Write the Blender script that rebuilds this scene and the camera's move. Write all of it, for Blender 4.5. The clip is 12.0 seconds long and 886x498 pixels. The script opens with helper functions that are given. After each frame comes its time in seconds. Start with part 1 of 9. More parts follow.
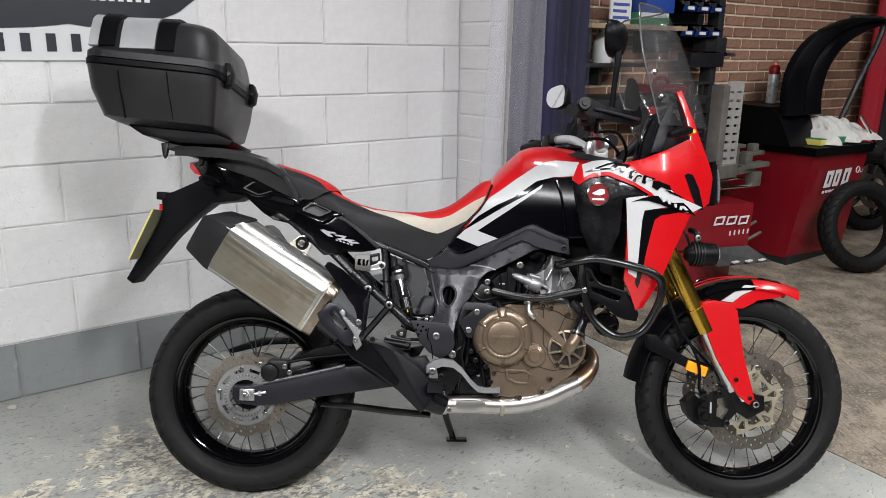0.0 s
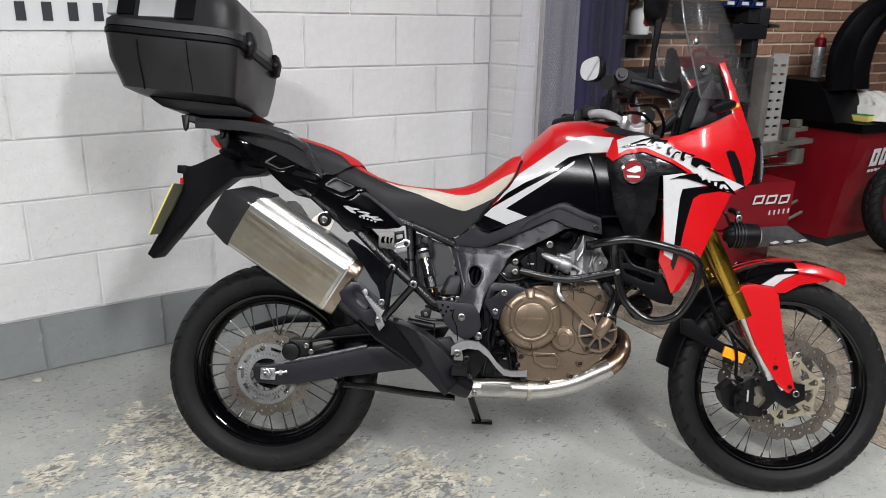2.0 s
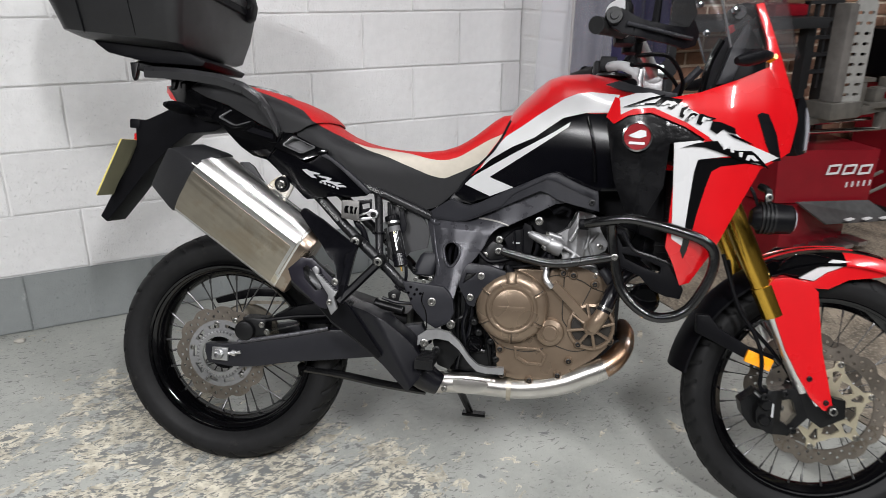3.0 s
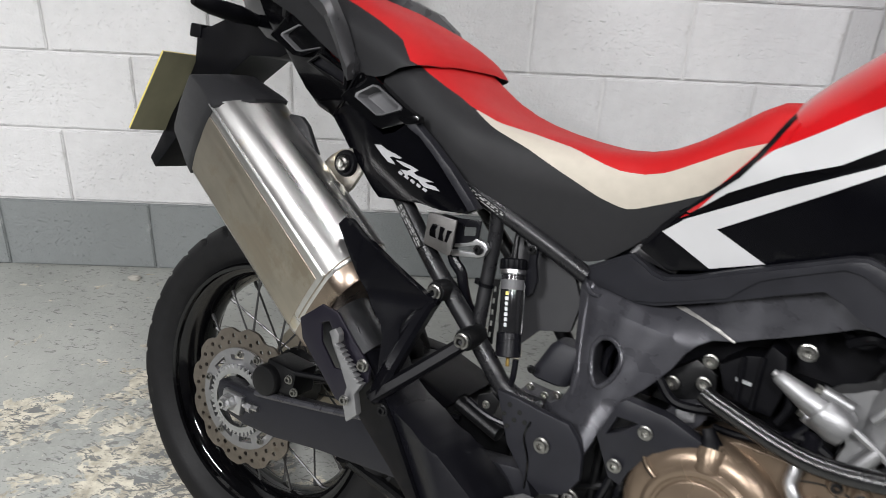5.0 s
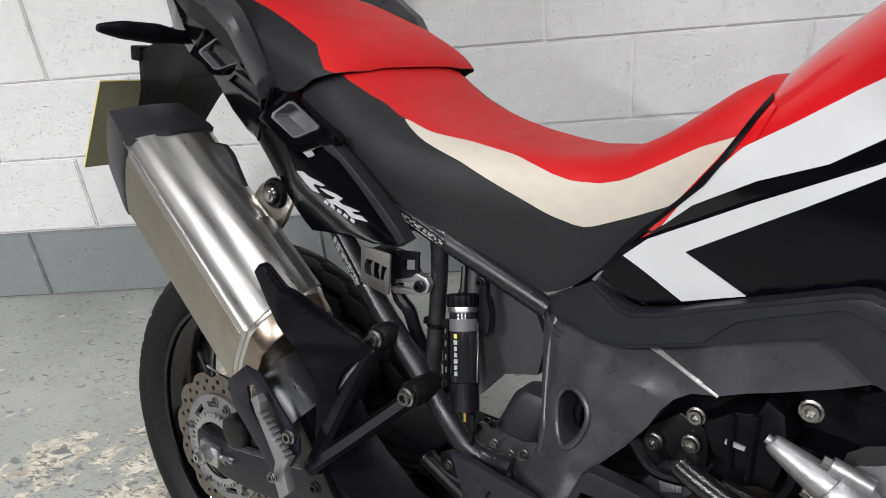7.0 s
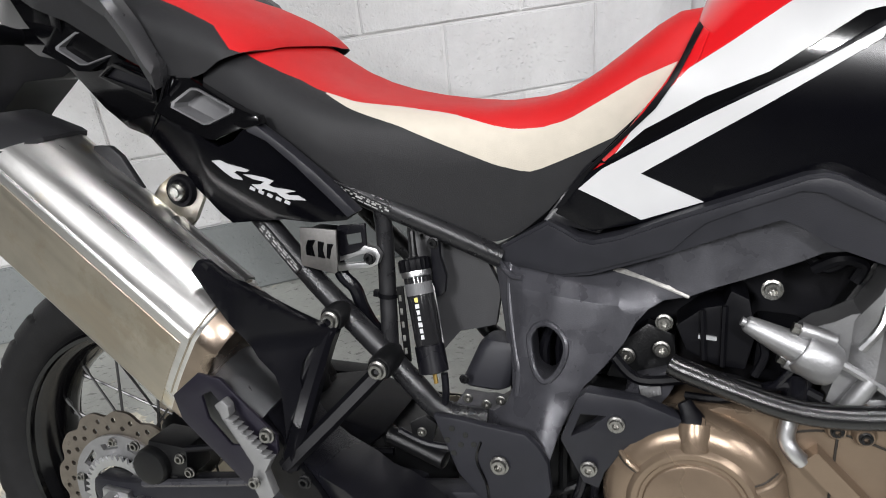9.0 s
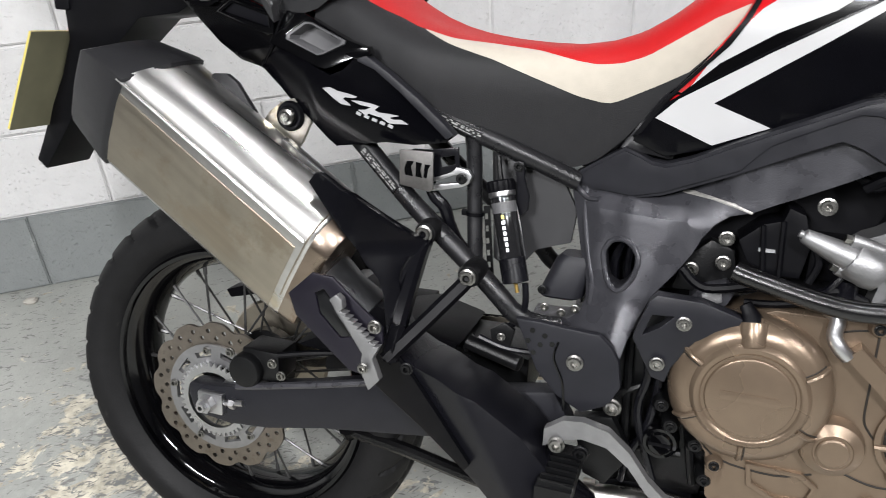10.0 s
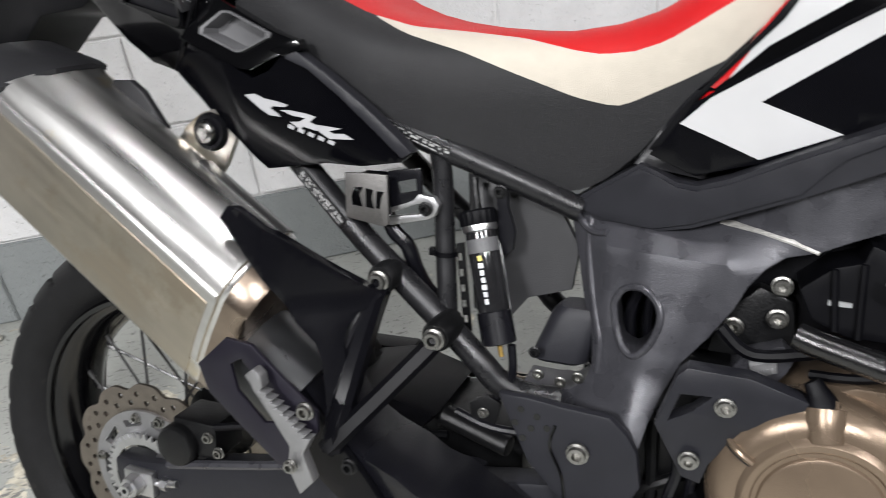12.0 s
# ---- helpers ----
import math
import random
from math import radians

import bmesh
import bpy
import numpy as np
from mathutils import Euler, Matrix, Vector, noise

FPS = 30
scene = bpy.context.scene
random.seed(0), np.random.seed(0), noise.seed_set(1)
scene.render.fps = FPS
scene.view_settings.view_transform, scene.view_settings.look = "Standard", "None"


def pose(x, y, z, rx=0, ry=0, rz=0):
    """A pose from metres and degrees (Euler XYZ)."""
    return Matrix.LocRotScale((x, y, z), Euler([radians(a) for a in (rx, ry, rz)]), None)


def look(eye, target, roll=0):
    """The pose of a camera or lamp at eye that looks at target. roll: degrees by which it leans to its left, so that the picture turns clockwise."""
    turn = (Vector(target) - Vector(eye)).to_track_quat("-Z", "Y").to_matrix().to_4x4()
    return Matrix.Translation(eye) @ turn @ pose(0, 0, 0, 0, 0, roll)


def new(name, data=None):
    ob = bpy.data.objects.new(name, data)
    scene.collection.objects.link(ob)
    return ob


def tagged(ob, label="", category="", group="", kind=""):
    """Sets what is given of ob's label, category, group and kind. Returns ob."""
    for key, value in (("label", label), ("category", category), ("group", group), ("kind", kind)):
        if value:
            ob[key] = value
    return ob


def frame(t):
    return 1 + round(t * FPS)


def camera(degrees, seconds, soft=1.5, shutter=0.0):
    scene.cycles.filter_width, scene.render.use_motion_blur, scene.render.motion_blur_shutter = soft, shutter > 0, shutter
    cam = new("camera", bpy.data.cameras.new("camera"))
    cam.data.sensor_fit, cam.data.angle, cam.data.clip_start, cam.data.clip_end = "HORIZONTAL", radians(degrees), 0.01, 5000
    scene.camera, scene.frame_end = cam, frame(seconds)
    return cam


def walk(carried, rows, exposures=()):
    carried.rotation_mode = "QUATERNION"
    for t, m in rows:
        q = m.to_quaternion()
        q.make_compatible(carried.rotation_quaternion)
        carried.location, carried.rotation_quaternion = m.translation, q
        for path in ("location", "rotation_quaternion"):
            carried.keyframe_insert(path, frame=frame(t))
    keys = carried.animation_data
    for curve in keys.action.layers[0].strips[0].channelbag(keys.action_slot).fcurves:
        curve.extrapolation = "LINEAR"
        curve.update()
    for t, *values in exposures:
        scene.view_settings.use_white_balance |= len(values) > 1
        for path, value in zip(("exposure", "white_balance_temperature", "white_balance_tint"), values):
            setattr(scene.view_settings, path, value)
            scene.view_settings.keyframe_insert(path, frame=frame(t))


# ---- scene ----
cam = camera(61.2, 12.0, soft=0.65, shutter=0.4)
PATH = [
    (0, (-1.633, -3.123, 1.397), (-0.482, -1.573, 0.876), 0.8),
    (0.5, (-1.621, -3.082, 1.391), (-0.461, -1.542, 0.86), 0.9),
    (1, (-1.615, -3.067, 1.391), (-0.46, -1.526, 0.85), 1.0),
    (1.5, (-1.609, -3.069, 1.39), (-0.479, -1.515, 0.835), 0.9),
    (2, (-1.577, -3.064, 1.383), (-0.501, -1.483, 0.798), 0.8),
    (2.5, (-1.406, -3.046, 1.362), (-0.419, -1.426, 0.727), 0.6),
    (2.7, (-1.3, -3.028, 1.353), (-0.357, -1.392, 0.694), 0.5),
    (4.3, (-0.694, -2.417, 1.257), (-0.324, -0.636, 0.423), 2.6),
    (4.5, (-0.632, -2.351, 1.234), (-0.351, -0.554, 0.402), 2.9),
    (5, (-0.56, -2.163, 1.19), (-0.46, -0.362, 0.327), 3.4),
    (5.5, (-0.502, -2.044, 1.16), (-0.548, -0.252, 0.272), 2.3),
    (6, (-0.399, -1.978, 1.168), (-0.527, -0.205, 0.251), -0.4),
    (6.5, (-0.361, -1.972, 1.183), (-0.522, -0.21, 0.251), -3.2),
    (7, (-0.354, -1.975, 1.191), (-0.523, -0.219, 0.25), -5.9),
    (7.2, (-0.352, -1.975, 1.197), (-0.505, -0.225, 0.242), -6.8),
    (8.8, (-0.531, -1.976, 1.157), (-0.195, -0.252, 0.201), -6.4),
    (9, (-0.564, -1.983, 1.157), (-0.129, -0.28, 0.202), -5.5),
    (9.5, (-0.628, -2.054, 1.169), (-0.155, -0.371, 0.198), -4.8),
    (10, (-0.701, -2.078, 1.149), (-0.286, -0.396, 0.15), -4.1),
    (10.5, (-0.713, -1.966, 1.157), (-0.329, -0.26, 0.187), -3.1),
    (11, (-0.678, -1.89, 1.128), (-0.397, -0.159, 0.166), -4.1),
    (11.5, (-0.624, -1.891, 1.083), (-0.38, -0.15, 0.13), -5.0),
    (12, (-0.576, -1.884, 1.064), (-0.237, -0.168, 0.096), -6.3),
]
walk(cam, [(t, look(eye, target, roll)) for t, eye, target, roll in PATH], exposures=((0, -0.08), (2.7, -0.06), (7.0, -0.03), (9.0, 0.2), (12, 0.25)))

# world, lamps and exposure
world = bpy.data.worlds.new("world")
scene.world = world
world.use_nodes = True
world.node_tree.nodes["Background"].inputs[0].default_value = (0.75, 0.82, 0.95, 1)
world.node_tree.nodes["Background"].inputs[1].default_value = 0.03
scene.view_settings.exposure = 0.0


def area_lamp(x, y, z, length, watts, turn):
    data = bpy.data.lights.new("batten_or_fill", "AREA")
    data.shape, data.size, data.size_y = "RECTANGLE", length, 0.16
    data.energy, data.color = watts, (0.968, 0.966, 0.982)
    lamp = new("batten_or_fill_light", data)
    lamp.matrix_world = pose(x, y, z, 0, 0, turn)


area_lamp(1.15, -4.1, 3.02, 1.3, 80, 90)
area_lamp(-0.8, -4.2, 3.02, 1.2, 150, 90)
area_lamp(-0.3, -1.45, 3.02, 0.6, 19, 90)
# Two unseen fill lamps, added only to brighten the right and left sides
area_lamp(2.9, -2.3, 3.02, 1.5, 54, 0)
area_lamp(-3.1, -3.6, 3.02, 1.5, 225, 90)

# ---- materials ----


def mat(name, colour, rough=0.5, metal=0.0, grain=0.0, scale=60.0, bump=0.0, bscale=None, spots=None, coat=0.0, island=0.0, spec=None, obj=0.0):
    """A procedural surface: colour with mottling of strength grain, fine relief, optional stains (colour, amount, scale)."""
    m = bpy.data.materials.new(name)
    m.use_nodes = True
    nt = m.node_tree
    nd, lk = nt.nodes, nt.links
    b = nd["Principled BSDF"]
    b.inputs["Base Color"].default_value = (*colour, 1)
    b.inputs["Roughness"].default_value = rough
    b.inputs["Metallic"].default_value = metal
    b.inputs["Coat Weight"].default_value = coat
    b.inputs["Coat Roughness"].default_value = 0.04
    if spec is not None:
        b.inputs["Specular IOR Level"].default_value = spec
    co = nd.new("ShaderNodeTexCoord")
    out = None
    if grain or spots or obj:
        fine = nd.new("ShaderNodeTexNoise")
        fine.inputs["Scale"].default_value, fine.inputs["Detail"].default_value = scale, 8
        wide = nd.new("ShaderNodeTexNoise")
        wide.inputs["Scale"].default_value, wide.inputs["Detail"].default_value = scale / 11, 5
        for n in (fine, wide):
            lk.new(co.outputs["Object"], n.inputs["Vector"])
        mixn = nd.new("ShaderNodeMath")
        mixn.operation = "ADD"
        lk.new(fine.outputs["Fac"], mixn.inputs[0])
        lk.new(wide.outputs["Fac"], mixn.inputs[1])
        ramp = nd.new("ShaderNodeMapRange")
        ramp.inputs["From Min"].default_value, ramp.inputs["From Max"].default_value = 0.6, 1.4
        ramp.inputs["To Min"].default_value, ramp.inputs["To Max"].default_value = 1 - grain, 1 + grain
        lk.new(mixn.outputs[0], ramp.inputs["Value"])
        fac = ramp.outputs[0]
        if obj:
            info = nd.new("ShaderNodeObjectInfo")
            r2 = nd.new("ShaderNodeMapRange")
            r2.inputs["To Min"].default_value, r2.inputs["To Max"].default_value = 1 - obj, 1 + obj
            lk.new(info.outputs["Random"], r2.inputs["Value"])
            mm = nd.new("ShaderNodeMath")
            mm.operation = "MULTIPLY"
            lk.new(fac, mm.inputs[0])
            lk.new(r2.outputs[0], mm.inputs[1])
            fac = mm.outputs[0]
        mul = nd.new("ShaderNodeVectorMath")
        mul.operation = "SCALE"
        mul.inputs[0].default_value = colour
        lk.new(fac, mul.inputs["Scale"])
        out = mul.outputs[0]
        if spots:
            scol, amount, sscale = spots
            sp = nd.new("ShaderNodeTexNoise")
            sp.inputs["Scale"].default_value, sp.inputs["Detail"].default_value = sscale, 9
            sp.inputs["Roughness"].default_value = 0.68
            lk.new(co.outputs["Object"], sp.inputs["Vector"])
            sr = nd.new("ShaderNodeMapRange")
            sr.inputs["From Min"].default_value, sr.inputs["From Max"].default_value = 1 - amount - 0.03, 1 - amount + 0.03
            lk.new(sp.outputs["Fac"], sr.inputs["Value"])
            mx = nd.new("ShaderNodeMix")
            mx.data_type = "RGBA"
            lk.new(sr.outputs[0], mx.inputs["Factor"])
            lk.new(out, mx.inputs["A"])
            mx.inputs["B"].default_value = (*scol, 1)
            out = mx.outputs["Result"]
        lk.new(out, b.inputs["Base Color"])
        rr = nd.new("ShaderNodeMapRange")
        rr.inputs["From Min"].default_value, rr.inputs["From Max"].default_value = 0.35, 0.65
        rr.inputs["To Min"].default_value, rr.inputs["To Max"].default_value = max(rough - 0.08, 0.02), min(rough + 0.08, 1)
        lk.new(wide.outputs["Fac"], rr.inputs["Value"])
        lk.new(rr.outputs[0], b.inputs["Roughness"])
    if bump:
        bn = nd.new("ShaderNodeTexNoise")
        bn.inputs["Scale"].default_value, bn.inputs["Detail"].default_value = bscale or scale * 3, 6
        lk.new(co.outputs["Object"], bn.inputs["Vector"])
        bp = nd.new("ShaderNodeBump")
        bp.inputs["Strength"].default_value, bp.inputs["Distance"].default_value = bump, 0.004
        lk.new(bn.outputs["Fac"], bp.inputs["Height"])
        lk.new(bp.outputs[0], b.inputs["Normal"])
    return m


def clear(name, colour, rough, alpha, milk=0.16):
    """Thin clear plastic: mostly see-through, glossy."""
    m = bpy.data.materials.new(name)
    m.use_nodes = True
    nt = m.node_tree
    nt.nodes.remove(nt.nodes["Principled BSDF"])
    tr, gl, mx, fr = (nt.nodes.new("ShaderNode" + k) for k in ("BsdfTransparent", "BsdfPrincipled", "MixShader", "TexNoise"))
    tr.inputs[0].default_value = (*colour, 1)
    gl.inputs["Base Color"].default_value = (*[milk * c for c in colour], 1)
    gl.inputs["Roughness"].default_value = rough
    fr.inputs["Scale"].default_value = 9
    rg = nt.nodes.new("ShaderNodeMapRange")
    rg.inputs["To Min"].default_value, rg.inputs["To Max"].default_value = alpha * 0.7, alpha * 1.3
    nt.links.new(fr.outputs["Fac"], rg.inputs["Value"])
    nt.links.new(rg.outputs[0], mx.inputs[0])
    nt.links.new(tr.outputs[0], mx.inputs[1])
    nt.links.new(gl.outputs[0], mx.inputs[2])
    nt.links.new(mx.outputs[0], nt.nodes["Material Output"].inputs[0])
    return m


RED = mat("red_paint", (0.5, 0.0045, 0.008), 0.3, coat=0.8, grain=0.05, scale=25, spec=0.35)
WHITE = mat("white_decal", (0.5, 0.5, 0.505), 0.35, coat=0.4, grain=0.04, scale=30, spec=0.3)
GLOSS = mat("gloss_black", (0.0014, 0.0014, 0.0018), 0.1, coat=0.15, grain=0.2, scale=40, spec=0.4)
SATIN = mat("satin_black", (0.0042, 0.0042, 0.006), 0.27, grain=0.25, scale=40, spec=0.36, bump=0.03, bscale=300)
RECESS = mat("mid_grey_plastic", (0.09, 0.09, 0.094), 0.5, grain=0.12, scale=60, bump=0.06, bscale=900)
PLASTIC = mat("matt_black_plastic", (0.0022, 0.0022, 0.0032), 0.46, grain=0.3, scale=50, bump=0.07, bscale=900, spec=0.13)
GREYPL = mat("grey_black_plastic", (0.014, 0.0142, 0.0178), 0.42, grain=0.2, scale=40, bump=0.1, bscale=1100, spec=0.26)
STAYM = mat("stay_paint", (0.013, 0.013, 0.0145), 0.3, 0.2, grain=0.16, scale=420, bump=0.1, bscale=900, spec=0.5)
SIDEM = mat("side_panel_black", (0.0014, 0.0014, 0.0024), 0.2, grain=0.25, scale=30, spec=0.2)
PANELM = mat("panel_black", (0.0016, 0.0016, 0.0024), 0.15, grain=0.2, scale=40, spec=0.17)
CASTBLK = mat("black_cast_metal", (0.004, 0.0041, 0.0046), 0.36, 0.1, grain=0.3, scale=70, bump=0.12, bscale=500, spec=0.34)
FRAMEM = mat("frame_paint", (0.049, 0.049, 0.0565), 0.32, 0.35, grain=0.16, scale=420, bump=0.12, bscale=900, spec=0.6)
TUBEBLK = mat("powder_coated_tube", (0.0034, 0.0034, 0.0038), 0.2, grain=0.2, scale=60, bump=0.1, bscale=500, spec=0.6)
RUBBER = mat("tyre_rubber", (0.0075, 0.0075, 0.008), 0.62, grain=0.35, scale=45, bump=0.14, bscale=220, spots=((0.017, 0.0165, 0.0155), 0.36, 16), spec=0.2)
STEEL = mat("brushed_steel", (0.71, 0.7, 0.685), 0.34, 1.0, grain=0.12, scale=16, bump=0.06, bscale=40, spots=((0.68, 0.62, 0.5), 0.38, 6))

def brushed(m, turn, low, high):
    """Adds fine streaks along one direction to a metal's colour and gloss."""
    nt = m.node_tree
    nd, lk = nt.nodes, nt.links
    b = nd["Principled BSDF"]
    mp, no, rr, cc, mx = (nd.new("ShaderNode" + n) for n in ("Mapping", "TexNoise", "MapRange", "MapRange", "VectorMath"))
    mp.vector_type = "TEXTURE"
    mp.inputs["Rotation"].default_value = (0, math.radians(turn), 0)
    mp.inputs["Scale"].default_value = (0.6, 0.013, 0.013)
    no.inputs["Scale"].default_value, no.inputs["Detail"].default_value = 1.0, 5
    lk.new(nd["Texture Coordinate"].outputs["Object"], mp.inputs["Vector"])
    lk.new(mp.outputs[0], no.inputs["Vector"])
    for n, lo, hi in ((rr, low, high), (cc, 0.9, 1.05)):
        n.inputs["From Min"].default_value, n.inputs["From Max"].default_value = 0.3, 0.7
        n.inputs["To Min"].default_value, n.inputs["To Max"].default_value = lo, hi
        lk.new(no.outputs["Fac"], n.inputs["Value"])
    mx.operation = "SCALE"
    lk.new(b.inputs["Base Color"].links[0].from_socket, mx.inputs[0])
    lk.new(cc.outputs[0], mx.inputs["Scale"])
    lk.new(mx.outputs[0], b.inputs["Base Color"])
    lk.new(rr.outputs[0], b.inputs["Roughness"])


brushed(STEEL, 32, 0.26, 0.37)
CAPM = mat("cap_plastic", (0.012, 0.012, 0.0135), 0.44, grain=0.2, scale=50, bump=0.1, bscale=1000, spec=0.35)
BRACKETM = mat("warm_steel", (0.56, 0.535, 0.485), 0.3, 1.0, grain=0.18, scale=30, bump=0.1, bscale=50, spots=((0.5, 0.44, 0.34), 0.4, 20))
STEELW = mat("worn_steel", (0.45, 0.405, 0.335), 0.36, 1.0, grain=0.25, scale=12, bump=0.04, bscale=40, spots=((0.4, 0.345, 0.27), 0.42, 5))
brushed(STEELW, 32, 0.3, 0.46)
ALU = mat("aluminium", (0.56, 0.56, 0.57), 0.34, 1.0, grain=0.14, scale=60, bump=0.08, bscale=300)
ALUW = mat("cast_alloy", (0.29, 0.29, 0.295), 0.42, 0.8, grain=0.16, scale=60, bump=0.12, bscale=400)
DISC = mat("disc_steel", (0.25, 0.22, 0.19), 0.4, 1.0, grain=0.25, scale=50, bump=0.06, bscale=160, spots=((0.19, 0.16, 0.13), 0.4, 30))
BRONZE = mat("bronze_case", (0.195, 0.145, 0.103), 0.33, 0.6, grain=0.1, scale=40, bump=0.08, bscale=700)
COPPER = mat("heat_stained_pipe", (0.42, 0.27, 0.18), 0.32, 1.0, grain=0.25, scale=20, spots=((0.5, 0.42, 0.36), 0.45, 12))
GOLD = mat("gold_fork", (0.62, 0.38, 0.06), 0.22, 1.0, grain=0.08, scale=30)
BOLTM = mat("bolt_steel", (0.28, 0.275, 0.26), 0.32, 1.0, grain=0.15, scale=200)
CHROME = mat("chrome", (0.82, 0.82, 0.83), 0.09, 1.0)
SEATBLK = mat("seat_vinyl_black", (0.0105, 0.0105, 0.0117), 0.5, grain=0.14, scale=80, bump=0.25, bscale=1400, spec=0.3)
SEATRED = mat("seat_vinyl_red", (0.47, 0.011, 0.013), 0.5, grain=0.08, scale=60, bump=0.2, bscale=1400, spec=0.18)
SEATBGE = mat("seat_vinyl_beige", (0.5, 0.455, 0.385), 0.6, grain=0.08, scale=60, bump=0.22, bscale=1400, spec=0.3)
AMBER = mat("amber_lens", (0.9, 0.32, 0.01), 0.2, grain=0.1, scale=200, coat=0.6)
REDLENS = mat("red_lens", (0.65, 0.02, 0.02), 0.15, grain=0.1, scale=120, coat=0.8)
PLATEY = mat("yellow_plate", (0.72, 0.6, 0.16), 0.35, grain=0.08, scale=30)
PLATEG = mat("plate_back", (0.19, 0.183, 0.12), 0.5, grain=0.25, scale=18)
MIRRORM = mat("mirror_glass", (0.85, 0.86, 0.88), 0.02, 1.0)
LENSM = mat("lamp_lens", (0.55, 0.56, 0.62), 0.08, grain=0.15, scale=80, coat=1.0)
SILVERL = mat("silver_panel", (0.6, 0.61, 0.62), 0.34, 0.6, grain=0.08, scale=25)
BADGE = mat("badge_red", (0.2, 0.008, 0.012), 0.25, coat=0.6, grain=0.1, scale=60)
SCREEN = clear("windscreen_plastic", (0.91, 0.91, 0.92), 0.05, 0.11)
SMOKE = clear("smoked_plastic", (0.3, 0.3, 0.31), 0.1, 0.4)

# ---- mesh helpers ----
from mathutils.geometry import delaunay_2d_cdt


JOINED = set()


def islands(bm):
    """The separate pieces of a bmesh, the largest first."""
    bm.verts.index_update()
    seen, out = set(), []
    for v in list(bm.verts):
        if v.index in seen:
            continue
        group, todo = [], [v]
        seen.add(v.index)
        while todo:
            a = todo.pop()
            group.append(a)
            for e in a.link_edges:
                c = e.other_vert(a)
                if c.index not in seen:
                    seen.add(c.index)
                    todo.append(c)
        piece = bmesh.new()
        made = {a: piece.verts.new(a.co) for a in group}
        for f in {f for a in group for f in a.link_faces}:
            piece.faces.new([made[a] for a in f.verts])
        out.append(piece)
    return sorted(out, key=lambda p: -len(p.verts))


def part(name, bm, material, parent, label="", smooth=True, bevel=0.0):
    """Links a bmesh as one mesh object under a thing or a part."""
    if bevel:
        sharp = [e for e in bm.edges if len(e.link_faces) == 2 and e.calc_face_angle(0) > 0.6]
        bmesh.ops.bevel(bm, geom=sharp, offset=bevel, segments=2, profile=0.6, affect="EDGES", clamp_overlap=True)
    if parent is not None and id(bm) in JOINED:
        pieces = islands(bm)
        if len(pieces) > 1:
            first = part(name, pieces[0], material, parent, label, smooth)
            for piece in pieces[1:]:
                part(name, piece, material, parent, "", smooth)
            bm.free()
            return first
    bmesh.ops.recalc_face_normals(bm, faces=bm.faces)
    JOINED.discard(id(bm))
    if smooth:
        for f in bm.faces:
            f.smooth = True
        for e in bm.edges:
            if len(e.link_faces) == 2 and e.calc_face_angle(0) > 0.6:
                e.smooth = False
    me = bpy.data.meshes.new(name)
    bm.to_mesh(me)
    bm.free()
    me.materials.append(material)
    ob = new(name, me)
    ob.parent = parent
    if label:
        tagged(ob, label)
    return ob


def thing(name, label, category, at=None, group="", kind=""):
    ob = tagged(new(name), label, category, group, kind)
    ob.empty_display_size = 0.05
    if at is not None:
        ob.matrix_world = at
    return ob


def join(*bms):
    out = bmesh.new()
    for b in bms:
        me = bpy.data.meshes.new("tmp")
        b.to_mesh(me)
        b.free()
        out.from_mesh(me)
        bpy.data.meshes.remove(me)
    JOINED.add(id(out))
    return out


def shift(bm, m):
    bmesh.ops.transform(bm, matrix=m, verts=bm.verts)
    return bm


def box(x0, x1, y0, y1, z0, z1):
    bm = bmesh.new()
    bmesh.ops.create_cube(bm, size=1)
    return shift(bm, Matrix.Translation(((x0 + x1) / 2, (y0 + y1) / 2, (z0 + z1) / 2)) @ Matrix.Diagonal((x1 - x0, y1 - y0, z1 - z0, 1)))


def curve(points, n=6, closed=False):
    """Catmull-Rom through the points."""
    p = [Vector(q) for q in points]
    out, c = [], len(p)
    for i in range(c if closed else c - 1):
        a, b, d, e = (p[(i + k) % c] if closed else p[min(max(i + k, 0), c - 1)] for k in (-1, 0, 1, 2))
        for j in range(n):
            t = j / n
            out.append(0.5 * (2 * b + (d - a) * t + (2 * a - 5 * b + 4 * d - e) * t * t + (3 * b - a - 3 * d + e) * t ** 3))
    if not closed:
        out.append(p[-1])
    return out


def tube(points, r, n=10, smooth=6, cap=True, squash=1.0):
    """A round bar along a path; r is a number or one per point."""
    pts = curve(points, smooth) if smooth > 1 else [Vector(q) for q in points]
    rs = [r] * len(pts) if isinstance(r, (int, float)) else [float(np.interp(i / (len(pts) - 1) * (len(r) - 1), range(len(r)), r)) for i in range(len(pts))]
    bm = bmesh.new()
    rings, up = [], None
    for i, q in enumerate(pts):
        d = (pts[min(i + 1, len(pts) - 1)] - pts[max(i - 1, 0)]).normalized()
        if up is None:
            up = d.orthogonal().normalized()
        up = (up - d * up.dot(d)).normalized()
        side = d.cross(up)
        rings.append([bm.verts.new(q + (up * math.cos(a) + side * math.sin(a) * squash) * rs[i]) for a in (2 * math.pi * k / n for k in range(n))])
    for a, b in zip(rings, rings[1:]):
        for k in range(n):
            bm.faces.new((a[k], a[(k + 1) % n], b[(k + 1) % n], b[k]))
    if cap:
        bm.faces.new(rings[0])
        bm.faces.new(rings[-1])
    return bm


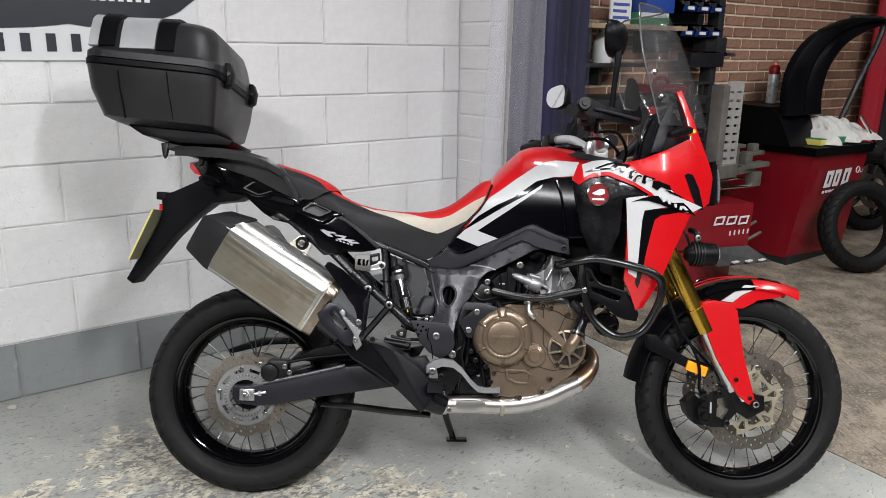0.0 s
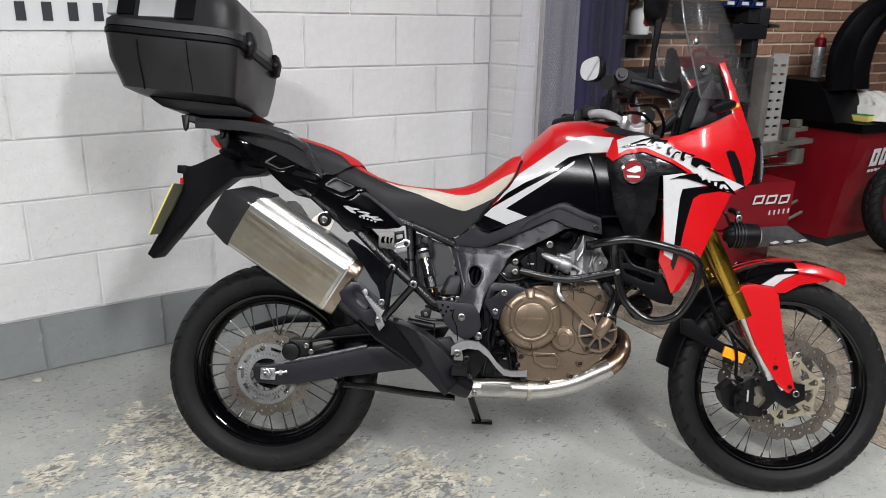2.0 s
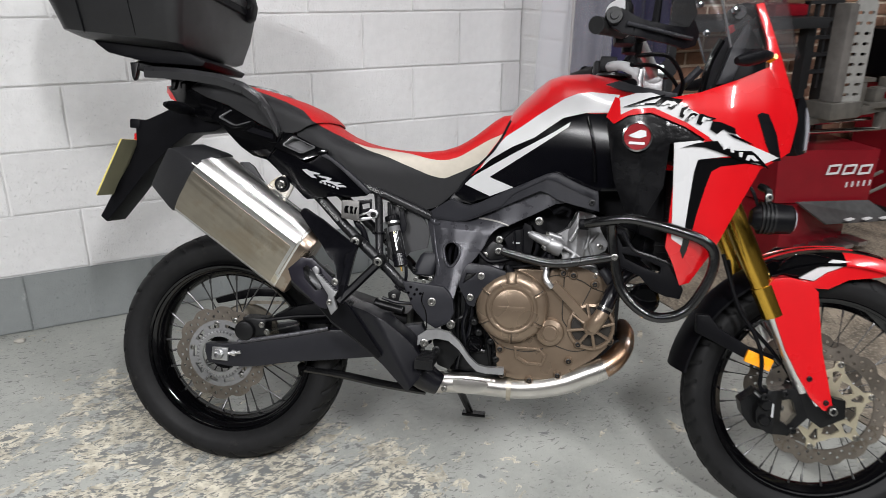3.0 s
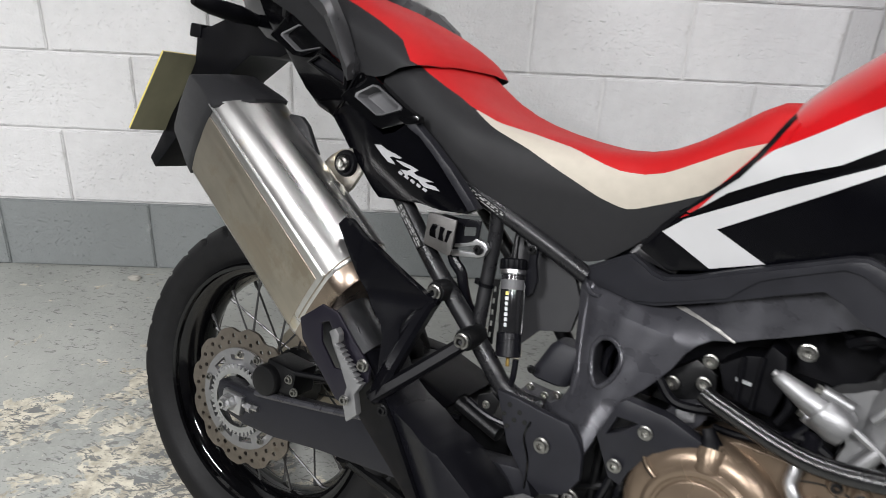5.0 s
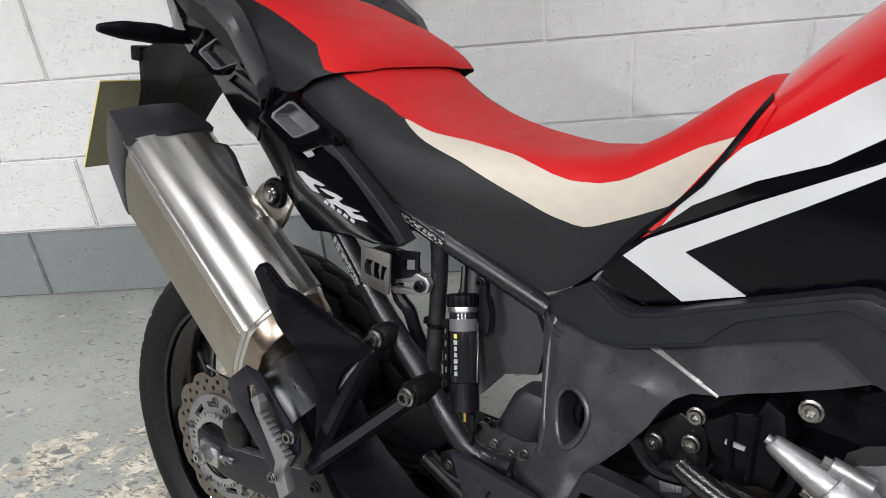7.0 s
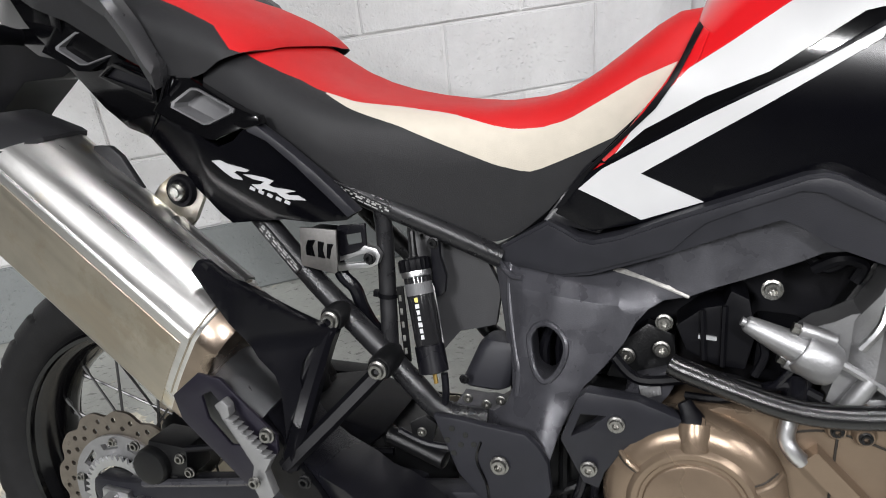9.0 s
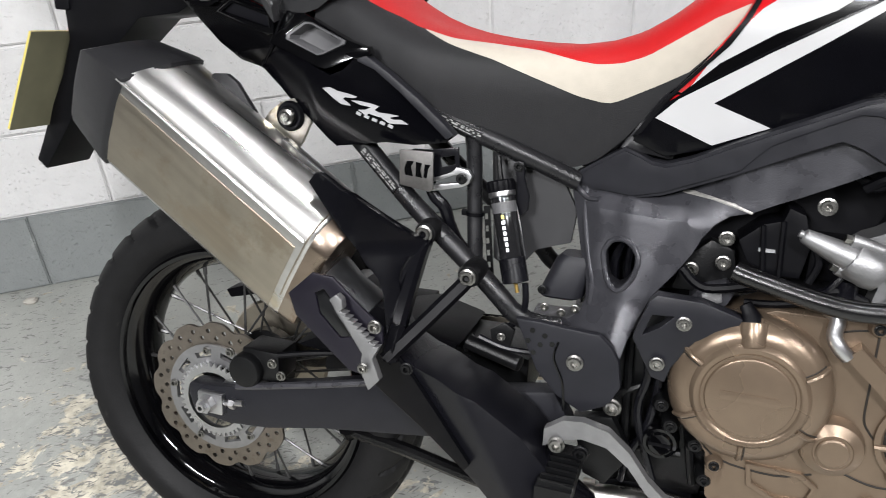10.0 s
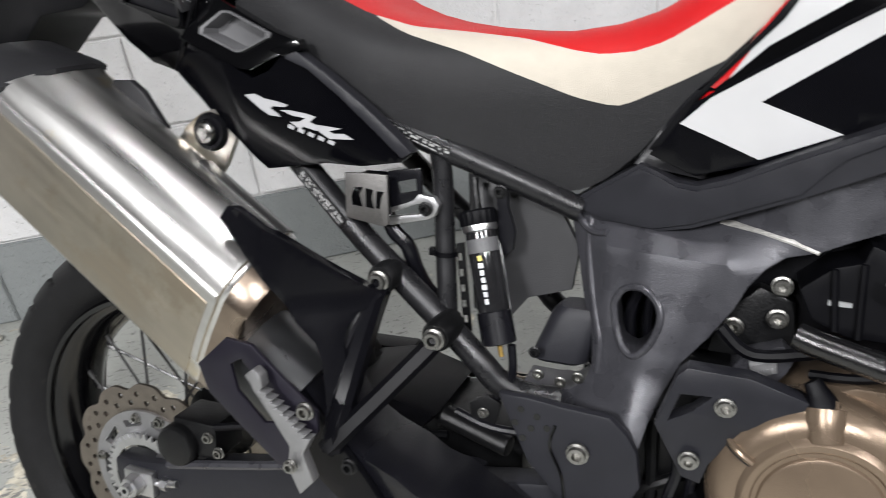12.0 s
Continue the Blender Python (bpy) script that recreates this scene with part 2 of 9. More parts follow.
def lathe(profile, n=48, axis="y", centre=(0, 0, 0), closed=False):
    """Turns (radius, offset) pairs round an axis through centre."""
    bm = bmesh.new()
    rings = []
    for k in range(n):
        a = 2 * math.pi * k / n
        c, s = math.cos(a), math.sin(a)
        ring = []
        for r, o in profile:
            v = {"y": (r * c, o, r * s), "x": (o, r * c, r * s), "z": (r * c, r * s, o)}[axis]
            ring.append(bm.verts.new(Vector(v) + Vector(centre)))
        rings.append(ring)
    m = len(profile)
    for k in range(n):
        a, b = rings[k], rings[(k + 1) % n]
        for i in range(m if closed else m - 1):
            j = (i + 1) % m
            bm.faces.new((a[i], a[j], b[j], b[i]))
    bmesh.ops.remove_doubles(bm, verts=bm.verts, dist=1e-5)
    return bm


def plate(outline, y0, y1, bevel=0.0, holes=(), rnd=0):
    """A flat piece cut to an outline in x and z, from y0 to y1, with optional holes."""
    return panel(outline, lambda x, z: y0, abs(y1 - y0), 1.0, holes, rnd, inward=1 if y1 > y0 else -1)


def inside(p, poly):
    c = False
    for (x0, z0), (x1, z1) in zip(poly, poly[1:] + poly[:1]):
        if (z0 > p[1]) != (z1 > p[1]) and p[0] < (x1 - x0) * (p[1] - z0) / (z1 - z0) + x0:
            c = not c
    return c


def panel(outline, yf, thick, step=0.02, holes=(), rnd=0, inward=1):
    """A shell cut to an outline in x and z that follows the surface y = yf(x, z), with some thickness."""
    loops = [outline, *holes]
    if rnd:
        loops = [[tuple(q) for q in curve([Vector((*p, 0)) for p in lp], rnd, True)] for lp in loops]
    loops = [[(p[0], p[1]) for p in lp] for lp in loops]
    verts, edges = [], []
    for lp in loops:
        dense = []
        for p, q in zip(lp, lp[1:] + lp[:1]):
            k = max(1, int(math.hypot(q[0] - p[0], q[1] - p[1]) / step))
            dense += [(p[0] + (q[0] - p[0]) * i / k, p[1] + (q[1] - p[1]) * i / k) for i in range(k)]
        s = len(verts)
        verts += dense
        edges += [(s + i, s + (i + 1) % len(dense)) for i in range(len(dense))]
    xs, zs = [p[0] for p in loops[0]], [p[1] for p in loops[0]]
    if step < 0.5:
        for gx in np.arange(min(xs) + step / 2, max(xs), step):
            for gz in np.arange(min(zs) + step / 2, max(zs), step):
                verts.append((float(gx), float(gz)))
    v2, _, faces, *_ = delaunay_2d_cdt([Vector(p) for p in verts], edges, [], 0, 1e-5)
    bm = bmesh.new()
    front = [bm.verts.new((p[0], yf(p[0], p[1]), p[1])) for p in v2]
    back = [bm.verts.new((p[0], yf(p[0], p[1]) + thick * inward, p[1])) for p in v2]
    count = {}
    for f in faces:
        c = (sum(v2[i][0] for i in f) / len(f), sum(v2[i][1] for i in f) / len(f))
        if not inside(c, loops[0]) or any(inside(c, h) for h in loops[1:]):
            continue
        bm.faces.new([front[i] for i in f])
        bm.faces.new([back[i] for i in reversed(f)])
        for a, b in zip(f, f[1:] + f[:1]):
            count[frozenset((a, b))] = (count.get(frozenset((a, b)), (0,))[0] + 1, a, b)
    for n, a, b in count.values():
        if n == 1:
            bm.faces.new((front[b], front[a], back[a], back[b]))
    bmesh.ops.delete(bm, geom=[v for v in bm.verts if not v.link_faces], context="VERTS")
    return bm


def loft(sections, cap=True):
    """A skin over closed loops of equal length."""
    bm = bmesh.new()
    rings = [[bm.verts.new(p) for p in s] for s in sections]
    n = len(rings[0])
    for a, b in zip(rings, rings[1:]):
        for k in range(n):
            bm.faces.new((a[k], a[(k + 1) % n], b[(k + 1) % n], b[k]))
    if cap:
        bm.faces.new(rings[0])
        bm.faces.new(rings[-1])
    return bm


def mirror(bm):
    """The same piece on the other side of the middle plane."""
    out = bm.copy()
    shift(out, Matrix.Diagonal((1, -1, 1, 1)))
    bmesh.ops.reverse_faces(out, faces=out.faces)
    return out


def rounded(w, d, r, n=5):
    """A rounded rectangle, centred, as pairs."""
    out = []
    for cx, cy, a0 in ((w / 2 - r, d / 2 - r, 0), (-w / 2 + r, d / 2 - r, 90), (-w / 2 + r, -d / 2 + r, 180), (w / 2 - r, -d / 2 + r, 270)):
        for i in range(n + 1):
            a = radians(a0 + 90 * i / n)
            out.append((cx + r * math.cos(a), cy + r * math.sin(a)))
    return out


def bolt_mesh(x, y, z, r=0.008, h=0.006):
    """A flanged bolt head that points to -y, with a socket."""
    prof = [(0, h * 0.1), (r * 0.4, h * 0.1), (r * 0.43, -h), (r * 0.72, -h), (r * 0.78, -h * 0.45), (r, -h * 0.35), (r, 0.012)]
    return lathe(prof, 12, "y", (x, y, z))

# ---- the room ----
def block_paint(name, colour, spot):
    """Thick paint over rough block: fine grain, open pits and scuffs."""
    m = mat(name, colour, 0.5, grain=0.06, scale=30, bump=0.6, bscale=130, spots=(spot, 0.34, 7), obj=0.03)
    nt = m.node_tree
    co = nt.nodes["Texture Coordinate"]
    bp = nt.nodes["Bump"]
    pits = nt.nodes.new("ShaderNodeTexNoise")
    pits.inputs["Scale"].default_value, pits.inputs["Detail"].default_value = 125, 2
    rim = nt.nodes.new("ShaderNodeMapRange")
    rim.inputs["From Min"].default_value, rim.inputs["From Max"].default_value = 0.28, 0.36
    nt.links.new(co.outputs["Object"], pits.inputs["Vector"])
    nt.links.new(pits.outputs["Fac"], rim.inputs["Value"])
    deep = nt.nodes.new("ShaderNodeBump")
    deep.inputs["Strength"].default_value, deep.inputs["Distance"].default_value = 0.7, 0.003
    nt.links.new(rim.outputs[0], deep.inputs["Height"])
    nt.links.new(bp.outputs[0], deep.inputs["Normal"])
    nt.links.new(deep.outputs[0], nt.nodes["Principled BSDF"].inputs["Normal"])
    return m


BLOCKM = block_paint("painted_block", (0.74, 0.735, 0.735), (0.62, 0.61, 0.6))
MORTARM = mat("painted_mortar", (0.78, 0.775, 0.77), 0.6, grain=0.06, scale=40, bump=0.3, bscale=150)
GREYM = block_paint("grey_wall_paint", (0.235, 0.25, 0.25), (0.34, 0.35, 0.35))
BRICKM = mat("brown_brick", (0.32, 0.175, 0.115), 0.85, grain=0.3, scale=50, bump=0.4, bscale=160, obj=0.25)
BMORTM = mat("brick_mortar", (0.72, 0.6, 0.47), 0.9, grain=0.12, scale=80, bump=0.4, bscale=200)
# unseen surround, kept dark so that black parts reflect less light
UNSEENM = mat("dark_unseen_wall", (0.075, 0.075, 0.076), 0.8, grain=0.1, scale=8)
CEILM = mat("dark_unseen_ceiling", (0.07, 0.07, 0.072), 0.85, grain=0.1, scale=6)


def floor_z(y):
    return 0.05 + 0.047 * y


def floor_material():
    """Worn grey floor paint with flaked pale patches, and bare brown concrete beyond the slab joint."""
    m = bpy.data.materials.new("worn_floor_paint")
    m.use_nodes = True
    nt = m.node_tree
    nd, lk = nt.nodes, nt.links
    b = nd["Principled BSDF"]
    co = nd.new("ShaderNodeTexCoord")

    def noise_of(scale, detail=8, rough=0.6):
        n = nd.new("ShaderNodeTexNoise")
        n.inputs["Scale"].default_value, n.inputs["Detail"].default_value, n.inputs["Roughness"].default_value = scale, detail, rough
        lk.new(co.outputs["Object"], n.inputs["Vector"])
        return n.outputs["Fac"]

    def span(v, a, c, lo=0.0, hi=1.0):
        r = nd.new("ShaderNodeMapRange")
        for k, x in (("From Min", a), ("From Max", c), ("To Min", lo), ("To Max", hi)):
            r.inputs[k].default_value = x
        lk.new(v, r.inputs["Value"])
        return r.outputs[0]

    def mixed(f, a, c):
        x = nd.new("ShaderNodeMix")
        x.data_type = "RGBA"
        lk.new(f, x.inputs["Factor"])
        for k, v in (("A", a), ("B", c)):
            if isinstance(v, tuple):
                x.inputs[k].default_value = (*v, 1)
            else:
                lk.new(v, x.inputs[k])
        return x.outputs["Result"]

    def maths(op, a, c):
        x = nd.new("ShaderNodeMath")
        x.operation = op
        for i, v in enumerate((a, c)):
            if isinstance(v, (int, float)):
                x.inputs[i].default_value = v
            else:
                lk.new(v, x.inputs[i])
        return x.outputs[0]

    def patch(x, y, r):
        d = nd.new("ShaderNodeVectorMath")
        d.operation = "DISTANCE"
        lk.new(co.outputs["Object"], d.inputs[0])
        d.inputs[1].default_value = (x, y, floor_z(y))
        return span(d.outputs["Value"], r, r * 0.25)

    def streaks(turn, long, wide, seed):
        """Short torn flakes that run along one direction."""
        mp, n = nd.new("ShaderNodeMapping"), nd.new("ShaderNodeTexNoise")
        mp.vector_type = "TEXTURE"
        mp.inputs["Location"].default_value = (seed, seed * 0.7, 0)
        mp.inputs["Rotation"].default_value = (0, 0, math.radians(turn))
        mp.inputs["Scale"].default_value = (long, wide, wide)
        n.inputs["Scale"].default_value, n.inputs["Detail"].default_value, n.inputs["Roughness"].default_value, n.inputs["Distortion"].default_value = 1.0, 5, 0.65, 0.6
        lk.new(co.outputs["Object"], mp.inputs["Vector"])
        lk.new(mp.outputs[0], n.inputs["Vector"])
        return n.outputs["Fac"]

    paint = mixed(span(noise_of(2.4), 0.38, 0.62), (0.29, 0.298, 0.278), (0.375, 0.382, 0.355))
    paint = mixed(span(noise_of(55, 4), 0.45, 0.75, 0, 0.3), paint, (0.44, 0.443, 0.415))
    bare = mixed(span(noise_of(30), 0.38, 0.6), (0.36, 0.33, 0.265), (0.63, 0.59, 0.485))
    bare = mixed(span(noise_of(12, 10, 0.7), 0.56, 0.63, 0, 0.8), bare, (0.27, 0.26, 0.23))
    worn = None
    for x, y, r in ((-1.05, -0.66, 0.34), (-1.02, -0.92, 0.4), (-0.8, -1.15, 0.4), (-0.5, -1.36, 0.32), (-1.15, -1.2, 0.5), (-0.75, -1.65, 0.5), (-1.42, -0.72, 0.16)):
        p = patch(x, y, r)
        worn = p if worn is None else maths("MAXIMUM", worn, p)
    edge = maths("ADD", maths("MULTIPLY", worn, 0.235), streaks(20, 0.085, 0.06, 1.7))
    edge = maths("ADD", edge, maths("MULTIPLY", noise_of(34, 8, 0.7), 0.3))
    flaked = span(edge, 0.79, 0.82)
    col = mixed(flaked, paint, bare)
    dark = span(maths("ADD", maths("MULTIPLY", worn, 0.12), maths("ADD", streaks(-15, 0.05, 0.03, 9.4), maths("MULTIPLY", noise_of(50, 6, 0.7), 0.25))), 0.79, 0.82)
    col = mixed(dark, col, (0.17, 0.178, 0.175))
    area = maths("ADD", maths("MULTIPLY", worn, 0.06), maths("MULTIPLY", noise_of(1.7, 4), 0.11))
    for turn, long, wide, seed in ((14, 0.034, 0.011, 3.1), (-22, 0.026, 0.009, 7.7)):
        torn = span(maths("ADD", streaks(turn, long, wide, seed), area), 0.675, 0.695)
        col = mixed(torn, col, (0.17, 0.17, 0.16))
    conc = mixed(span(noise_of(7, 9), 0.38, 0.64), (0.115, 0.095, 0.072), (0.3, 0.25, 0.19))
    conc = mixed(span(noise_of(95, 3), 0.5, 0.72), conc, (0.37, 0.325, 0.26))
    conc = mixed(span(streaks(58, 0.05, 0.012, 2.2), 0.55, 0.61, 0, 0.8), conc, (0.085, 0.072, 0.058))
    conc = mixed(span(noise_of(2.2, 8), 0.58, 0.74, 0, 0.55), conc, (0.13, 0.115, 0.1))
    fleck = span(maths("ADD", noise_of(70, 6, 0.7), maths("MULTIPLY", worn, 0.03)), 0.665, 0.69)
    col = mixed(fleck, col, (0.15, 0.15, 0.145))
    chip = span(maths("ADD", noise_of(48, 8, 0.75), maths("MULTIPLY", worn, 0.03)), 0.675, 0.695)
    col = mixed(chip, col, (0.58, 0.55, 0.46))
    sep = nd.new("ShaderNodeSeparateXYZ")
    lk.new(co.outputs["Object"], sep.inputs[0])
    beyond = span(maths("ADD", sep.outputs["X"], maths("MULTIPLY", noise_of(18, 6), 0.03)), 1.044, 1.05)
    col = mixed(beyond, col, conc)
    lk.new(col, b.inputs["Base Color"])
    lk.new(span(maths("ADD", flaked, beyond), 0, 1, 0.34, 0.72), b.inputs["Roughness"])
    bp = nd.new("ShaderNodeBump")
    bp.inputs["Strength"].default_value, bp.inputs["Distance"].default_value = 0.35, 0.003
    h = maths("ADD", maths("MULTIPLY", flaked, -0.5), noise_of(140, 5))
    lk.new(h, bp.inputs["Height"])
    lk.new(bp.outputs[0], b.inputs["Normal"])
    return m


def structure(name, bm, material, label, category):
    ob = part(name, bm, material, None, smooth=False)
    return tagged(ob, label, category, kind="structure")


def sloped(x0, x1, y0, y1, depth):
    bm = box(x0, x1, y0, y1, 0, 1)
    for v in bm.verts:
        v.co.z = floor_z(v.co.y) - (depth if v.co.z < 0.5 else 0)
    return bm


FLOORM = floor_material()
structure("floor", join(sloped(-7, 1.028, -8, 0.35, 0.2), sloped(1.036, 8, -8, 0.35, 0.2), shift(sloped(1.0, 1.06, -8, 0.35, 0.2), Matrix.Translation((0, 0, -0.012)))), FLOORM,
          "worn grey painted garage floor with flaked patches and bare concrete", "floor")
GROUT = -0.004
wall_left = structure("wall_left", box(-7, 0.77, -GROUT, 0.2, -0.3, 3.1), MORTARM, "white painted concrete block wall with grey band at floor", "wall")
part("mortar_band", box(-7, 0.768, 0.0022, 0.05, -0.1, 0.272), GREYM, wall_left, "grey painted joints")
wall_return = structure("wall_return", box(0.774, 1.1, -0.36, 0.2, -0.3, 3.1), MORTARM, "short white painted block return wall", "wall")
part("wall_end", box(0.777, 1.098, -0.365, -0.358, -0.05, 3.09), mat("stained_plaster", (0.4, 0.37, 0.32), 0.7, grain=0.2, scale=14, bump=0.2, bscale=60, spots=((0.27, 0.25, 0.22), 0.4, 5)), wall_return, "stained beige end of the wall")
wall_brick = structure("wall_brick", box(1.1, 8, 0.004, 0.2, -0.3, 3.1), BMORTM, "brown brick wall with pale mortar joints", "wall")
# out of view: dark walls and ceiling added to close the room
structure("wall_behind", box(-7, 8, -8.2, -8, -0.5, 3.1), UNSEENM, "unseen dark wall behind, added to close the room", "wall")
structure("wall_west", box(-7.2, -7, -8.2, 0.2, -0.5, 3.1), UNSEENM, "unseen dark side wall, added to close the room", "wall")
structure("wall_east", box(8, 8.2, -8.2, 0.2, -0.5, 3.1), UNSEENM, "unseen dark far side wall, added to close the room", "wall")
structure("ceiling", box(-7.2, 8.2, -8.2, 0.2, 3.1, 3.2), CEILM, "unseen dark ceiling, added to close the room", "ceiling")

# ---- the motorcycle: x forward, y to its left, z up; it leans on its side stand ----
bike = thing("motorcycle", "red, white and black adventure motorcycle on its side stand", "motorcycle", pose(-0.83677, -1.02918, 0.00311, -14.0, 1.27, -35.0))
RW, FW = Vector((-0.006, 0.0, 0.322)), Vector((1.592, 0.0, 0.332))


def lerp(x, xs, ys):
    return float(np.interp(x, xs, ys))


def shared(bm, name, material):
    bmesh.ops.recalc_face_normals(bm, faces=bm.faces)
    for f in bm.faces:
        f.smooth = True
    for e in bm.edges:
        if len(e.link_faces) == 2 and e.calc_face_angle(0) > 0.6:
            e.smooth = False
    me = bpy.data.meshes.new(name)
    bm.to_mesh(me)
    bm.free()
    me.materials.append(material)
    return me


def put(name, me, parent, m, label=""):
    ob = new(name, me)
    ob.parent = parent
    ob.matrix_local = m
    if label:
        tagged(ob, label)
    return ob


BOLT = shared(bolt_mesh(0, 0, 0, 1.0, 0.75), "bolt", BOLTM)
BOLTB = shared(bolt_mesh(0, 0, 0, 1.0, 0.75), "bolt", CASTBLK)


def bolt(parent, x, y, z, r=0.009, me=None):
    return put("bolt", me or BOLT, parent, Matrix.Translation((x, y, z)) @ Matrix.Scale(r, 4))


# wheels
def tyre_bm(c, R, rim, width, blocks, depth):
    """A round-section tyre: plain sidewalls and a crown cut into staggered six-sided blocks."""
    hw, H = width / 2, R - rim
    side = [(rim - 0.004, hw * 0.62), (rim + 0.006, hw * 0.74), (rim + H * 0.2, hw * 0.93), (rim + H * 0.35, hw * 0.99), (rim + H * 0.5, hw)]
    crown, m = [], 34
    for i in range(m + 1):
        a = math.radians(-86 + 172 * i / m)
        crown.append((rim + H * 0.52 + H * 0.48 * math.cos(a), -hw * math.sin(a), a))
    prof = [(r, o, None) for r, o in side] + crown + [(r, -o, None) for r, o in reversed(side)] + [(rim - 0.012, -hw * 0.5, None), (rim - 0.012, hw * 0.5, None)]
    n = blocks * 13
    pitch = 2 * math.pi * R / blocks
    groove, edge = 0.0034, width * 0.13

    def zig(u):
        return abs(2 * (u / pitch - math.floor(u / pitch)) - 1) * 2 - 1

    def cut(u, v):
        w = abs(v)
        if w > hw * 1.25:
            return 0.0
        line = edge + 0.1 * hw * zig(u)
        gaps = [abs(w - line) * 0.85]
        if w < line:
            q = (u + 0.35 * v + pitch / 2) % pitch
        else:
            q = (u + 0.5 * (w - line)) % pitch
        gaps.append(min(q, pitch - q))
        return depth * max(0.0, min(1.0, 1.7 - min(gaps) / groove))

    bm = bmesh.new()
    rings = []
    for k in range(n):
        a = 2 * math.pi * k / n
        ring = []
        for r, o, lean in prof:
            if lean is not None:
                d = cut(a * R, hw * lean * 0.92)
                r, o = r - d * math.cos(lean), o + d * math.sin(lean)
            ring.append(bm.verts.new((c[0] + r * math.cos(a), c[1] + o, c[2] + r * math.sin(a))))
        rings.append(ring)
    for k in range(n):
        a, b = rings[k], rings[(k + 1) % n]
        for i in range(len(prof)):
            j = (i + 1) % len(prof)
            bm.faces.new((a[i], a[j], b[j], b[i]))
    return bm


def rim_bm(c, r0, r1, width):
    hw = width / 2
    prof = [(r1, hw), (r1 + 0.004, hw - 0.006), (r1 - 0.012, hw - 0.012), (r0 + 0.016, hw * 0.66), (r0 + 0.002, hw * 0.28), (r0, 0), (r0 + 0.002, -hw * 0.28), (r0 + 0.016, -hw * 0.66), (r1 - 0.012, -hw + 0.012), (r1 + 0.004, -hw + 0.006), (r1, -hw), (r1 - 0.006, -hw + 0.002), (r0 + 0.026, -hw * 0.5), (r0 + 0.012, 0), (r0 + 0.026, hw * 0.5), (r1 - 0.006, hw - 0.002)]
    return lathe(prof, 96, "y", c, True)


def disc_bm(c, y, r0, r1, waves, rows, holes_per):
    """A wavy brake disc with drilled holes."""
    outer = [(c[0] + (r1 + 0.004 - 0.009 * abs(math.sin(waves * a / 2)) ** 5) * math.cos(a), c[2] + (r1 + 0.004 - 0.009 * abs(math.sin(waves * a / 2)) ** 5) * math.sin(a)) for a in (2 * math.pi * k / (waves * 10) for k in range(waves * 10))]
    holes = [[(c[0] + r0 * math.cos(a), c[2] + r0 * math.sin(a)) for a in (2 * math.pi * k / 48 for k in range(48))]]
    for i, r in enumerate(rows):
        for k in range(holes_per):
            a = 2 * math.pi * (k + i / len(rows)) / holes_per
            x, z = c[0] + r * math.cos(a), c[2] + r * math.sin(a)
            holes.append([(x + 0.0042 * math.cos(b), z + 0.0042 * math.sin(b)) for b in (2 * math.pi * q / 8 for q in range(8))])
    return plate(outer, y, y + 0.005, holes=holes)


SPOKE = shared(lathe([(0, 0), (0.0021, 0), (0.0021, 0.9), (0.0036, 0.92), (0.0036, 1.0), (0, 1.0)], 6, "z"), "spoke", mat("spoke_steel", (0.09, 0.09, 0.09), 0.35, 0.8, grain=0.1, scale=50))
SPOKEL = shared(lathe([(0, 0), (0.0014, 0), (0.0014, 0.9), (0.003, 0.92), (0.003, 1.0), (0, 1.0)], 6, "z"), "spoke", mat("spoke_stainless", (0.09, 0.09, 0.09), 0.35, 0.9, grain=0.1, scale=50))


def spokes(parent, c, hub_r, hub_y, rim_r, n, me):
    for k in range(n):
        side = 1 if k % 2 else -1
        lean = 0.42 if (k // 2) % 2 else -0.42
        a = 2 * math.pi * k / n
        p = Vector((c[0] + hub_r * math.cos(a + lean), c[1] + side * hub_y, c[2] + hub_r * math.sin(a + lean)))
        q = Vector((c[0] + rim_r * math.cos(a), c[1] + side * 0.012, c[2] + rim_r * math.sin(a)))
        d = q - p
        put("spoke", me, parent, Matrix.Translation(p) @ d.to_track_quat("Z", "Y").to_matrix().to_4x4() @ Matrix.Diagonal((1, 1, d.length, 1)))


rear_wheel = part("rear_wheel", rim_bm(RW, 0.203, 0.238, 0.115), GLOSS, bike, "gloss black spoked rear wheel rim")
rear_tyre = tyre_bm(RW, 0.329, 0.241, 0.152, 32, 0.005)
for v in rear_tyre.verts:
    v.co.y += 0.055 * max(0.0, v.co.z - 0.3)
part("tyre", rear_tyre, RUBBER, rear_wheel, "worn black rear tyre")
part("hub", lathe([(0.02, -0.075), (0.05, -0.075), (0.055, -0.05), (0.035, -0.03), (0.03, 0.0), (0.035, 0.03), (0.06, 0.05), (0.06, 0.07), (0.02, 0.075)], 32, "y", RW), CASTBLK, rear_wheel)
part("brake_disc", disc_bm(RW, -0.098, 0.092, 0.127, 12, (0.104, 0.116), 24), DISC, rear_wheel, "wavy drilled steel brake disc")
carrier_holes = []
for k in range(10):
    a0 = 2 * math.pi * k / 10
    carrier_holes.append([(RW[0] + r * math.cos(a0 + b), RW[2] + r * math.sin(a0 + b)) for r, b in ((0.073, -0.2), (0.073, 0.2), (0.083, 0.2), (0.083, -0.2))])
ring = [(RW[0] + 0.094 * math.cos(a), RW[2] + 0.094 * math.sin(a)) for a in (2 * math.pi * k / 60 for k in range(60))]
hole = [(RW[0] + 0.058 * math.cos(a), RW[2] + 0.058 * math.sin(a)) for a in (2 * math.pi * k / 40 for k in range(40))]
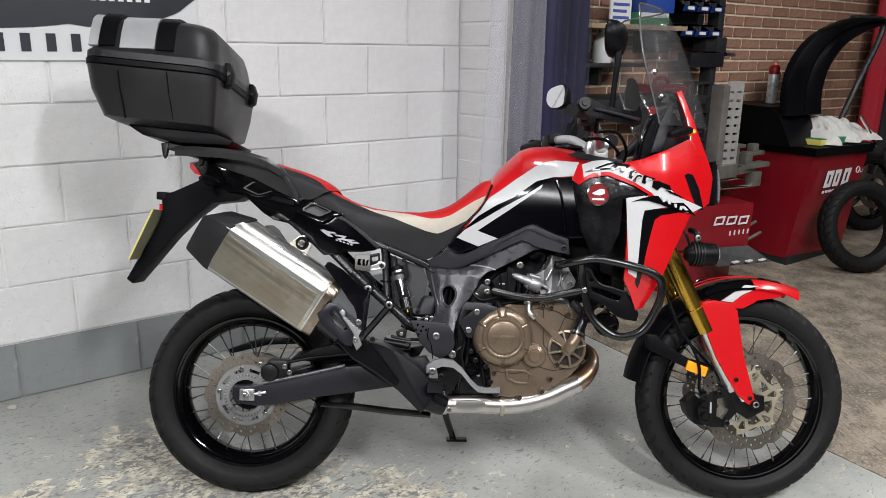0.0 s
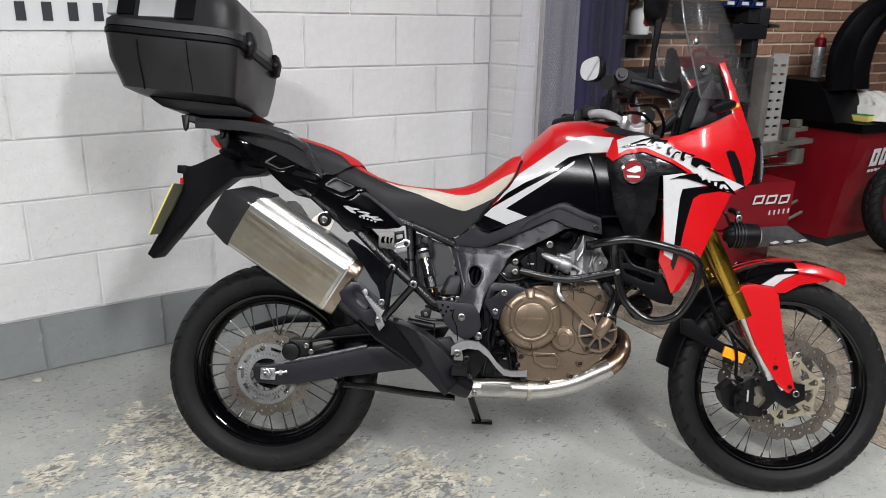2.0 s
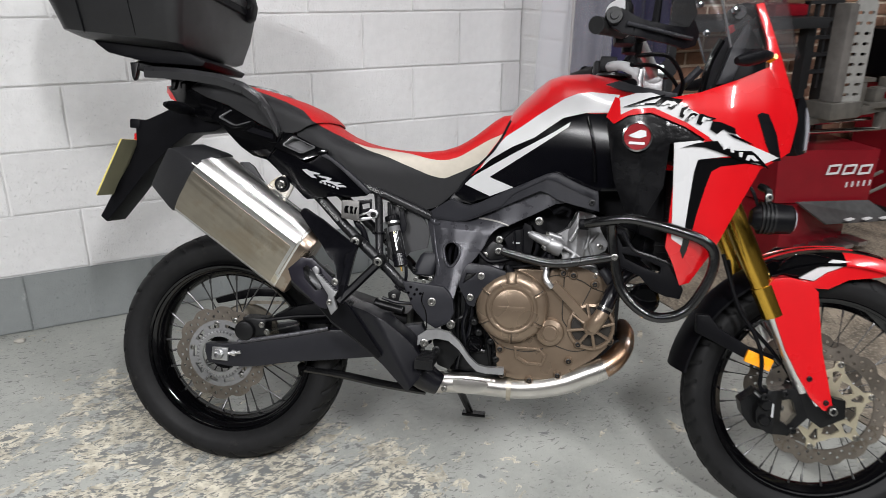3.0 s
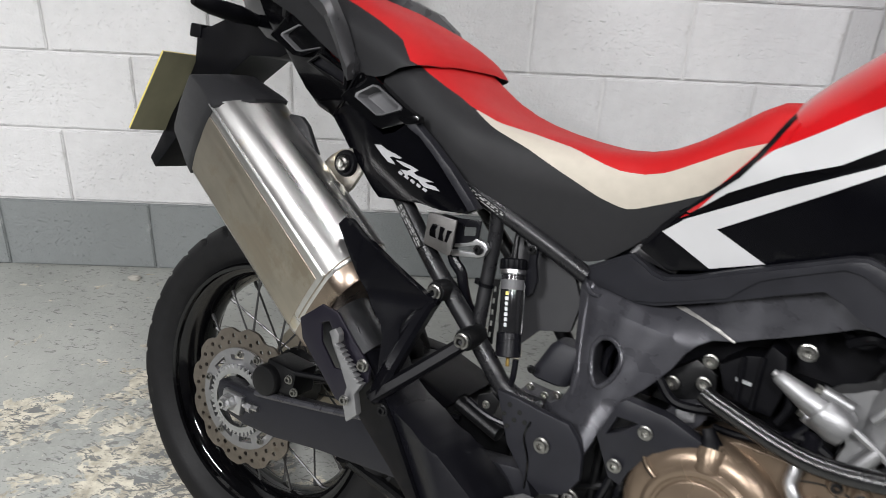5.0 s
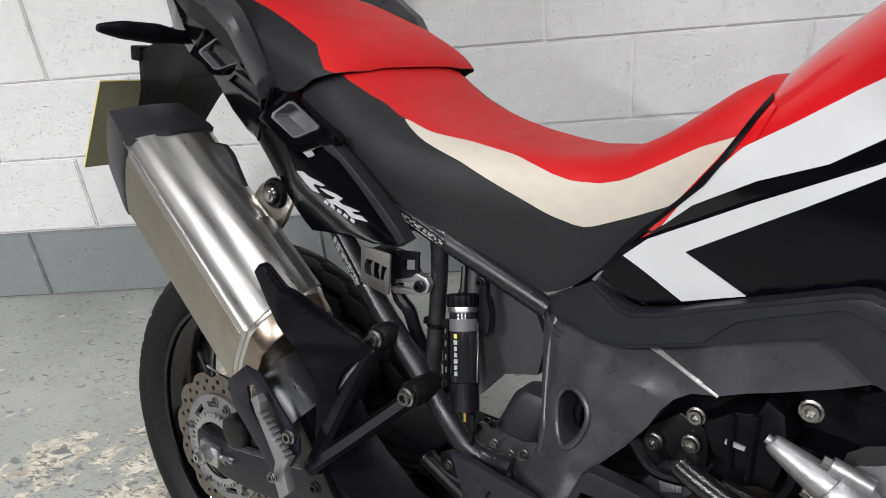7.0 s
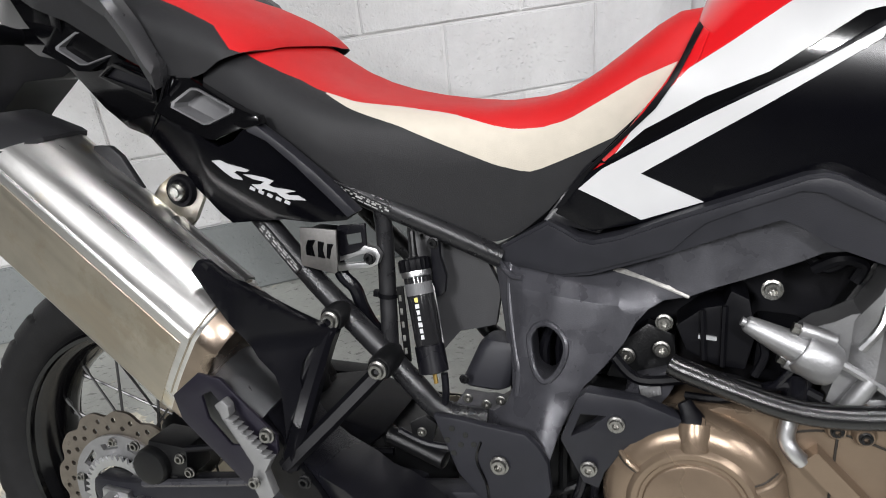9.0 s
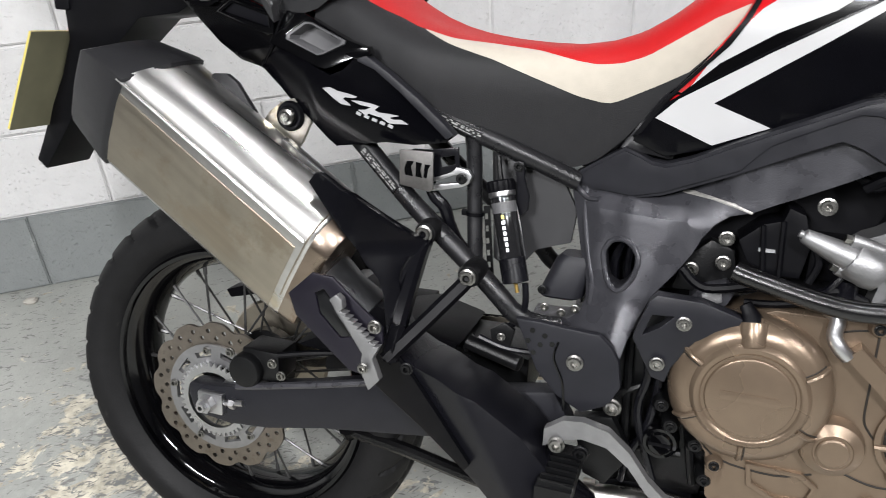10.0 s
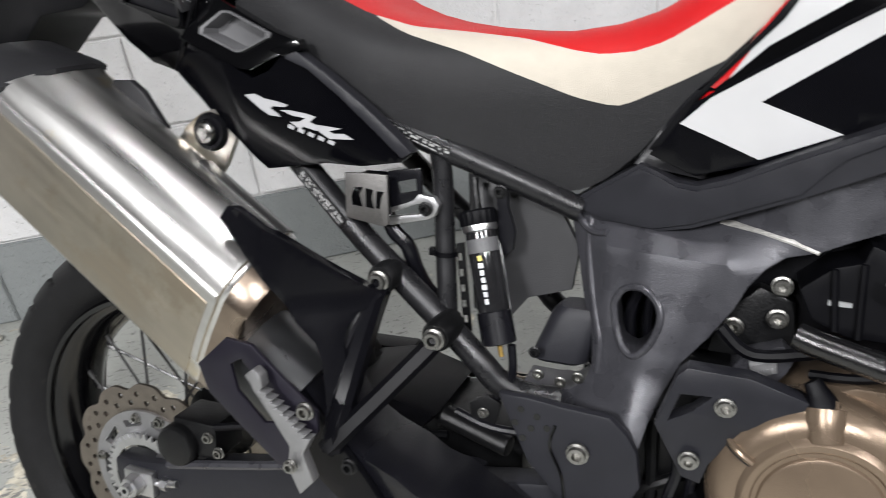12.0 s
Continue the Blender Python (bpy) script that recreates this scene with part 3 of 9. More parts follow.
part("disc_carrier", plate(ring, -0.102, -0.094, holes=[hole] + carrier_holes), ALUW, rear_wheel, "slotted alloy disc carrier")
teeth = []
for k in range(160):
    a = 2 * math.pi * k / 160
    r = 0.066 if (k // 2) % 2 else 0.059
    teeth.append((RW[0] + r * math.cos(a), RW[2] + r * math.sin(a)))
part("sensor_ring", plate(teeth, -0.113, -0.109, holes=[[(RW[0] + 0.05 * math.cos(a), RW[2] + 0.05 * math.sin(a)) for a in (2 * math.pi * k / 32 for k in range(32))]]), ALU, rear_wheel, "toothed metal sensor ring")
spokes(rear_wheel, RW, 0.056, 0.05, 0.206, 32, SPOKE)
for k in range(5):
    a = 0.5 + 2 * math.pi * k / 5
    bolt(rear_wheel, RW[0] + 0.084 * math.cos(a), -0.103, RW[2] + 0.084 * math.sin(a), 0.007)

front_wheel = part("front_wheel", rim_bm(FW, 0.24, 0.268, 0.07), GLOSS, bike, "gloss black spoked front wheel rim")
part("tyre", tyre_bm(FW, 0.343, 0.271, 0.094, 38, 0.004), RUBBER, front_wheel, "black front tyre with blocky tread")
part("hub", lathe([(0.015, -0.06), (0.036, -0.06), (0.04, -0.04), (0.026, -0.02), (0.024, 0), (0.026, 0.02), (0.04, 0.04), (0.04, 0.06), (0.015, 0.06)], 32, "y", FW), ALU, front_wheel)
part("brake_disc", disc_bm(FW, -0.079, 0.118, 0.155, 14, (0.128, 0.142), 28), DISC, front_wheel, "wavy drilled steel brake disc")
part("brake_disc", disc_bm(FW, 0.074, 0.118, 0.155, 14, (0.128, 0.142), 28), DISC, front_wheel)
star, slots = [], []
for k in range(6):
    a0 = 2 * math.pi * k / 6 + 0.3
    star += [(FW[0] + rr * math.cos(a0 + b), FW[2] + rr * math.sin(a0 + b)) for rr, b in ((0.092, -0.3), (0.098, -0.14), (0.112, -0.1), (0.119, -0.06), (0.119, 0.06), (0.112, 0.1), (0.098, 0.14), (0.092, 0.3), (0.086, 0.523))]
    slots.append([(FW[0] + rr * math.cos(a0 + b), FW[2] + rr * math.sin(a0 + b)) for rr, b in ((0.05, 0.3), (0.05, 0.74), (0.075, 0.82), (0.079, 0.523), (0.075, 0.22))])
    slots.append([(FW[0] + rr * math.cos(a0 + b), FW[2] + rr * math.sin(a0 + b)) for rr, b in ((0.064, -0.05), (0.064, 0.05), (0.09, 0.13), (0.095, 0.0), (0.09, -0.13))])
slots.append([(FW[0] + 0.03 * math.cos(a), FW[2] + 0.03 * math.sin(a)) for a in (2 * math.pi * k / 24 for k in range(24))])
part("disc_carrier", plate(star, -0.082, -0.075, holes=slots), mat("gold_carrier", (0.6, 0.54, 0.4), 0.38, 0.85, grain=0.1, scale=50), front_wheel, "pale gold spider disc carrier", bevel=0.001)
for k in range(6):
    a = 2 * math.pi * k / 6 + 0.3
    bolt(front_wheel, FW[0] + 0.113 * math.cos(a), -0.083, FW[2] + 0.113 * math.sin(a), 0.0085)
spokes(front_wheel, FW, 0.038, 0.045, 0.243, 36, SPOKEL)

# swingarm, axle, chain
swing = part("swingarm", plate([(-0.045, 0.33), (-0.045, 0.352), (0.0, 0.356), (0.03, 0.36), (0.18, 0.392), (0.28, 0.42), (0.4, 0.43), (0.55, 0.46), (0.58, 0.41), (0.5, 0.37), (0.35, 0.345), (0.2, 0.322), (0.1, 0.3), (0.03, 0.293), (-0.035, 0.3)], -0.125, -0.09), GREYPL, bike, "black cast alloy swingarm", bevel=0.006)
part("swingarm", mirror(plate([(-0.045, 0.33), (0.03, 0.36), (0.18, 0.392), (0.28, 0.42), (0.55, 0.46), (0.5, 0.37), (0.2, 0.322), (0.03, 0.293)], -0.125, -0.09)), GREYPL, bike, bevel=0.006)
part("crossbrace", box(0.36, 0.46, -0.1, 0.1, 0.36, 0.43), GREYPL, swing, bevel=0.012)
part("rib", tube([(0.05, -0.128, 0.366), (0.19, -0.128, 0.398), (0.3, -0.128, 0.426)], 0.006, 8), FRAMEM, swing)
axle_block = part("axle_block", plate([(-0.02, 0.312), (0.026, 0.312), (0.026, 0.348), (-0.02, 0.348)], -0.136, -0.124), ALU, swing, "square alloy axle block", bevel=0.003)
part("axle_nut", lathe([(0.004, -0.158), (0.008, -0.158), (0.0085, -0.15), (0.014, -0.15), (0.015, -0.136), (0.018, -0.136)], 6, "y", (0, 0, 0.331)), ALU, axle_block)
part("adjuster", join(tube([(0.026, -0.128, 0.332), (0.06, -0.128, 0.338)], 0.005, 8, 1), lathe([(0.004, 0.036), (0.009, 0.036), (0.009, 0.046), (0.004, 0.046)], 6, "x", (0, -0.128, 0.334))), ALU, axle_block)
part("axle", tube([(0, -0.13, 0.331), (0, 0.14, 0.331)], 0.012, 12, 1), STEELW, rear_wheel)
caliper = part("rear_caliper", join(box(0.06, 0.125, -0.125, -0.07, 0.385, 0.435), lathe([(0, -0.14), (0.026, -0.14), (0.028, -0.132), (0.028, -0.1)], 24, "y", (0.07, 0, 0.4))), CASTBLK, bike, "black rear brake caliper", bevel=0.005)
part("bracket", plate([(0.01, 0.355), (0.055, 0.41), (0.075, 0.38), (0.12, 0.366), (0.06, 0.35)], -0.112, -0.104), ALU, caliper, bevel=0.002)
for x, z in ((0.04, 0.423), (0.115, 0.418), (0.13, 0.4)):
    bolt(caliper, x, -0.126, z, 0.008)
part("brake_hose", tube([(0.12, -0.12, 0.43), (0.2, -0.11, 0.445), (0.3, -0.1, 0.455), (0.42, -0.09, 0.47)], 0.005, 8), PLASTIC, bike)
LINK = shared(plate([(-0.009, 0), (-0.007, 0.005), (0, 0.0035), (0.007, 0.005), (0.009, 0), (0.007, -0.005), (0, -0.0035), (-0.007, -0.005)], -0.006, 0.006), "chain_link", STEELW)
chain = part("chain", tube([(0.0, 0.1, 0.43), (0.3, 0.1, 0.455), (0.58, 0.1, 0.47)], 0.004, 6, 1), CASTBLK, bike, "oily black drive chain")
for k in range(38):
    x = 0.0 + k * 0.0157
    put("chain_link", LINK, chain, pose(x, 0.1, 0.43 + x * 0.069, 0, -4, 0))
    put("chain_link", LINK, chain, pose(x, 0.1, 0.225 + x * 0.29, 0, -16, 0))
part("sprocket", lathe([(0.04, 0.09), (0.1, 0.09), (0.104, 0.096), (0.1, 0.102), (0.04, 0.102)], 44, "y", RW), STEELW, bike)
part("chain_guard", plate([(-0.1, 0.42), (0.02, 0.452), (0.3, 0.47), (0.3, 0.485), (0.0, 0.475), (-0.11, 0.435)], 0.08, 0.12), PLASTIC, bike, bevel=0.004)
part("hugger", plate([(0.12, 0.43), (0.2, 0.47), (0.32, 0.5), (0.4, 0.48), (0.36, 0.44), (0.25, 0.42)], -0.075, 0.075), PLASTIC, bike, bevel=0.01)

# exhaust
axis0, axis1 = Vector((-0.083, 0, 0.793)), Vector((0.238, 0, 0.592))
along = (axis1 - axis0).normalized()
upper = Vector((-along.z, 0, along.x))


def muf_section(t, k=1.0):
    """One slice of the silencer can: a tall lower side, a crease, a rounded shoulder and a flat inner side."""
    prof = [(-0.072 + 0.134 * q, -0.197 - 0.037 * q - 0.004 * math.sin(math.pi * q)) for q in [j / 8 for j in range(8)]]
    prof += [(0.062, -0.2345), (0.067, -0.2342), (0.078, -0.232), (0.09, -0.2255), (0.1, -0.2165), (0.1085, -0.204), (0.1145, -0.188), (0.117, -0.17), (0.1165, -0.153), (0.111, -0.14), (0.098, -0.13)]
    prof += [(0.06, -0.118), (0.0, -0.112), (-0.05, -0.12), (-0.074, -0.138), (-0.084, -0.162), (-0.083, -0.182), (-0.079, -0.192)]
    slant = 0.8 * min(1.0, max(0.0, 1 - t / 0.2))
    return [axis0 + along * (t + slant * max(0.0, u - 0.062)) + upper * (u * k) + Vector((0, -0.17 + (y + 0.17) * k - 0.07 * (t - 0.17), 0)) for u, y in prof]


def along_loft(rows):
    return loft([muf_section(*r) for r in rows])


def cap_loft(rows):
    """The end cap: the can's slice with its curves cut into flat facets."""
    pick = (0, 4, 8, 9, 13, 15, 17, 19, 21, 23, 25)
    return loft([[muf_section(*r)[i] for i in pick] for r in rows])


exhaust = part("silencer", along_loft([(0.0, 0.97), (0.004, 1.0)] + [(0.01 + 0.03 * n, 1.0) for n in range(12)] + [(0.345, 1.0), (0.35, 0.992), (0.352, 0.975)]), STEEL, bike, "scuffed stainless steel silencer")
CONEM = mat("heated_steel", (0.34, 0.27, 0.215), 0.34, 1.0, grain=0.3, scale=25, bump=0.05, bscale=60, spots=((0.42, 0.36, 0.3), 0.42, 16))
part("front_cone", along_loft([(0.345, 0.978), (0.36, 0.968), (0.376, 0.95), (0.38, 0.93), (0.382, 0.8), (0.382, 0.5)]), CONEM, exhaust, "straw-tinted front end of the can")
part("end_cap", cap_loft([(-0.07, 0.6), (-0.078, 0.7), (-0.076, 0.8), (-0.07, 0.86), (0.0, 1.045), (0.012, 1.055), (0.015, 1.02)]), CAPM, exhaust, "faceted matt black plastic end cap")
side_plate = []
for n in range(13):
    row = [muf_section(0.006 + 0.0275 * n)[i] + Vector((0, -0.0012, 0)) for i in range(8)]
    side_plate.append(row + [p + Vector((0, 0.002, 0)) for p in reversed(row)])
part("side_plate", loft(side_plate), STEELW, exhaust, "straw-tinted stained lower side plate")
part("seam", tube([muf_section(0.004 + 0.034 * n)[8] + Vector((0, -0.0008, 0)) for n in range(11)], 0.0022, 8, 1), STEEL, exhaust, "folded seam along the crease")
INNERM = mat("dark_heat_shield", (0.09, 0.09, 0.09), 0.32, 0.7, grain=0.2, scale=30, bump=0.04, bscale=60)
shield, lip = [], []
for n in range(10):
    t = 0.222 + 0.0134 * n
    row = [axis0 + along * t + upper * u + Vector((0, y - 0.07 * (t - 0.17), 0)) for u, y in ((0.1186, -0.163), (0.1183, -0.153), (0.113, -0.1385), (0.1, -0.128), (0.09, -0.1245))]
    shield.append(row + [p - upper * 0.003 for p in reversed(row)])
    lip.append(row[4])
part("inner_shield", loft(shield), INNERM, exhaust, "dark grey inner heat shield")
part("shield_lip", tube(lip, 0.0016, 6, 1), ALU, exhaust, "bright shield edge")
part("rolled_edge", tube([muf_section(0.346, 1.0)[i] for i in range(2, 17)], 0.0013, 6, 1), STEELW, exhaust)
part("cap_fin", plate([(0.05, 0.852), (0.074, 0.853), (0.09, 0.842), (0.104, 0.822), (0.118, 0.803), (0.102, 0.804), (0.088, 0.797), (0.06, 0.815), (0.048, 0.835)], -0.153, -0.143), CAPM, exhaust, "black plastic fin over the can", bevel=0.003)
part("mount_bracket", panel([(0.098, 0.766), (0.112, 0.786), (0.127, 0.805), (0.147, 0.82), (0.168, 0.826), (0.185, 0.816), (0.19, 0.795), (0.176, 0.766), (0.157, 0.742), (0.142, 0.73), (0.112, 0.738)], lambda x, z: -0.132 + 0.012 * max(0.0, 1 - math.hypot(x - 0.124, z - 0.758) / 0.02), 0.007, 0.006), BRACKETM, exhaust, "bright steel hanger bracket", bevel=0.0012)
part("rubber_bush", lathe([(0.008, -0.142), (0.013, -0.143), (0.0145, -0.139), (0.0185, -0.139), (0.0205, -0.135), (0.021, -0.115)], 28, "y", (0.16, 0, 0.801)), PLASTIC, exhaust, "black rubber bush")
part("bush_sleeve", lathe([(0.0, -0.149), (0.006, -0.149), (0.007, -0.147), (0.0105, -0.146), (0.0125, -0.143), (0.0125, -0.135)], 24, "y", (0.16, 0, 0.801)), BOLTM, exhaust, "pale steel bush sleeve")
part("boss", lathe([(0.0, -0.14), (0.008, -0.14), (0.0105, -0.137), (0.0125, -0.13), (0.014, -0.12)], 20, "y", (0.122, 0, 0.756)), BRACKETM, exhaust)
bolt(exhaust, 0.122, -0.14, 0.756, 0.0075)


def cover_y(x, z):
    d = (x - 0.43) * 0.87 + (z - 0.53) * 0.5
    return -0.246 + 0.55 * max(0.0, d) + 0.3 * max(0.0, -d) + 0.05 * max(0, z - 0.5)


link_pipe = part("link_pipe_cover", panel([(0.262, 0.59), (0.292, 0.598), (0.33, 0.556), (0.358, 0.526), (0.385, 0.514), (0.424, 0.506), (0.469, 0.487), (0.528, 0.44), (0.562, 0.4), (0.574, 0.37), (0.566, 0.343), (0.538, 0.31), (0.47, 0.373), (0.4, 0.42), (0.33, 0.46), (0.27, 0.52), (0.225, 0.56)], cover_y, 0.09, 0.012), SATIN, bike, "satin black exhaust link pipe cover", bevel=0.006)
part("front_pipe_end", tube([(0.54, -0.17, 0.36), (0.575, -0.165, 0.33), (0.61, -0.16, 0.312)], [0.04, 0.036, 0.028], 18, 4), SATIN, link_pipe)
part("outlet_sleeve", tube([(0.232, -0.18, 0.592), (0.26, -0.19, 0.572), (0.3, -0.19, 0.545)], 0.046, 24, 1), mat("grey_sleeve", (0.03, 0.031, 0.033), 0.4, 0.3, grain=0.15, scale=30), link_pipe, "dark grey silencer inlet sleeve")
part("heat_shield", panel([(0.236, 0.585), (0.275, 0.6), (0.33, 0.555), (0.39, 0.5), (0.47, 0.4), (0.462, 0.388), (0.4, 0.43), (0.33, 0.47), (0.27, 0.525)], lambda x, z: cover_y(x, z) - 0.009, 0.008, 0.02), PLASTIC, link_pipe, "matt black heat shield", bevel=0.003)
HEADERM = mat("header_steel", (0.52, 0.5, 0.475), 0.28, 1.0, grain=0.2, scale=20, bump=0.05, bscale=50, spots=((0.4, 0.33, 0.25), 0.4, 9))
header = part("exhaust_header", tube([(0.6, -0.14, 0.313), (0.7, -0.13, 0.315), (0.79, -0.13, 0.314), (0.86, -0.13, 0.322), (0.93, -0.13, 0.342), (0.985, -0.13, 0.368), (1.03, -0.13, 0.39)], [0.026, 0.028, 0.0285, 0.03, 0.031, 0.031, 0.03], 20, 4), HEADERM, bike, "brushed stainless exhaust header shield")
part("collector", tube([(1.02, -0.125, 0.385), (1.05, -0.115, 0.405), (1.075, -0.09, 0.435), (1.085, -0.04, 0.46), (1.08, 0.02, 0.47)], [0.029, 0.028, 0.026, 0.024, 0.022], 16), COPPER, header, "heat-stained brown header bend")
part("clamp", lathe([(0.031, -0.006), (0.034, -0.006), (0.034, 0.006), (0.031, 0.006)], 24, "x", (0.79, -0.13, 0.314), True), STEELW, header)
part("clamp", lathe([(0.027, -0.008), (0.03, -0.008), (0.03, 0.008), (0.027, 0.008)], 24, "x", (0.61, -0.139, 0.314), True), HEADERM, header)
part("pressed_pad", plate([(0.655, 0.298), (0.708, 0.298), (0.735, 0.318), (0.728, 0.33), (0.66, 0.332), (0.645, 0.326)], -0.162, -0.148, rnd=3), HEADERM, header, "pressed pad on the pipe", bevel=0.004)
bolt(header, 0.625, -0.168, 0.305, 0.008)

# tail, number plate, top box carrier
tail = part("rear_mudguard", panel([(-0.30, 0.94), (-0.26, 0.952), (-0.178, 0.99), (-0.08, 1.0), (-0.02, 0.945), (-0.053, 0.928), (-0.135, 0.918), (-0.2, 0.87), (-0.265, 0.805), (-0.335, 0.72), (-0.39, 0.655), (-0.41, 0.67), (-0.36, 0.76), (-0.322, 0.82), (-0.295, 0.88)], lambda x, z: -lerp(x, (-0.4, -0.3, -0.2, -0.1, 0), (0.03, 0.045, 0.055, 0.075, 0.09)), 0.1, 0.03), PLASTIC, bike, "black plastic tail and number plate hanger", bevel=0.004)
number_plate = part("number_plate", panel([(-0.114, 0), (0.114, 0), (0.114, 0.17), (-0.114, 0.17)], lambda x, z: 0, 0.004, 0.3), PLATEY, bike, "yellow rear number plate, grey from behind")
number_plate.matrix_local = Matrix.Translation((-0.37, 0, 0.736)) @ pose(0, 0, 0, 0, 24, 0) @ pose(0, 0, 0, 0, 0, 90)
back = part("plate_back", panel([(-0.115, -0.001), (0.115, -0.001), (0.115, 0.171), (-0.115, 0.171)], lambda x, z: -0.0008, 0.001, 0.3, inward=-1), PLATEG, number_plate)
for k in range(6):
    w = 0.026
    part("bar", box(-0.095 + k * 0.033, -0.095 + k * 0.033 + 0.022, 0.0042, 0.0048, 0.02 + (k % 2) * 0.0, 0.075), PLASTIC, number_plate, "black bar in place of a character")
    if k < 4:
        part("bar", box(-0.07 + k * 0.036, -0.07 + k * 0.036 + 0.024, 0.0042, 0.0048, 0.095, 0.15), PLASTIC, number_plate)
part("plate_light", box(-0.315, -0.285, -0.05, 0.05, 0.925, 0.95), PLASTIC, tail, bevel=0.004)
part("reflector", box(-0.312, -0.298, -0.03, 0.03, 0.89, 0.912), REDLENS, tail, bevel=0.002)
part("tail_lamp", loft([[(-0.218, y, z) for y, z in ((-0.03, 1.03), (0.03, 1.03), (0.03, 1.046), (-0.03, 1.046))], [(-0.195, y, z) for y, z in ((-0.05, 1.01), (0.05, 1.01), (0.05, 1.046), (-0.05, 1.046))], [(-0.165, y, z) for y, z in ((-0.058, 1.0), (0.058, 1.0), (0.058, 1.04), (-0.058, 1.04))]]), REDLENS, bike, "red tail lamp", bevel=0.003)
for s in (-1, 1):
    ind = part("rear_indicator", tube([(-0.115, s * 0.06, 0.976), (-0.12, s * 0.09, 0.979), (-0.125, s * 0.12, 0.982), (-0.13, s * 0.17, 0.986), (-0.133, s * 0.205, 0.988)], [0.012, 0.012, 0.017, 0.015, 0.006], 12, 6, True, 0.75), PLASTIC, bike, "slim black rear indicator")
part("tail_cowl", panel([(-0.2, 1.04), (-0.14, 1.072), (-0.06, 1.045), (-0.02, 1.0), (-0.02, 0.95), (-0.08, 0.955), (-0.16, 0.99)], lambda x, z: -lerp(x, (-0.2, -0.1, 0), (0.055, 0.085, 0.115)), 0.18, 0.04), GLOSS, bike, bevel=0.006)


EMBLEM = mat("emblem_silver", (0.4, 0.4, 0.41), 0.4, grain=0.1, scale=60)


def tail_y(x, z):
    ridge = lerp(x, (-0.08, 0.083, 0.153, 0.228, 0.3, 0.38), (1.0, 0.937, 0.899, 0.86, 0.826, 0.79))
    return -lerp(x, (-0.08, 0.05, 0.2, 0.37), (0.1, 0.12, 0.15, 0.144)) + 0.09 * max(0, ridge - z) + 1.1 * max(0, ridge - z) ** 2 + 0.04 * max(0, z - ridge)


def tray(outline, y0, depth, parent, material, name, label=""):
    """An open tray let into a panel: a thin lip, sloping walls and a floor."""
    c = (sum(p[0] for p in outline) / len(outline), sum(p[1] for p in outline) / len(outline))
    bm = bmesh.new()
    rings = [[bm.verts.new((c[0] + (x - c[0]) * k, y + 0.35 * (z - c[1]) * k, c[1] + (z - c[1]) * k)) for x, z in outline] for k, y in ((1.0, y0 + 0.01), (1.0, y0 - 0.0045), (0.97, y0 - 0.006), (0.87, y0 - 0.005), (0.78, y0 + depth), (0.74, y0 + depth + 0.001))]
    n = len(outline)
    for a, b in zip(rings, rings[1:]):
        for i in range(n):
            bm.faces.new((a[i], a[(i + 1) % n], b[(i + 1) % n], b[i]))
    bm.faces.new(rings[-1])
    return part(name, bm, material, parent, label)


side_panel = panel([(0.112, 0.863), (0.144, 0.837), (0.167, 0.815), (0.197, 0.794), (0.216, 0.775), (0.228, 0.766), (0.262, 0.772), (0.305, 0.779), (0.344, 0.779), (0.386, 0.786), (0.398, 0.795), (0.387, 0.808), (0.346, 0.837), (0.306, 0.866), (0.279, 0.886), (0.263, 0.885), (0.246, 0.868), (0.227, 0.86), (0.212, 0.867), (0.188, 0.879), (0.143, 0.891)], tail_y, 0.012, 0.008)
side_r = part("tail_side_panel", side_panel.copy(), PANELM, bike, "gloss black tail side panel", bevel=0.003)
part("tail_side_panel", mirror(side_panel), PANELM, bike, bevel=0.003)
side_panel.free()
link_panel = [(-0.116, 1.032), (-0.081, 0.985), (-0.027, 0.945), (0.032, 0.892), (0.069, 0.87), (0.111, 0.862), (0.133, 0.882), (0.15, 0.902), (0.16, 0.938), (0.131, 0.938), (0.075, 0.956), (0.065, 0.975), (0.02, 0.994), (-0.028, 1.002), (-0.076, 1.02)]
part("link_panel", panel(link_panel, lambda x, z: tail_y(x, z) + 0.003, 0.012, 0.008), GLOSS, side_r, "gloss black upper tail panel", bevel=0.003)
part("panel_seam", tube([(x, tail_y(x, z) - 0.0005, z) for x, z in ((0.112, 0.863), (0.122, 0.876), (0.135, 0.893), (0.146, 0.914), (0.156, 0.935))], 0.0014, 6, 3), PLASTIC, side_r)
part("inner_tail", panel([(-0.06, 1.0), (0.2, 0.93), (0.4, 0.86), (0.4, 0.8), (0.35, 0.785), (0.26, 0.79), (0.16, 0.865), (0.0, 0.94)], lambda x, z: -0.085, 0.17, 0.08), PLASTIC, bike, bevel=0.01)
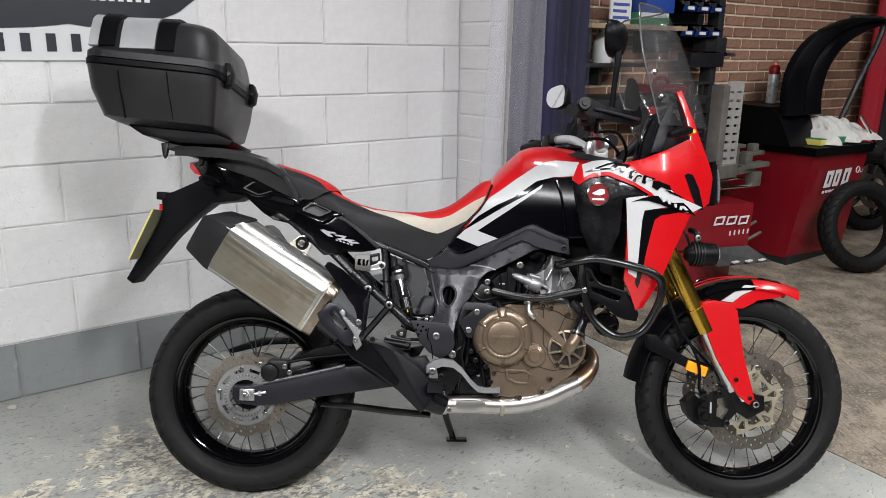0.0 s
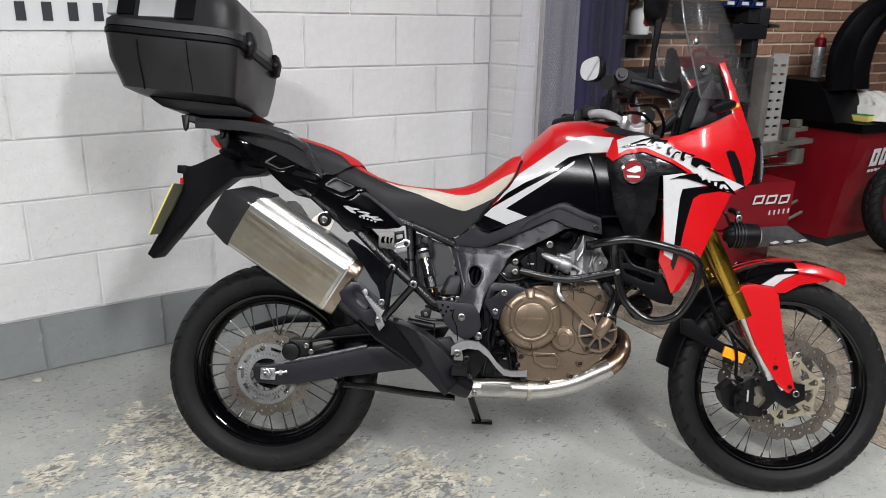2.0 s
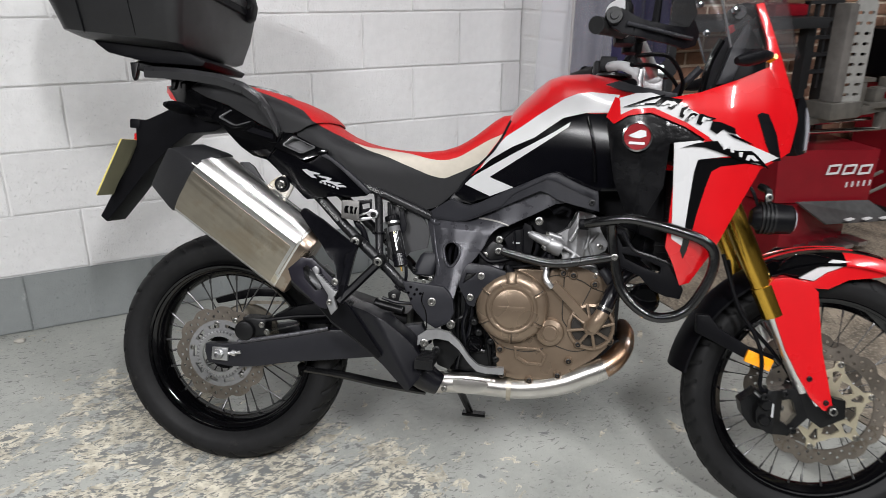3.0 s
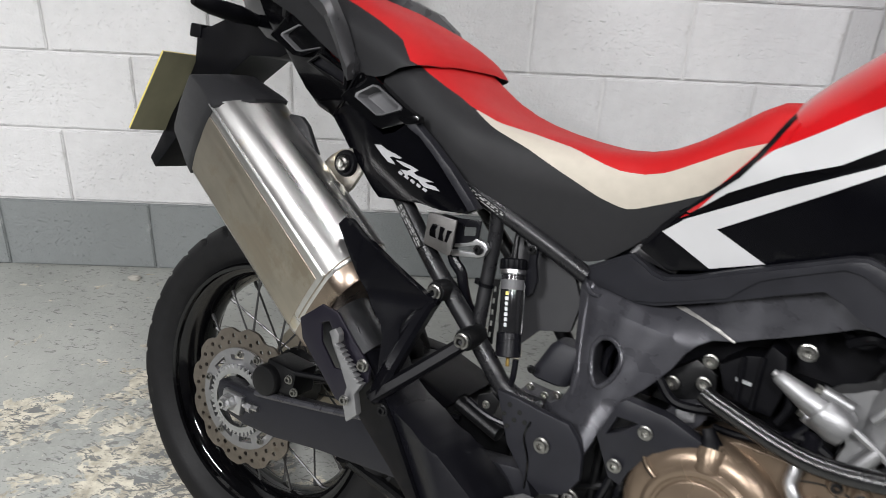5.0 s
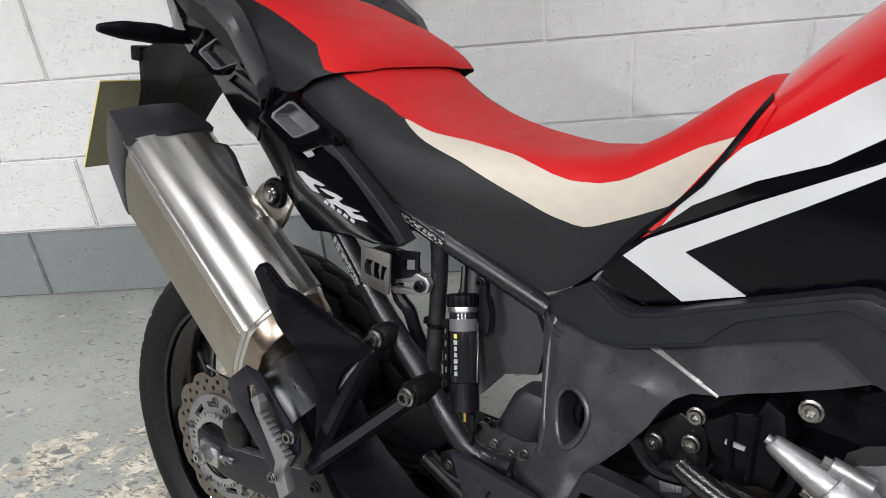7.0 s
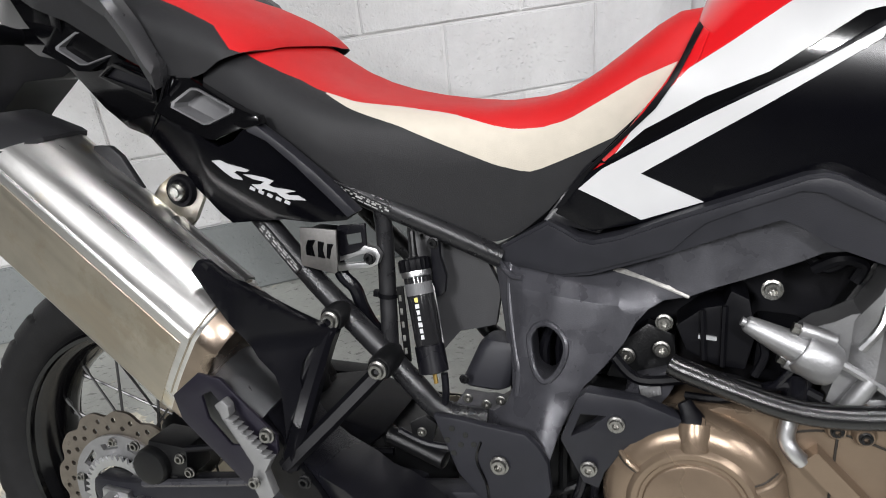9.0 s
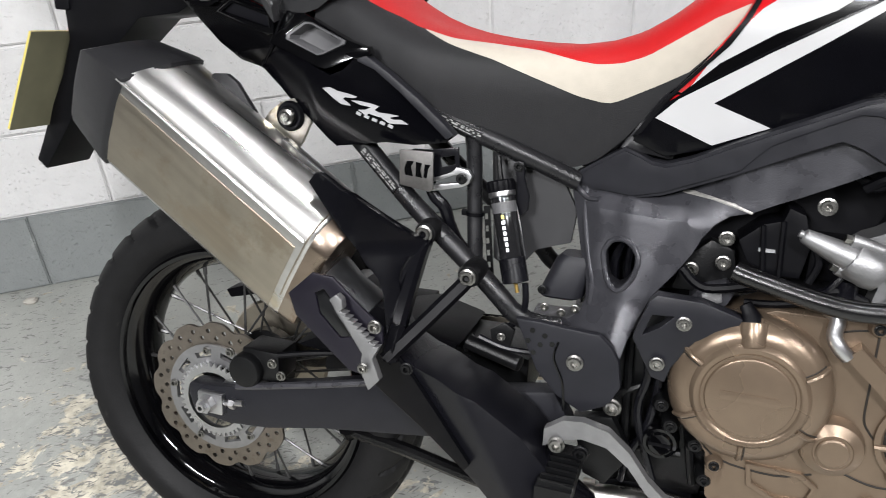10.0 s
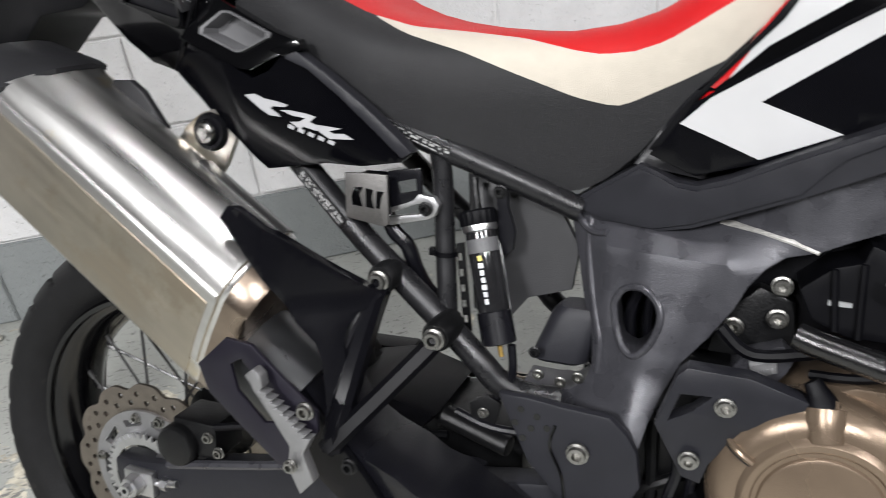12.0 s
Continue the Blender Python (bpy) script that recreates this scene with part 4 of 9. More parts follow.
for o, bez, lean in (([(0.183, 0.925), (0.192, 0.925), (0.246, 0.904), (0.245, 0.899), (0.217, 0.885), (0.209, 0.884), (0.16, 0.902), (0.16, 0.908)], [(0.135, 0.897), (0.156, 0.936), (0.179, 0.936), (0.249, 0.905), (0.27, 0.899), (0.276, 0.89), (0.224, 0.868), (0.212, 0.869)], -0.1365), ([(0.001, 0.987), (0.008, 0.986), (0.069, 0.964), (0.065, 0.959), (0.027, 0.946), (0.016, 0.946), (-0.026, 0.964), (-0.027, 0.968)], [(-0.048, 0.961), (-0.03, 0.998), (-0.011, 0.998), (0.023, 0.99), (0.067, 0.969), (0.074, 0.963), (0.03, 0.939), (0.013, 0.939)], -0.111)):
    c = (sum(p[0] for p in o) / 8, sum(p[1] for p in o) / 8)
    w = [(c[0] + (p[0] - c[0]) * 1.02, c[1] + (p[1] - c[1]) * 1.02) for p in o]
    part("mount_bezel", panel(bez, lambda x, z: lean - 0.004 + 0.35 * (z - c[1]), 0.016, 1.0, holes=[w]), GLOSS, side_r, "gloss black bezel", bevel=0.0022)
    tray(o, lean, 0.016, side_r, RECESS, "grip_recess", "grey plastic luggage mount recess")
part("slot_lip", panel([(0.038, 0.933), (0.068, 0.951), (0.142, 0.934), (0.142, 0.908), (0.132, 0.906)], lambda x, z: tail_y(x, z) - 0.004, 0.012, 1.0, holes=[[(0.05, 0.934), (0.07, 0.945), (0.131, 0.93), (0.134, 0.916)]]), GLOSS, side_r, bevel=0.0018)
part("slot_floor", panel([(0.05, 0.933), (0.07, 0.946), (0.132, 0.931), (0.135, 0.915)], lambda x, z: tail_y(x, z) + 0.0015, 0.003, 1.0), SATIN, side_r)
part("cover_strip", panel([(0.264, 0.89), (0.277, 0.889), (0.31, 0.868), (0.35, 0.839), (0.384, 0.811), (0.4, 0.797), (0.39, 0.791), (0.364, 0.813), (0.325, 0.846), (0.291, 0.871), (0.268, 0.88)], lambda x, z: tail_y(x, z) - 0.006, 0.02, 0.02), GREYPL, side_r, "dark grey rounded cover strip", bevel=0.005)
part("strip_clip", panel([(0.25, 0.888), (0.268, 0.897), (0.282, 0.899), (0.286, 0.889), (0.266, 0.882)], lambda x, z: tail_y(x, z) - 0.007, 0.016, 1.0), GLOSS, side_r, bevel=0.002)
for o in ([(0.2159, 0.8433), (0.2273, 0.845), (0.2384, 0.8407), (0.2544, 0.8383), (0.2662, 0.8354), (0.2624, 0.8331), (0.2486, 0.8334), (0.2451, 0.8312), (0.2536, 0.8257), (0.2556, 0.823), (0.2425, 0.8242), (0.2313, 0.8313)],
          [(0.2566, 0.8299), (0.2663, 0.8303), (0.2841, 0.8283), (0.297, 0.8251), (0.2898, 0.8198), (0.305, 0.8136), (0.2967, 0.8114), (0.2813, 0.8148), (0.2784, 0.8113), (0.2666, 0.8186), (0.2783, 0.8196), (0.2849, 0.8233), (0.2704, 0.8251)],
          [(0.2917, 0.8176), (0.3104, 0.8165), (0.3249, 0.815), (0.3107, 0.8118), (0.3154, 0.8097), (0.3272, 0.8102), (0.3369, 0.8051), (0.3203, 0.8045), (0.311, 0.8043), (0.3025, 0.8088)]):
    part("emblem_bar", panel(o, lambda x, z: tail_y(x, z) - 0.0014, 0.0012, 0.01), EMBLEM, side_r, "white emblem stroke")
for k in range(5):
    x, z = 0.263 + k * 0.0112, 0.8145 - k * 0.0032
    part("emblem_bar", panel([(x + 0.002, z + 0.002), (x + 0.0085, z - 0.0005), (x + 0.0065, z - 0.004), (x, z - 0.0015)], lambda x, z: tail_y(x, z) - 0.0014, 0.0012, 0.02), EMBLEM, side_r)

# grab rail and carrier
RAILM = mat("grab_rail_paint", (0.03, 0.03, 0.032), 0.34, 0.2, grain=0.15, scale=300, bump=0.06, bscale=900, spec=0.5)
for s in (-1, 1):
    part("grab_rail", loft([[(x, 0.037 + s * (y + 0.037 + dy), z + dz) for dy, dz in ((-0.014, -0.012), (0.01, -0.018), (0.016, 0.0), (0.008, 0.012), (-0.012, 0.012))] for x, y, z in ((-0.24, 0.1, 1.077), (-0.16, 0.122, 1.075), (-0.09, 0.137, 1.071), (-0.01, 0.146, 1.062), (0.05, 0.149, 1.046), (0.095, 0.149, 1.02), (0.122, 0.147, 0.986), (0.14, 0.143, 0.952), (0.148, 0.14, 0.94))]), RAILM, bike, "grey-black cast pillion grab rail", bevel=0.006)
rack = part("rear_carrier", panel([(-0.29, 1.095), (-0.26, 1.105), (-0.12, 1.086), (-0.09, 1.084), (-0.1, 1.07), (-0.12, 1.068), (-0.16, 1.055), (-0.2, 1.062), (-0.27, 1.08)], lambda x, z: -0.1, 0.2, 0.06), CASTBLK, bike, "black rear luggage carrier", bevel=0.004)
part("hook", plate([(-0.286, 1.098), (-0.262, 1.098), (-0.268, 1.06), (-0.275, 1.05), (-0.28, 1.062)], -0.104, -0.085), CASTBLK, rack, bevel=0.003)
part("hook", plate([(-0.17, 1.085), (-0.145, 1.085), (-0.158, 1.035), (-0.168, 1.03)], -0.104, -0.085), CASTBLK, rack, bevel=0.003)
part("mount_plate", panel([(-0.377, 1.15), (-0.364, 1.138), (-0.333, 1.118), (-0.22, 1.097), (-0.132, 1.096), (-0.07, 1.094), (-0.06, 1.107), (-0.108, 1.126), (-0.221, 1.142), (-0.365, 1.158)], lambda x, z: -0.13, 0.27, 0.04), PLASTIC, rack, "black top box mounting plate", bevel=0.006)

# top box: sections are rounded rectangles that taper towards the bottom; it sits a little off to the left
def case_ring(z, x0, x1, hw, r, dip=0.0):
    cx, w = (x0 + x1) / 2, x1 - x0
    return [(cx + px, 0.035 + py, z - dip * px) for px, py in rounded(w, 2 * hw, r, 6)]


top_case = part("top_case", loft([case_ring(1.137, -0.36, -0.13, 0.15, 0.02, 0.07), case_ring(1.143, -0.405, -0.115, 0.19, 0.03, 0.07), case_ring(1.155, -0.435, -0.107, 0.225, 0.034, 0.07), case_ring(1.23, -0.462, -0.096, 0.258, 0.036, 0.07), case_ring(1.296, -0.47, -0.09, 0.272, 0.038, 0.07)]), mat("case_plastic", (0.014, 0.014, 0.015), 0.38, grain=0.2, scale=60, bump=0.16, bscale=700, spec=0.4), bike, "black plastic motorcycle top box")
CASEM = top_case.data.materials[0]
part("rim_band", loft([case_ring(1.297, -0.474, -0.086, 0.276, 0.066, 0.07), case_ring(1.3, -0.48, -0.082, 0.281, 0.068, 0.07), case_ring(1.314, -0.48, -0.082, 0.281, 0.068, 0.07), case_ring(1.317, -0.474, -0.086, 0.276, 0.066, 0.07)]), PLASTIC, top_case, bevel=0.0015)
lid = part("lid", loft([case_ring(1.318, -0.478, -0.084, 0.279, 0.068, 0.07), case_ring(1.338, -0.478, -0.084, 0.278, 0.07, 0.07), case_ring(1.349, -0.468, -0.092, 0.268, 0.07, 0.07), case_ring(1.4, -0.458, -0.1, 0.254, 0.072, 0.06), case_ring(1.436, -0.446, -0.11, 0.236, 0.075, 0.05), case_ring(1.452, -0.43, -0.128, 0.212, 0.075, 0.04), case_ring(1.458, -0.4, -0.16, 0.17, 0.07, 0.03)]), CASEM, top_case, "domed black lid")


def lid_strap(xc, w, material, name, lift, label):
    prof = ((0.268, 1.352), (0.254, 1.4), (0.236, 1.437), (0.212, 1.453), (0.17, 1.459), (0.0, 1.461))
    prof = [(0.035 - h, z) for h, z in prof] + [(0.035 + h, z) for h, z in reversed(prof[:-1])]
    rows = []
    for i, (y, z) in enumerate(prof):
        a, b = Vector(prof[max(i - 1, 0)]), Vector(prof[min(i + 1, len(prof) - 1)])
        n = Vector((-(b - a).y, (b - a).x)).normalized()
        tilt = -0.055 * (xc + 0.28)
        rows.append([(xc + u * w / 2, y + n.x * k, z + n.y * k + tilt) for u, k in ((-1, -0.01), (1, -0.01), (1, lift), (-1, lift))])
    part(name, loft(rows), material, lid, label, bevel=0.001)


lid_strap(-0.402, 0.045, PLASTIC, "lid_rib", 0.008, "raised black lid rib")
lid_strap(-0.315, 0.1, SILVERL, "lid_panel", 0.004, "silver lid inlay")
lid_strap(-0.235, 0.05, PLASTIC, "lid_rib", 0.008, "")
lid_strap(-0.44, 0.03, SILVERL, "lid_panel", 0.002, "")
for y in (-0.11, 0.215):
    latch = part("latch", plate([(-0.088, 1.268), (-0.07, 1.278), (-0.064, 1.315), (-0.074, 1.345), (-0.09, 1.345)], y - 0.022, y + 0.022), PLASTIC, top_case, "black hinge latch", bevel=0.004)
    part("latch_pin", tube([(-0.076, y - 0.028, 1.31), (-0.076, y + 0.028, 1.31)], 0.006, 8, 1), CASTBLK, latch)
for xg in (-0.365, -0.225):
    part("side_groove", tube([(xg - 0.004, -0.236, 1.29), (xg, -0.2235, 1.232), (xg + 0.003, -0.207, 1.192), (xg + 0.004, -0.191, 1.158)], 0.0022, 6, 1), PLASTIC, top_case)

# seats
ST = ((0.19, 0.2, 0.235, 0.265, 0.297, 0.335, 0.374, 0.42, 0.472, 0.52, 0.569, 0.606, 0.64, 0.663, 0.701, 0.722, 0.745), (0.985, 0.984, 0.976, 0.958, 0.941, 0.927, 0.918, 0.912, 0.909, 0.909, 0.917, 0.93, 0.951, 0.97, 1.002, 1.016, 1.02))
SB = ((0.17, 0.181, 0.23, 0.27, 0.36, 0.435, 0.49, 0.524, 0.55, 0.572, 0.6, 0.623, 0.648, 0.678, 0.713, 0.735, 0.745), (0.935, 0.93, 0.898, 0.869, 0.818, 0.79, 0.764, 0.756, 0.76, 0.772, 0.799, 0.829, 0.86, 0.895, 0.94, 0.98, 0.998))
SW = ((0.18, 0.25, 0.33, 0.4, 0.5, 0.58, 0.65, 0.72, 0.745), (0.116, 0.123, 0.126, 0.116, 0.09, 0.075, 0.082, 0.092, 0.09))
SRB = ((0.19, 0.222, 0.25, 0.28, 0.328, 0.373, 0.431, 0.485, 0.535, 0.56, 0.588, 0.617, 0.656, 0.69, 0.723, 0.745), (0.976, 0.972, 0.957, 0.943, 0.9235, 0.912, 0.907, 0.902, 0.892, 0.889, 0.892, 0.902, 0.927, 0.949, 0.965, 0.975))
SBL = ((0.19, 0.222, 0.25, 0.28, 0.331, 0.373, 0.432, 0.488, 0.541, 0.57, 0.582, 0.605, 0.637, 0.668, 0.7, 0.72, 0.745), (0.975, 0.971, 0.956, 0.942, 0.9225, 0.905, 0.889, 0.868, 0.849, 0.843, 0.843, 0.854, 0.87, 0.887, 0.921, 0.95, 0.968))


def seat_half(x, z):
    zt, w = lerp(x, *ST), lerp(x, *SW)
    u = min(max((z - (zt - 0.06)) / 0.06, 0), 1)
    low = max(0.0, zt - 0.06 - z)
    return w * (1 - u ** 3.2) ** (1 / 3.2) - 0.1 * low


def strip(xs, lo, hi, n=8, over=False, mid=0.025):
    """A band of the seat skin between two height lines; over: across the top to the other side."""
    bm = bmesh.new()
    cols = []
    for x in xs:
        a, b = lo(x), max(hi(x), lo(x) + 0.0004)
        zs = [a + (b - a) * math.sin(i / n * math.pi / 2) for i in range(n + 1)]
        right = [(x, -seat_half(x, z), z) for z in zs]
        row = right + [(p[0], 2 * mid - p[1], p[2]) for p in reversed(right[:-1] if mid == 0 else right)] if over else right
        cols.append([bm.verts.new(p) for p in row])
    for p, q in zip(cols, cols[1:]):
        for i in range(len(p) - 1):
            bm.faces.new((p[i], p[i + 1], q[i + 1], q[i]))
    return bm


xs = [0.19 + 0.0111 * i for i in range(51)]
seat = part("rider_seat", strip(xs, lambda x: lerp(x, *SRB), lambda x: lerp(x, *ST), 10, True), SEATRED, bike, "red vinyl rider seat with beige stripe and black sides")
band = strip(xs[13:], lambda x: min(lerp(x, *SBL), lerp(x, *SRB) - 0.0004), lambda x: lerp(x, *SRB))
part("seat_stripe", band.copy(), SEATBGE, seat, "beige vinyl stripe")
part("seat_stripe", shift(mirror(band), Matrix.Translation((0, 0.05, 0))), SEATBGE, seat)
band.free()
band = strip(xs, lambda x: lerp(x, *SB), lambda x: min(lerp(x, *SBL), lerp(x, *SRB)) if x > 0.335 else lerp(x, *SRB), 12)
part("seat_side", band.copy(), SEATBLK, seat, "textured black vinyl side")
part("seat_side", shift(mirror(band), Matrix.Translation((0, 0.05, 0))), SEATBLK, seat)
band.free()
part("seat_base", panel([(0.18, 0.93), (0.23, 0.9), (0.301, 0.852), (0.381, 0.802), (0.478, 0.772), (0.54, 0.76), (0.58, 0.77), (0.615, 0.815), (0.65, 0.868), (0.71, 0.93), (0.725, 0.96), (0.6, 0.85), (0.4, 0.84)], lambda x, z: -0.05, 0.1, 0.06), PLASTIC, seat)
PT = ((-0.12, -0.1, -0.06, 0.067, 0.15, 0.19, 0.215, 0.235, 0.246, 0.25), (1.06, 1.074, 1.072, 1.05, 1.027, 1.012, 1.001, 0.989, 0.979, 0.972))
PB = ((-0.12, -0.06, 0.0, 0.09, 0.13, 0.16, 0.198, 0.22, 0.24, 0.25), (1.04, 1.015, 0.998, 0.955, 0.938, 0.93, 0.941, 0.956, 0.965, 0.968))
PW = ((-0.12, -0.05, 0.06, 0.16, 0.22, 0.24, 0.25), (0.095, 0.117, 0.128, 0.132, 0.129, 0.124, 0.118))


def pillion_half(x, z):
    zt, w = lerp(x, *PT), lerp(x, *PW)
    u = min(max((z - (zt - 0.04)) / 0.04, 0), 1)
    return w * (1 - u ** 2.4) ** (1 / 2.4) - 0.1 * max(0, zt - 0.04 - z)


def pillion_strip(lo, hi, n, over):
    global seat_half
    keep = seat_half
    seat_half = pillion_half
    bm = strip([-0.12 + 0.01 * i for i in range(37)] + [0.246, 0.25], lo, hi, n, over, 0.036)
    seat_half = keep
    return bm


pillion = part("pillion_seat", pillion_strip(lambda x: lerp(x, *PT) - lerp(x, (-0.1, 0.1, 0.2, 0.225, 0.235, 0.246, 0.25), (0.01, 0.009, 0.012, 0.02, 0.0255, 0.0112, 0.0036)), lambda x: lerp(x, *PT), 8, True), SEATRED, bike, "red topped pillion seat with black sides")
band = pillion_strip(lambda x: lerp(x, *PB), lambda x: lerp(x, *PT) - lerp(x, (-0.1, 0.1, 0.2, 0.225, 0.235, 0.246, 0.25), (0.01, 0.009, 0.012, 0.02, 0.0255, 0.0112, 0.0036)), 8, False)
part("seat_side", band.copy(), SEATBLK, pillion, "black vinyl side")
part("seat_side", shift(mirror(band), Matrix.Translation((0, 0.072, 0))), SEATBLK, pillion)
band.free()

# tank and side panels
TW = ((0.6, 0.66, 0.76, 0.9, 1.0, 1.12), (0.1, 0.106, 0.127, 0.165, 0.19, 0.205))
TT = ((0.64, 0.737, 0.771, 0.807, 0.834, 0.87, 0.934, 1.0, 1.06, 1.12), (1.018, 1.018, 1.058, 1.094, 1.118, 1.131, 1.137, 1.128, 1.108, 1.08))
TE = ((0.80, 0.853, 0.888, 0.933, 1.013, 1.03), (0.615, 0.65, 0.682, 0.717, 0.744, 0.747))


def tank_half(x, z):
    zt, w = lerp(x, *TT), lerp(x, *TW)
    u = min(max((z - 0.93) / max(zt - 0.93, 0.02), 0), 1)
    return w * (1 - u ** 2.3) ** (1 / 2.3) - 0.12 * max(0.0, 0.93 - z)


def tank_y(lift):
    return lambda x, z: -tank_half(x, z) - lift


rows = []
for i in range(57):
    f = i / 56
    xt = 0.744 + f * 0.376
    zt = lerp(xt, *TT)
    zl = lerp(f, (0, 0.2, 0.5, 1), (0.84, 0.87, 0.89, 0.9))
    zs = [zl + (zt - zl) * math.sin(k / 26 * math.pi / 2) for k in range(27)]
    half = [(e + f * (1.12 - e), -tank_half(e + f * (1.12 - e), z), z) for e, z in ((lerp(z, *TE), z) for z in zs)]
    rows.append(half + [(a, -b, c) for a, b, c in reversed(half[:-1])])
# black filler that stops light showing between seat and tank
part("gap_filler", panel([(0.597, 0.79), (0.638, 0.852), (0.67, 0.886), (0.707, 0.931), (0.734, 1.005), (0.76, 1.005), (0.76, 0.93), (0.71, 0.85), (0.66, 0.78)], lambda x, z: -lerp(z, (0.8, 0.93, 0.97, 1.0), (0.076, 0.082, 0.072, 0.05)), 0.03, 0.02), SATIN, bike, "black filler added between seat and tank", bevel=0.003)
# the gap's deep shade, laid over the tank edge as a black strip
part("gap_shade", panel([(0.742, 1.004), (0.738, 0.996), (0.729, 0.971), (0.718, 0.947), (0.698, 0.917), (0.673, 0.887), (0.636, 0.845), (0.61, 0.806), (0.621, 0.812), (0.648, 0.853), (0.681, 0.89), (0.709, 0.921), (0.7265, 0.951), (0.737, 0.976), (0.746, 0.999)], tank_y(0.0048), 0.02, 0.01), PLASTIC, bike, "black strip standing in for the shaded gap between seat and tank", bevel=0.002)
tank = part("fuel_tank", loft(rows), RED, bike, "gloss red fuel tank with white and black graphics")
part("tank_edge", panel([(0.656, 0.866), (0.684, 0.9), (0.713, 0.942), (0.734, 0.978), (0.744, 1.0), (0.752, 0.995), (0.746, 0.972), (0.727, 0.936), (0.691, 0.891), (0.662, 0.863)], tank_y(0.003), 0.01, 0.015), RED, tank, "red edge beside the seat", bevel=0.002)
part("tank_pad", panel([(0.97, 1.098), (1.0, 1.108), (1.06, 1.095), (1.14, 1.085), (1.14, 1.075), (1.07, 1.075), (1.0, 1.088)], lambda x, z: -0.15, 0.012, 0.02), GREYPL, tank, bevel=0.003)
part("filler_ring", lathe([(0.0, 1.137), (0.045, 1.137), (0.05, 1.13)], 32, "z", (1.0, 0, 0.003)), CASTBLK, tank)
white = [(0.672, 0.872), (0.694, 0.908), (0.736, 0.96), (0.771, 0.985), (0.814, 1.018), (0.874, 1.06), (0.905, 1.074), (0.936, 1.079), (1.005, 1.075), (0.99, 1.03), (0.96, 1.028), (0.927, 1.026), (0.874, 1.012), (0.806, 0.96), (0.754, 0.935), (0.7, 0.9)]
part("white_stripe", panel(white, tank_y(0.0034), 0.004, 0.012), WHITE, tank, "white tank graphic")
part("black_stripe", panel([(0.648, 0.862), (0.7, 0.907), (0.754, 0.942), (0.806, 0.968), (0.86, 1.008), (0.892, 1.018), (0.93, 1.026), (0.95, 1.022), (0.892, 1.0), (0.84, 0.968), (0.754, 0.92), (0.668, 0.862)], tank_y(0.0022), 0.004, 0.012), GLOSS, tank, "black pinstripe")
side_cover = part("tank_side_panel", panel([(0.612, 0.802), (0.653, 0.786), (0.722, 0.808), (0.791, 0.845), (0.852, 0.866), (0.93, 0.852), (0.968, 0.838), (1.04, 0.845), (1.045, 0.99), (0.99, 1.027), (0.93, 1.024), (0.892, 1.008), (0.84, 0.97), (0.754, 0.92), (0.66, 0.86), (0.632, 0.84)], tank_y(0.0045), 0.007, 0.015), SIDEM, bike, "gloss black tank side panel", bevel=0.002)
arrow = [(0.636, 0.832), (0.66, 0.856), (0.754, 0.916), (0.84, 0.967), (0.892, 1.002), (0.888, 0.99), (0.8, 0.926), (0.7, 0.855), (0.763, 0.833), (0.704, 0.806)]
part("white_arrow", panel(arrow, tank_y(0.0062), 0.002, 0.012), WHITE, side_cover, "white arrow graphic")
part("crease", tube([(0.93, -tank_half(0.93, 0.95) - 0.004, 1.015), (0.95, -0.185, 0.95), (0.96, -0.187, 0.86)], 0.004, 8), GLOSS, side_cover)
part("crease", tube([(0.985, -tank_half(0.98, 0.95) - 0.004, 1.02), (1.0, -0.198, 0.95), (1.01, -0.2, 0.86)], 0.004, 8), GLOSS, side_cover)
RAILY = ((0.53, 0.605, 0.7, 0.85, 0.97), (0.066, 0.088, 0.122, 0.17, 0.192))
rail = part("side_rail_cover", panel([(0.53, 0.742), (0.565, 0.766), (0.604, 0.792), (0.621, 0.787), (0.638, 0.78), (0.656, 0.779), (0.684, 0.79), (0.73, 0.815), (0.788, 0.844), (0.845, 0.873), (0.86, 0.877), (0.875, 0.874), (0.931, 0.85), (0.97, 0.838), (0.976, 0.79), (0.912, 0.802), (0.873, 0.812), (0.849, 0.825), (0.831, 0.83), (0.792, 0.81), (0.733, 0.778), (0.657, 0.741), (0.62, 0.73), (0.573, 0.731)], lambda x, z: -lerp(x, *RAILY), 0.026, 0.02), GREYPL, bike, "matt grey plastic frame rail cover", bevel=0.005)
part("raised_face", panel([(0.54, 0.744), (0.567, 0.763), (0.604, 0.788), (0.622, 0.783), (0.639, 0.776), (0.657, 0.775), (0.685, 0.786), (0.731, 0.811), (0.789, 0.84), (0.846, 0.869), (0.86, 0.873), (0.875, 0.87), (0.931, 0.846), (0.966, 0.834), (0.966, 0.818), (0.935, 0.829), (0.86, 0.859), (0.843, 0.859), (0.79, 0.831), (0.766, 0.817), (0.752, 0.802), (0.738, 0.785), (0.655, 0.745), (0.62, 0.734), (0.575, 0.735)], lambda x, z: -lerp(x, *RAILY) - 0.0035, 0.006, 0.02), GREYPL, rail, bevel=0.0025)
bolt(rail, 0.958, -0.19, 0.81, 0.008, BOLTB)
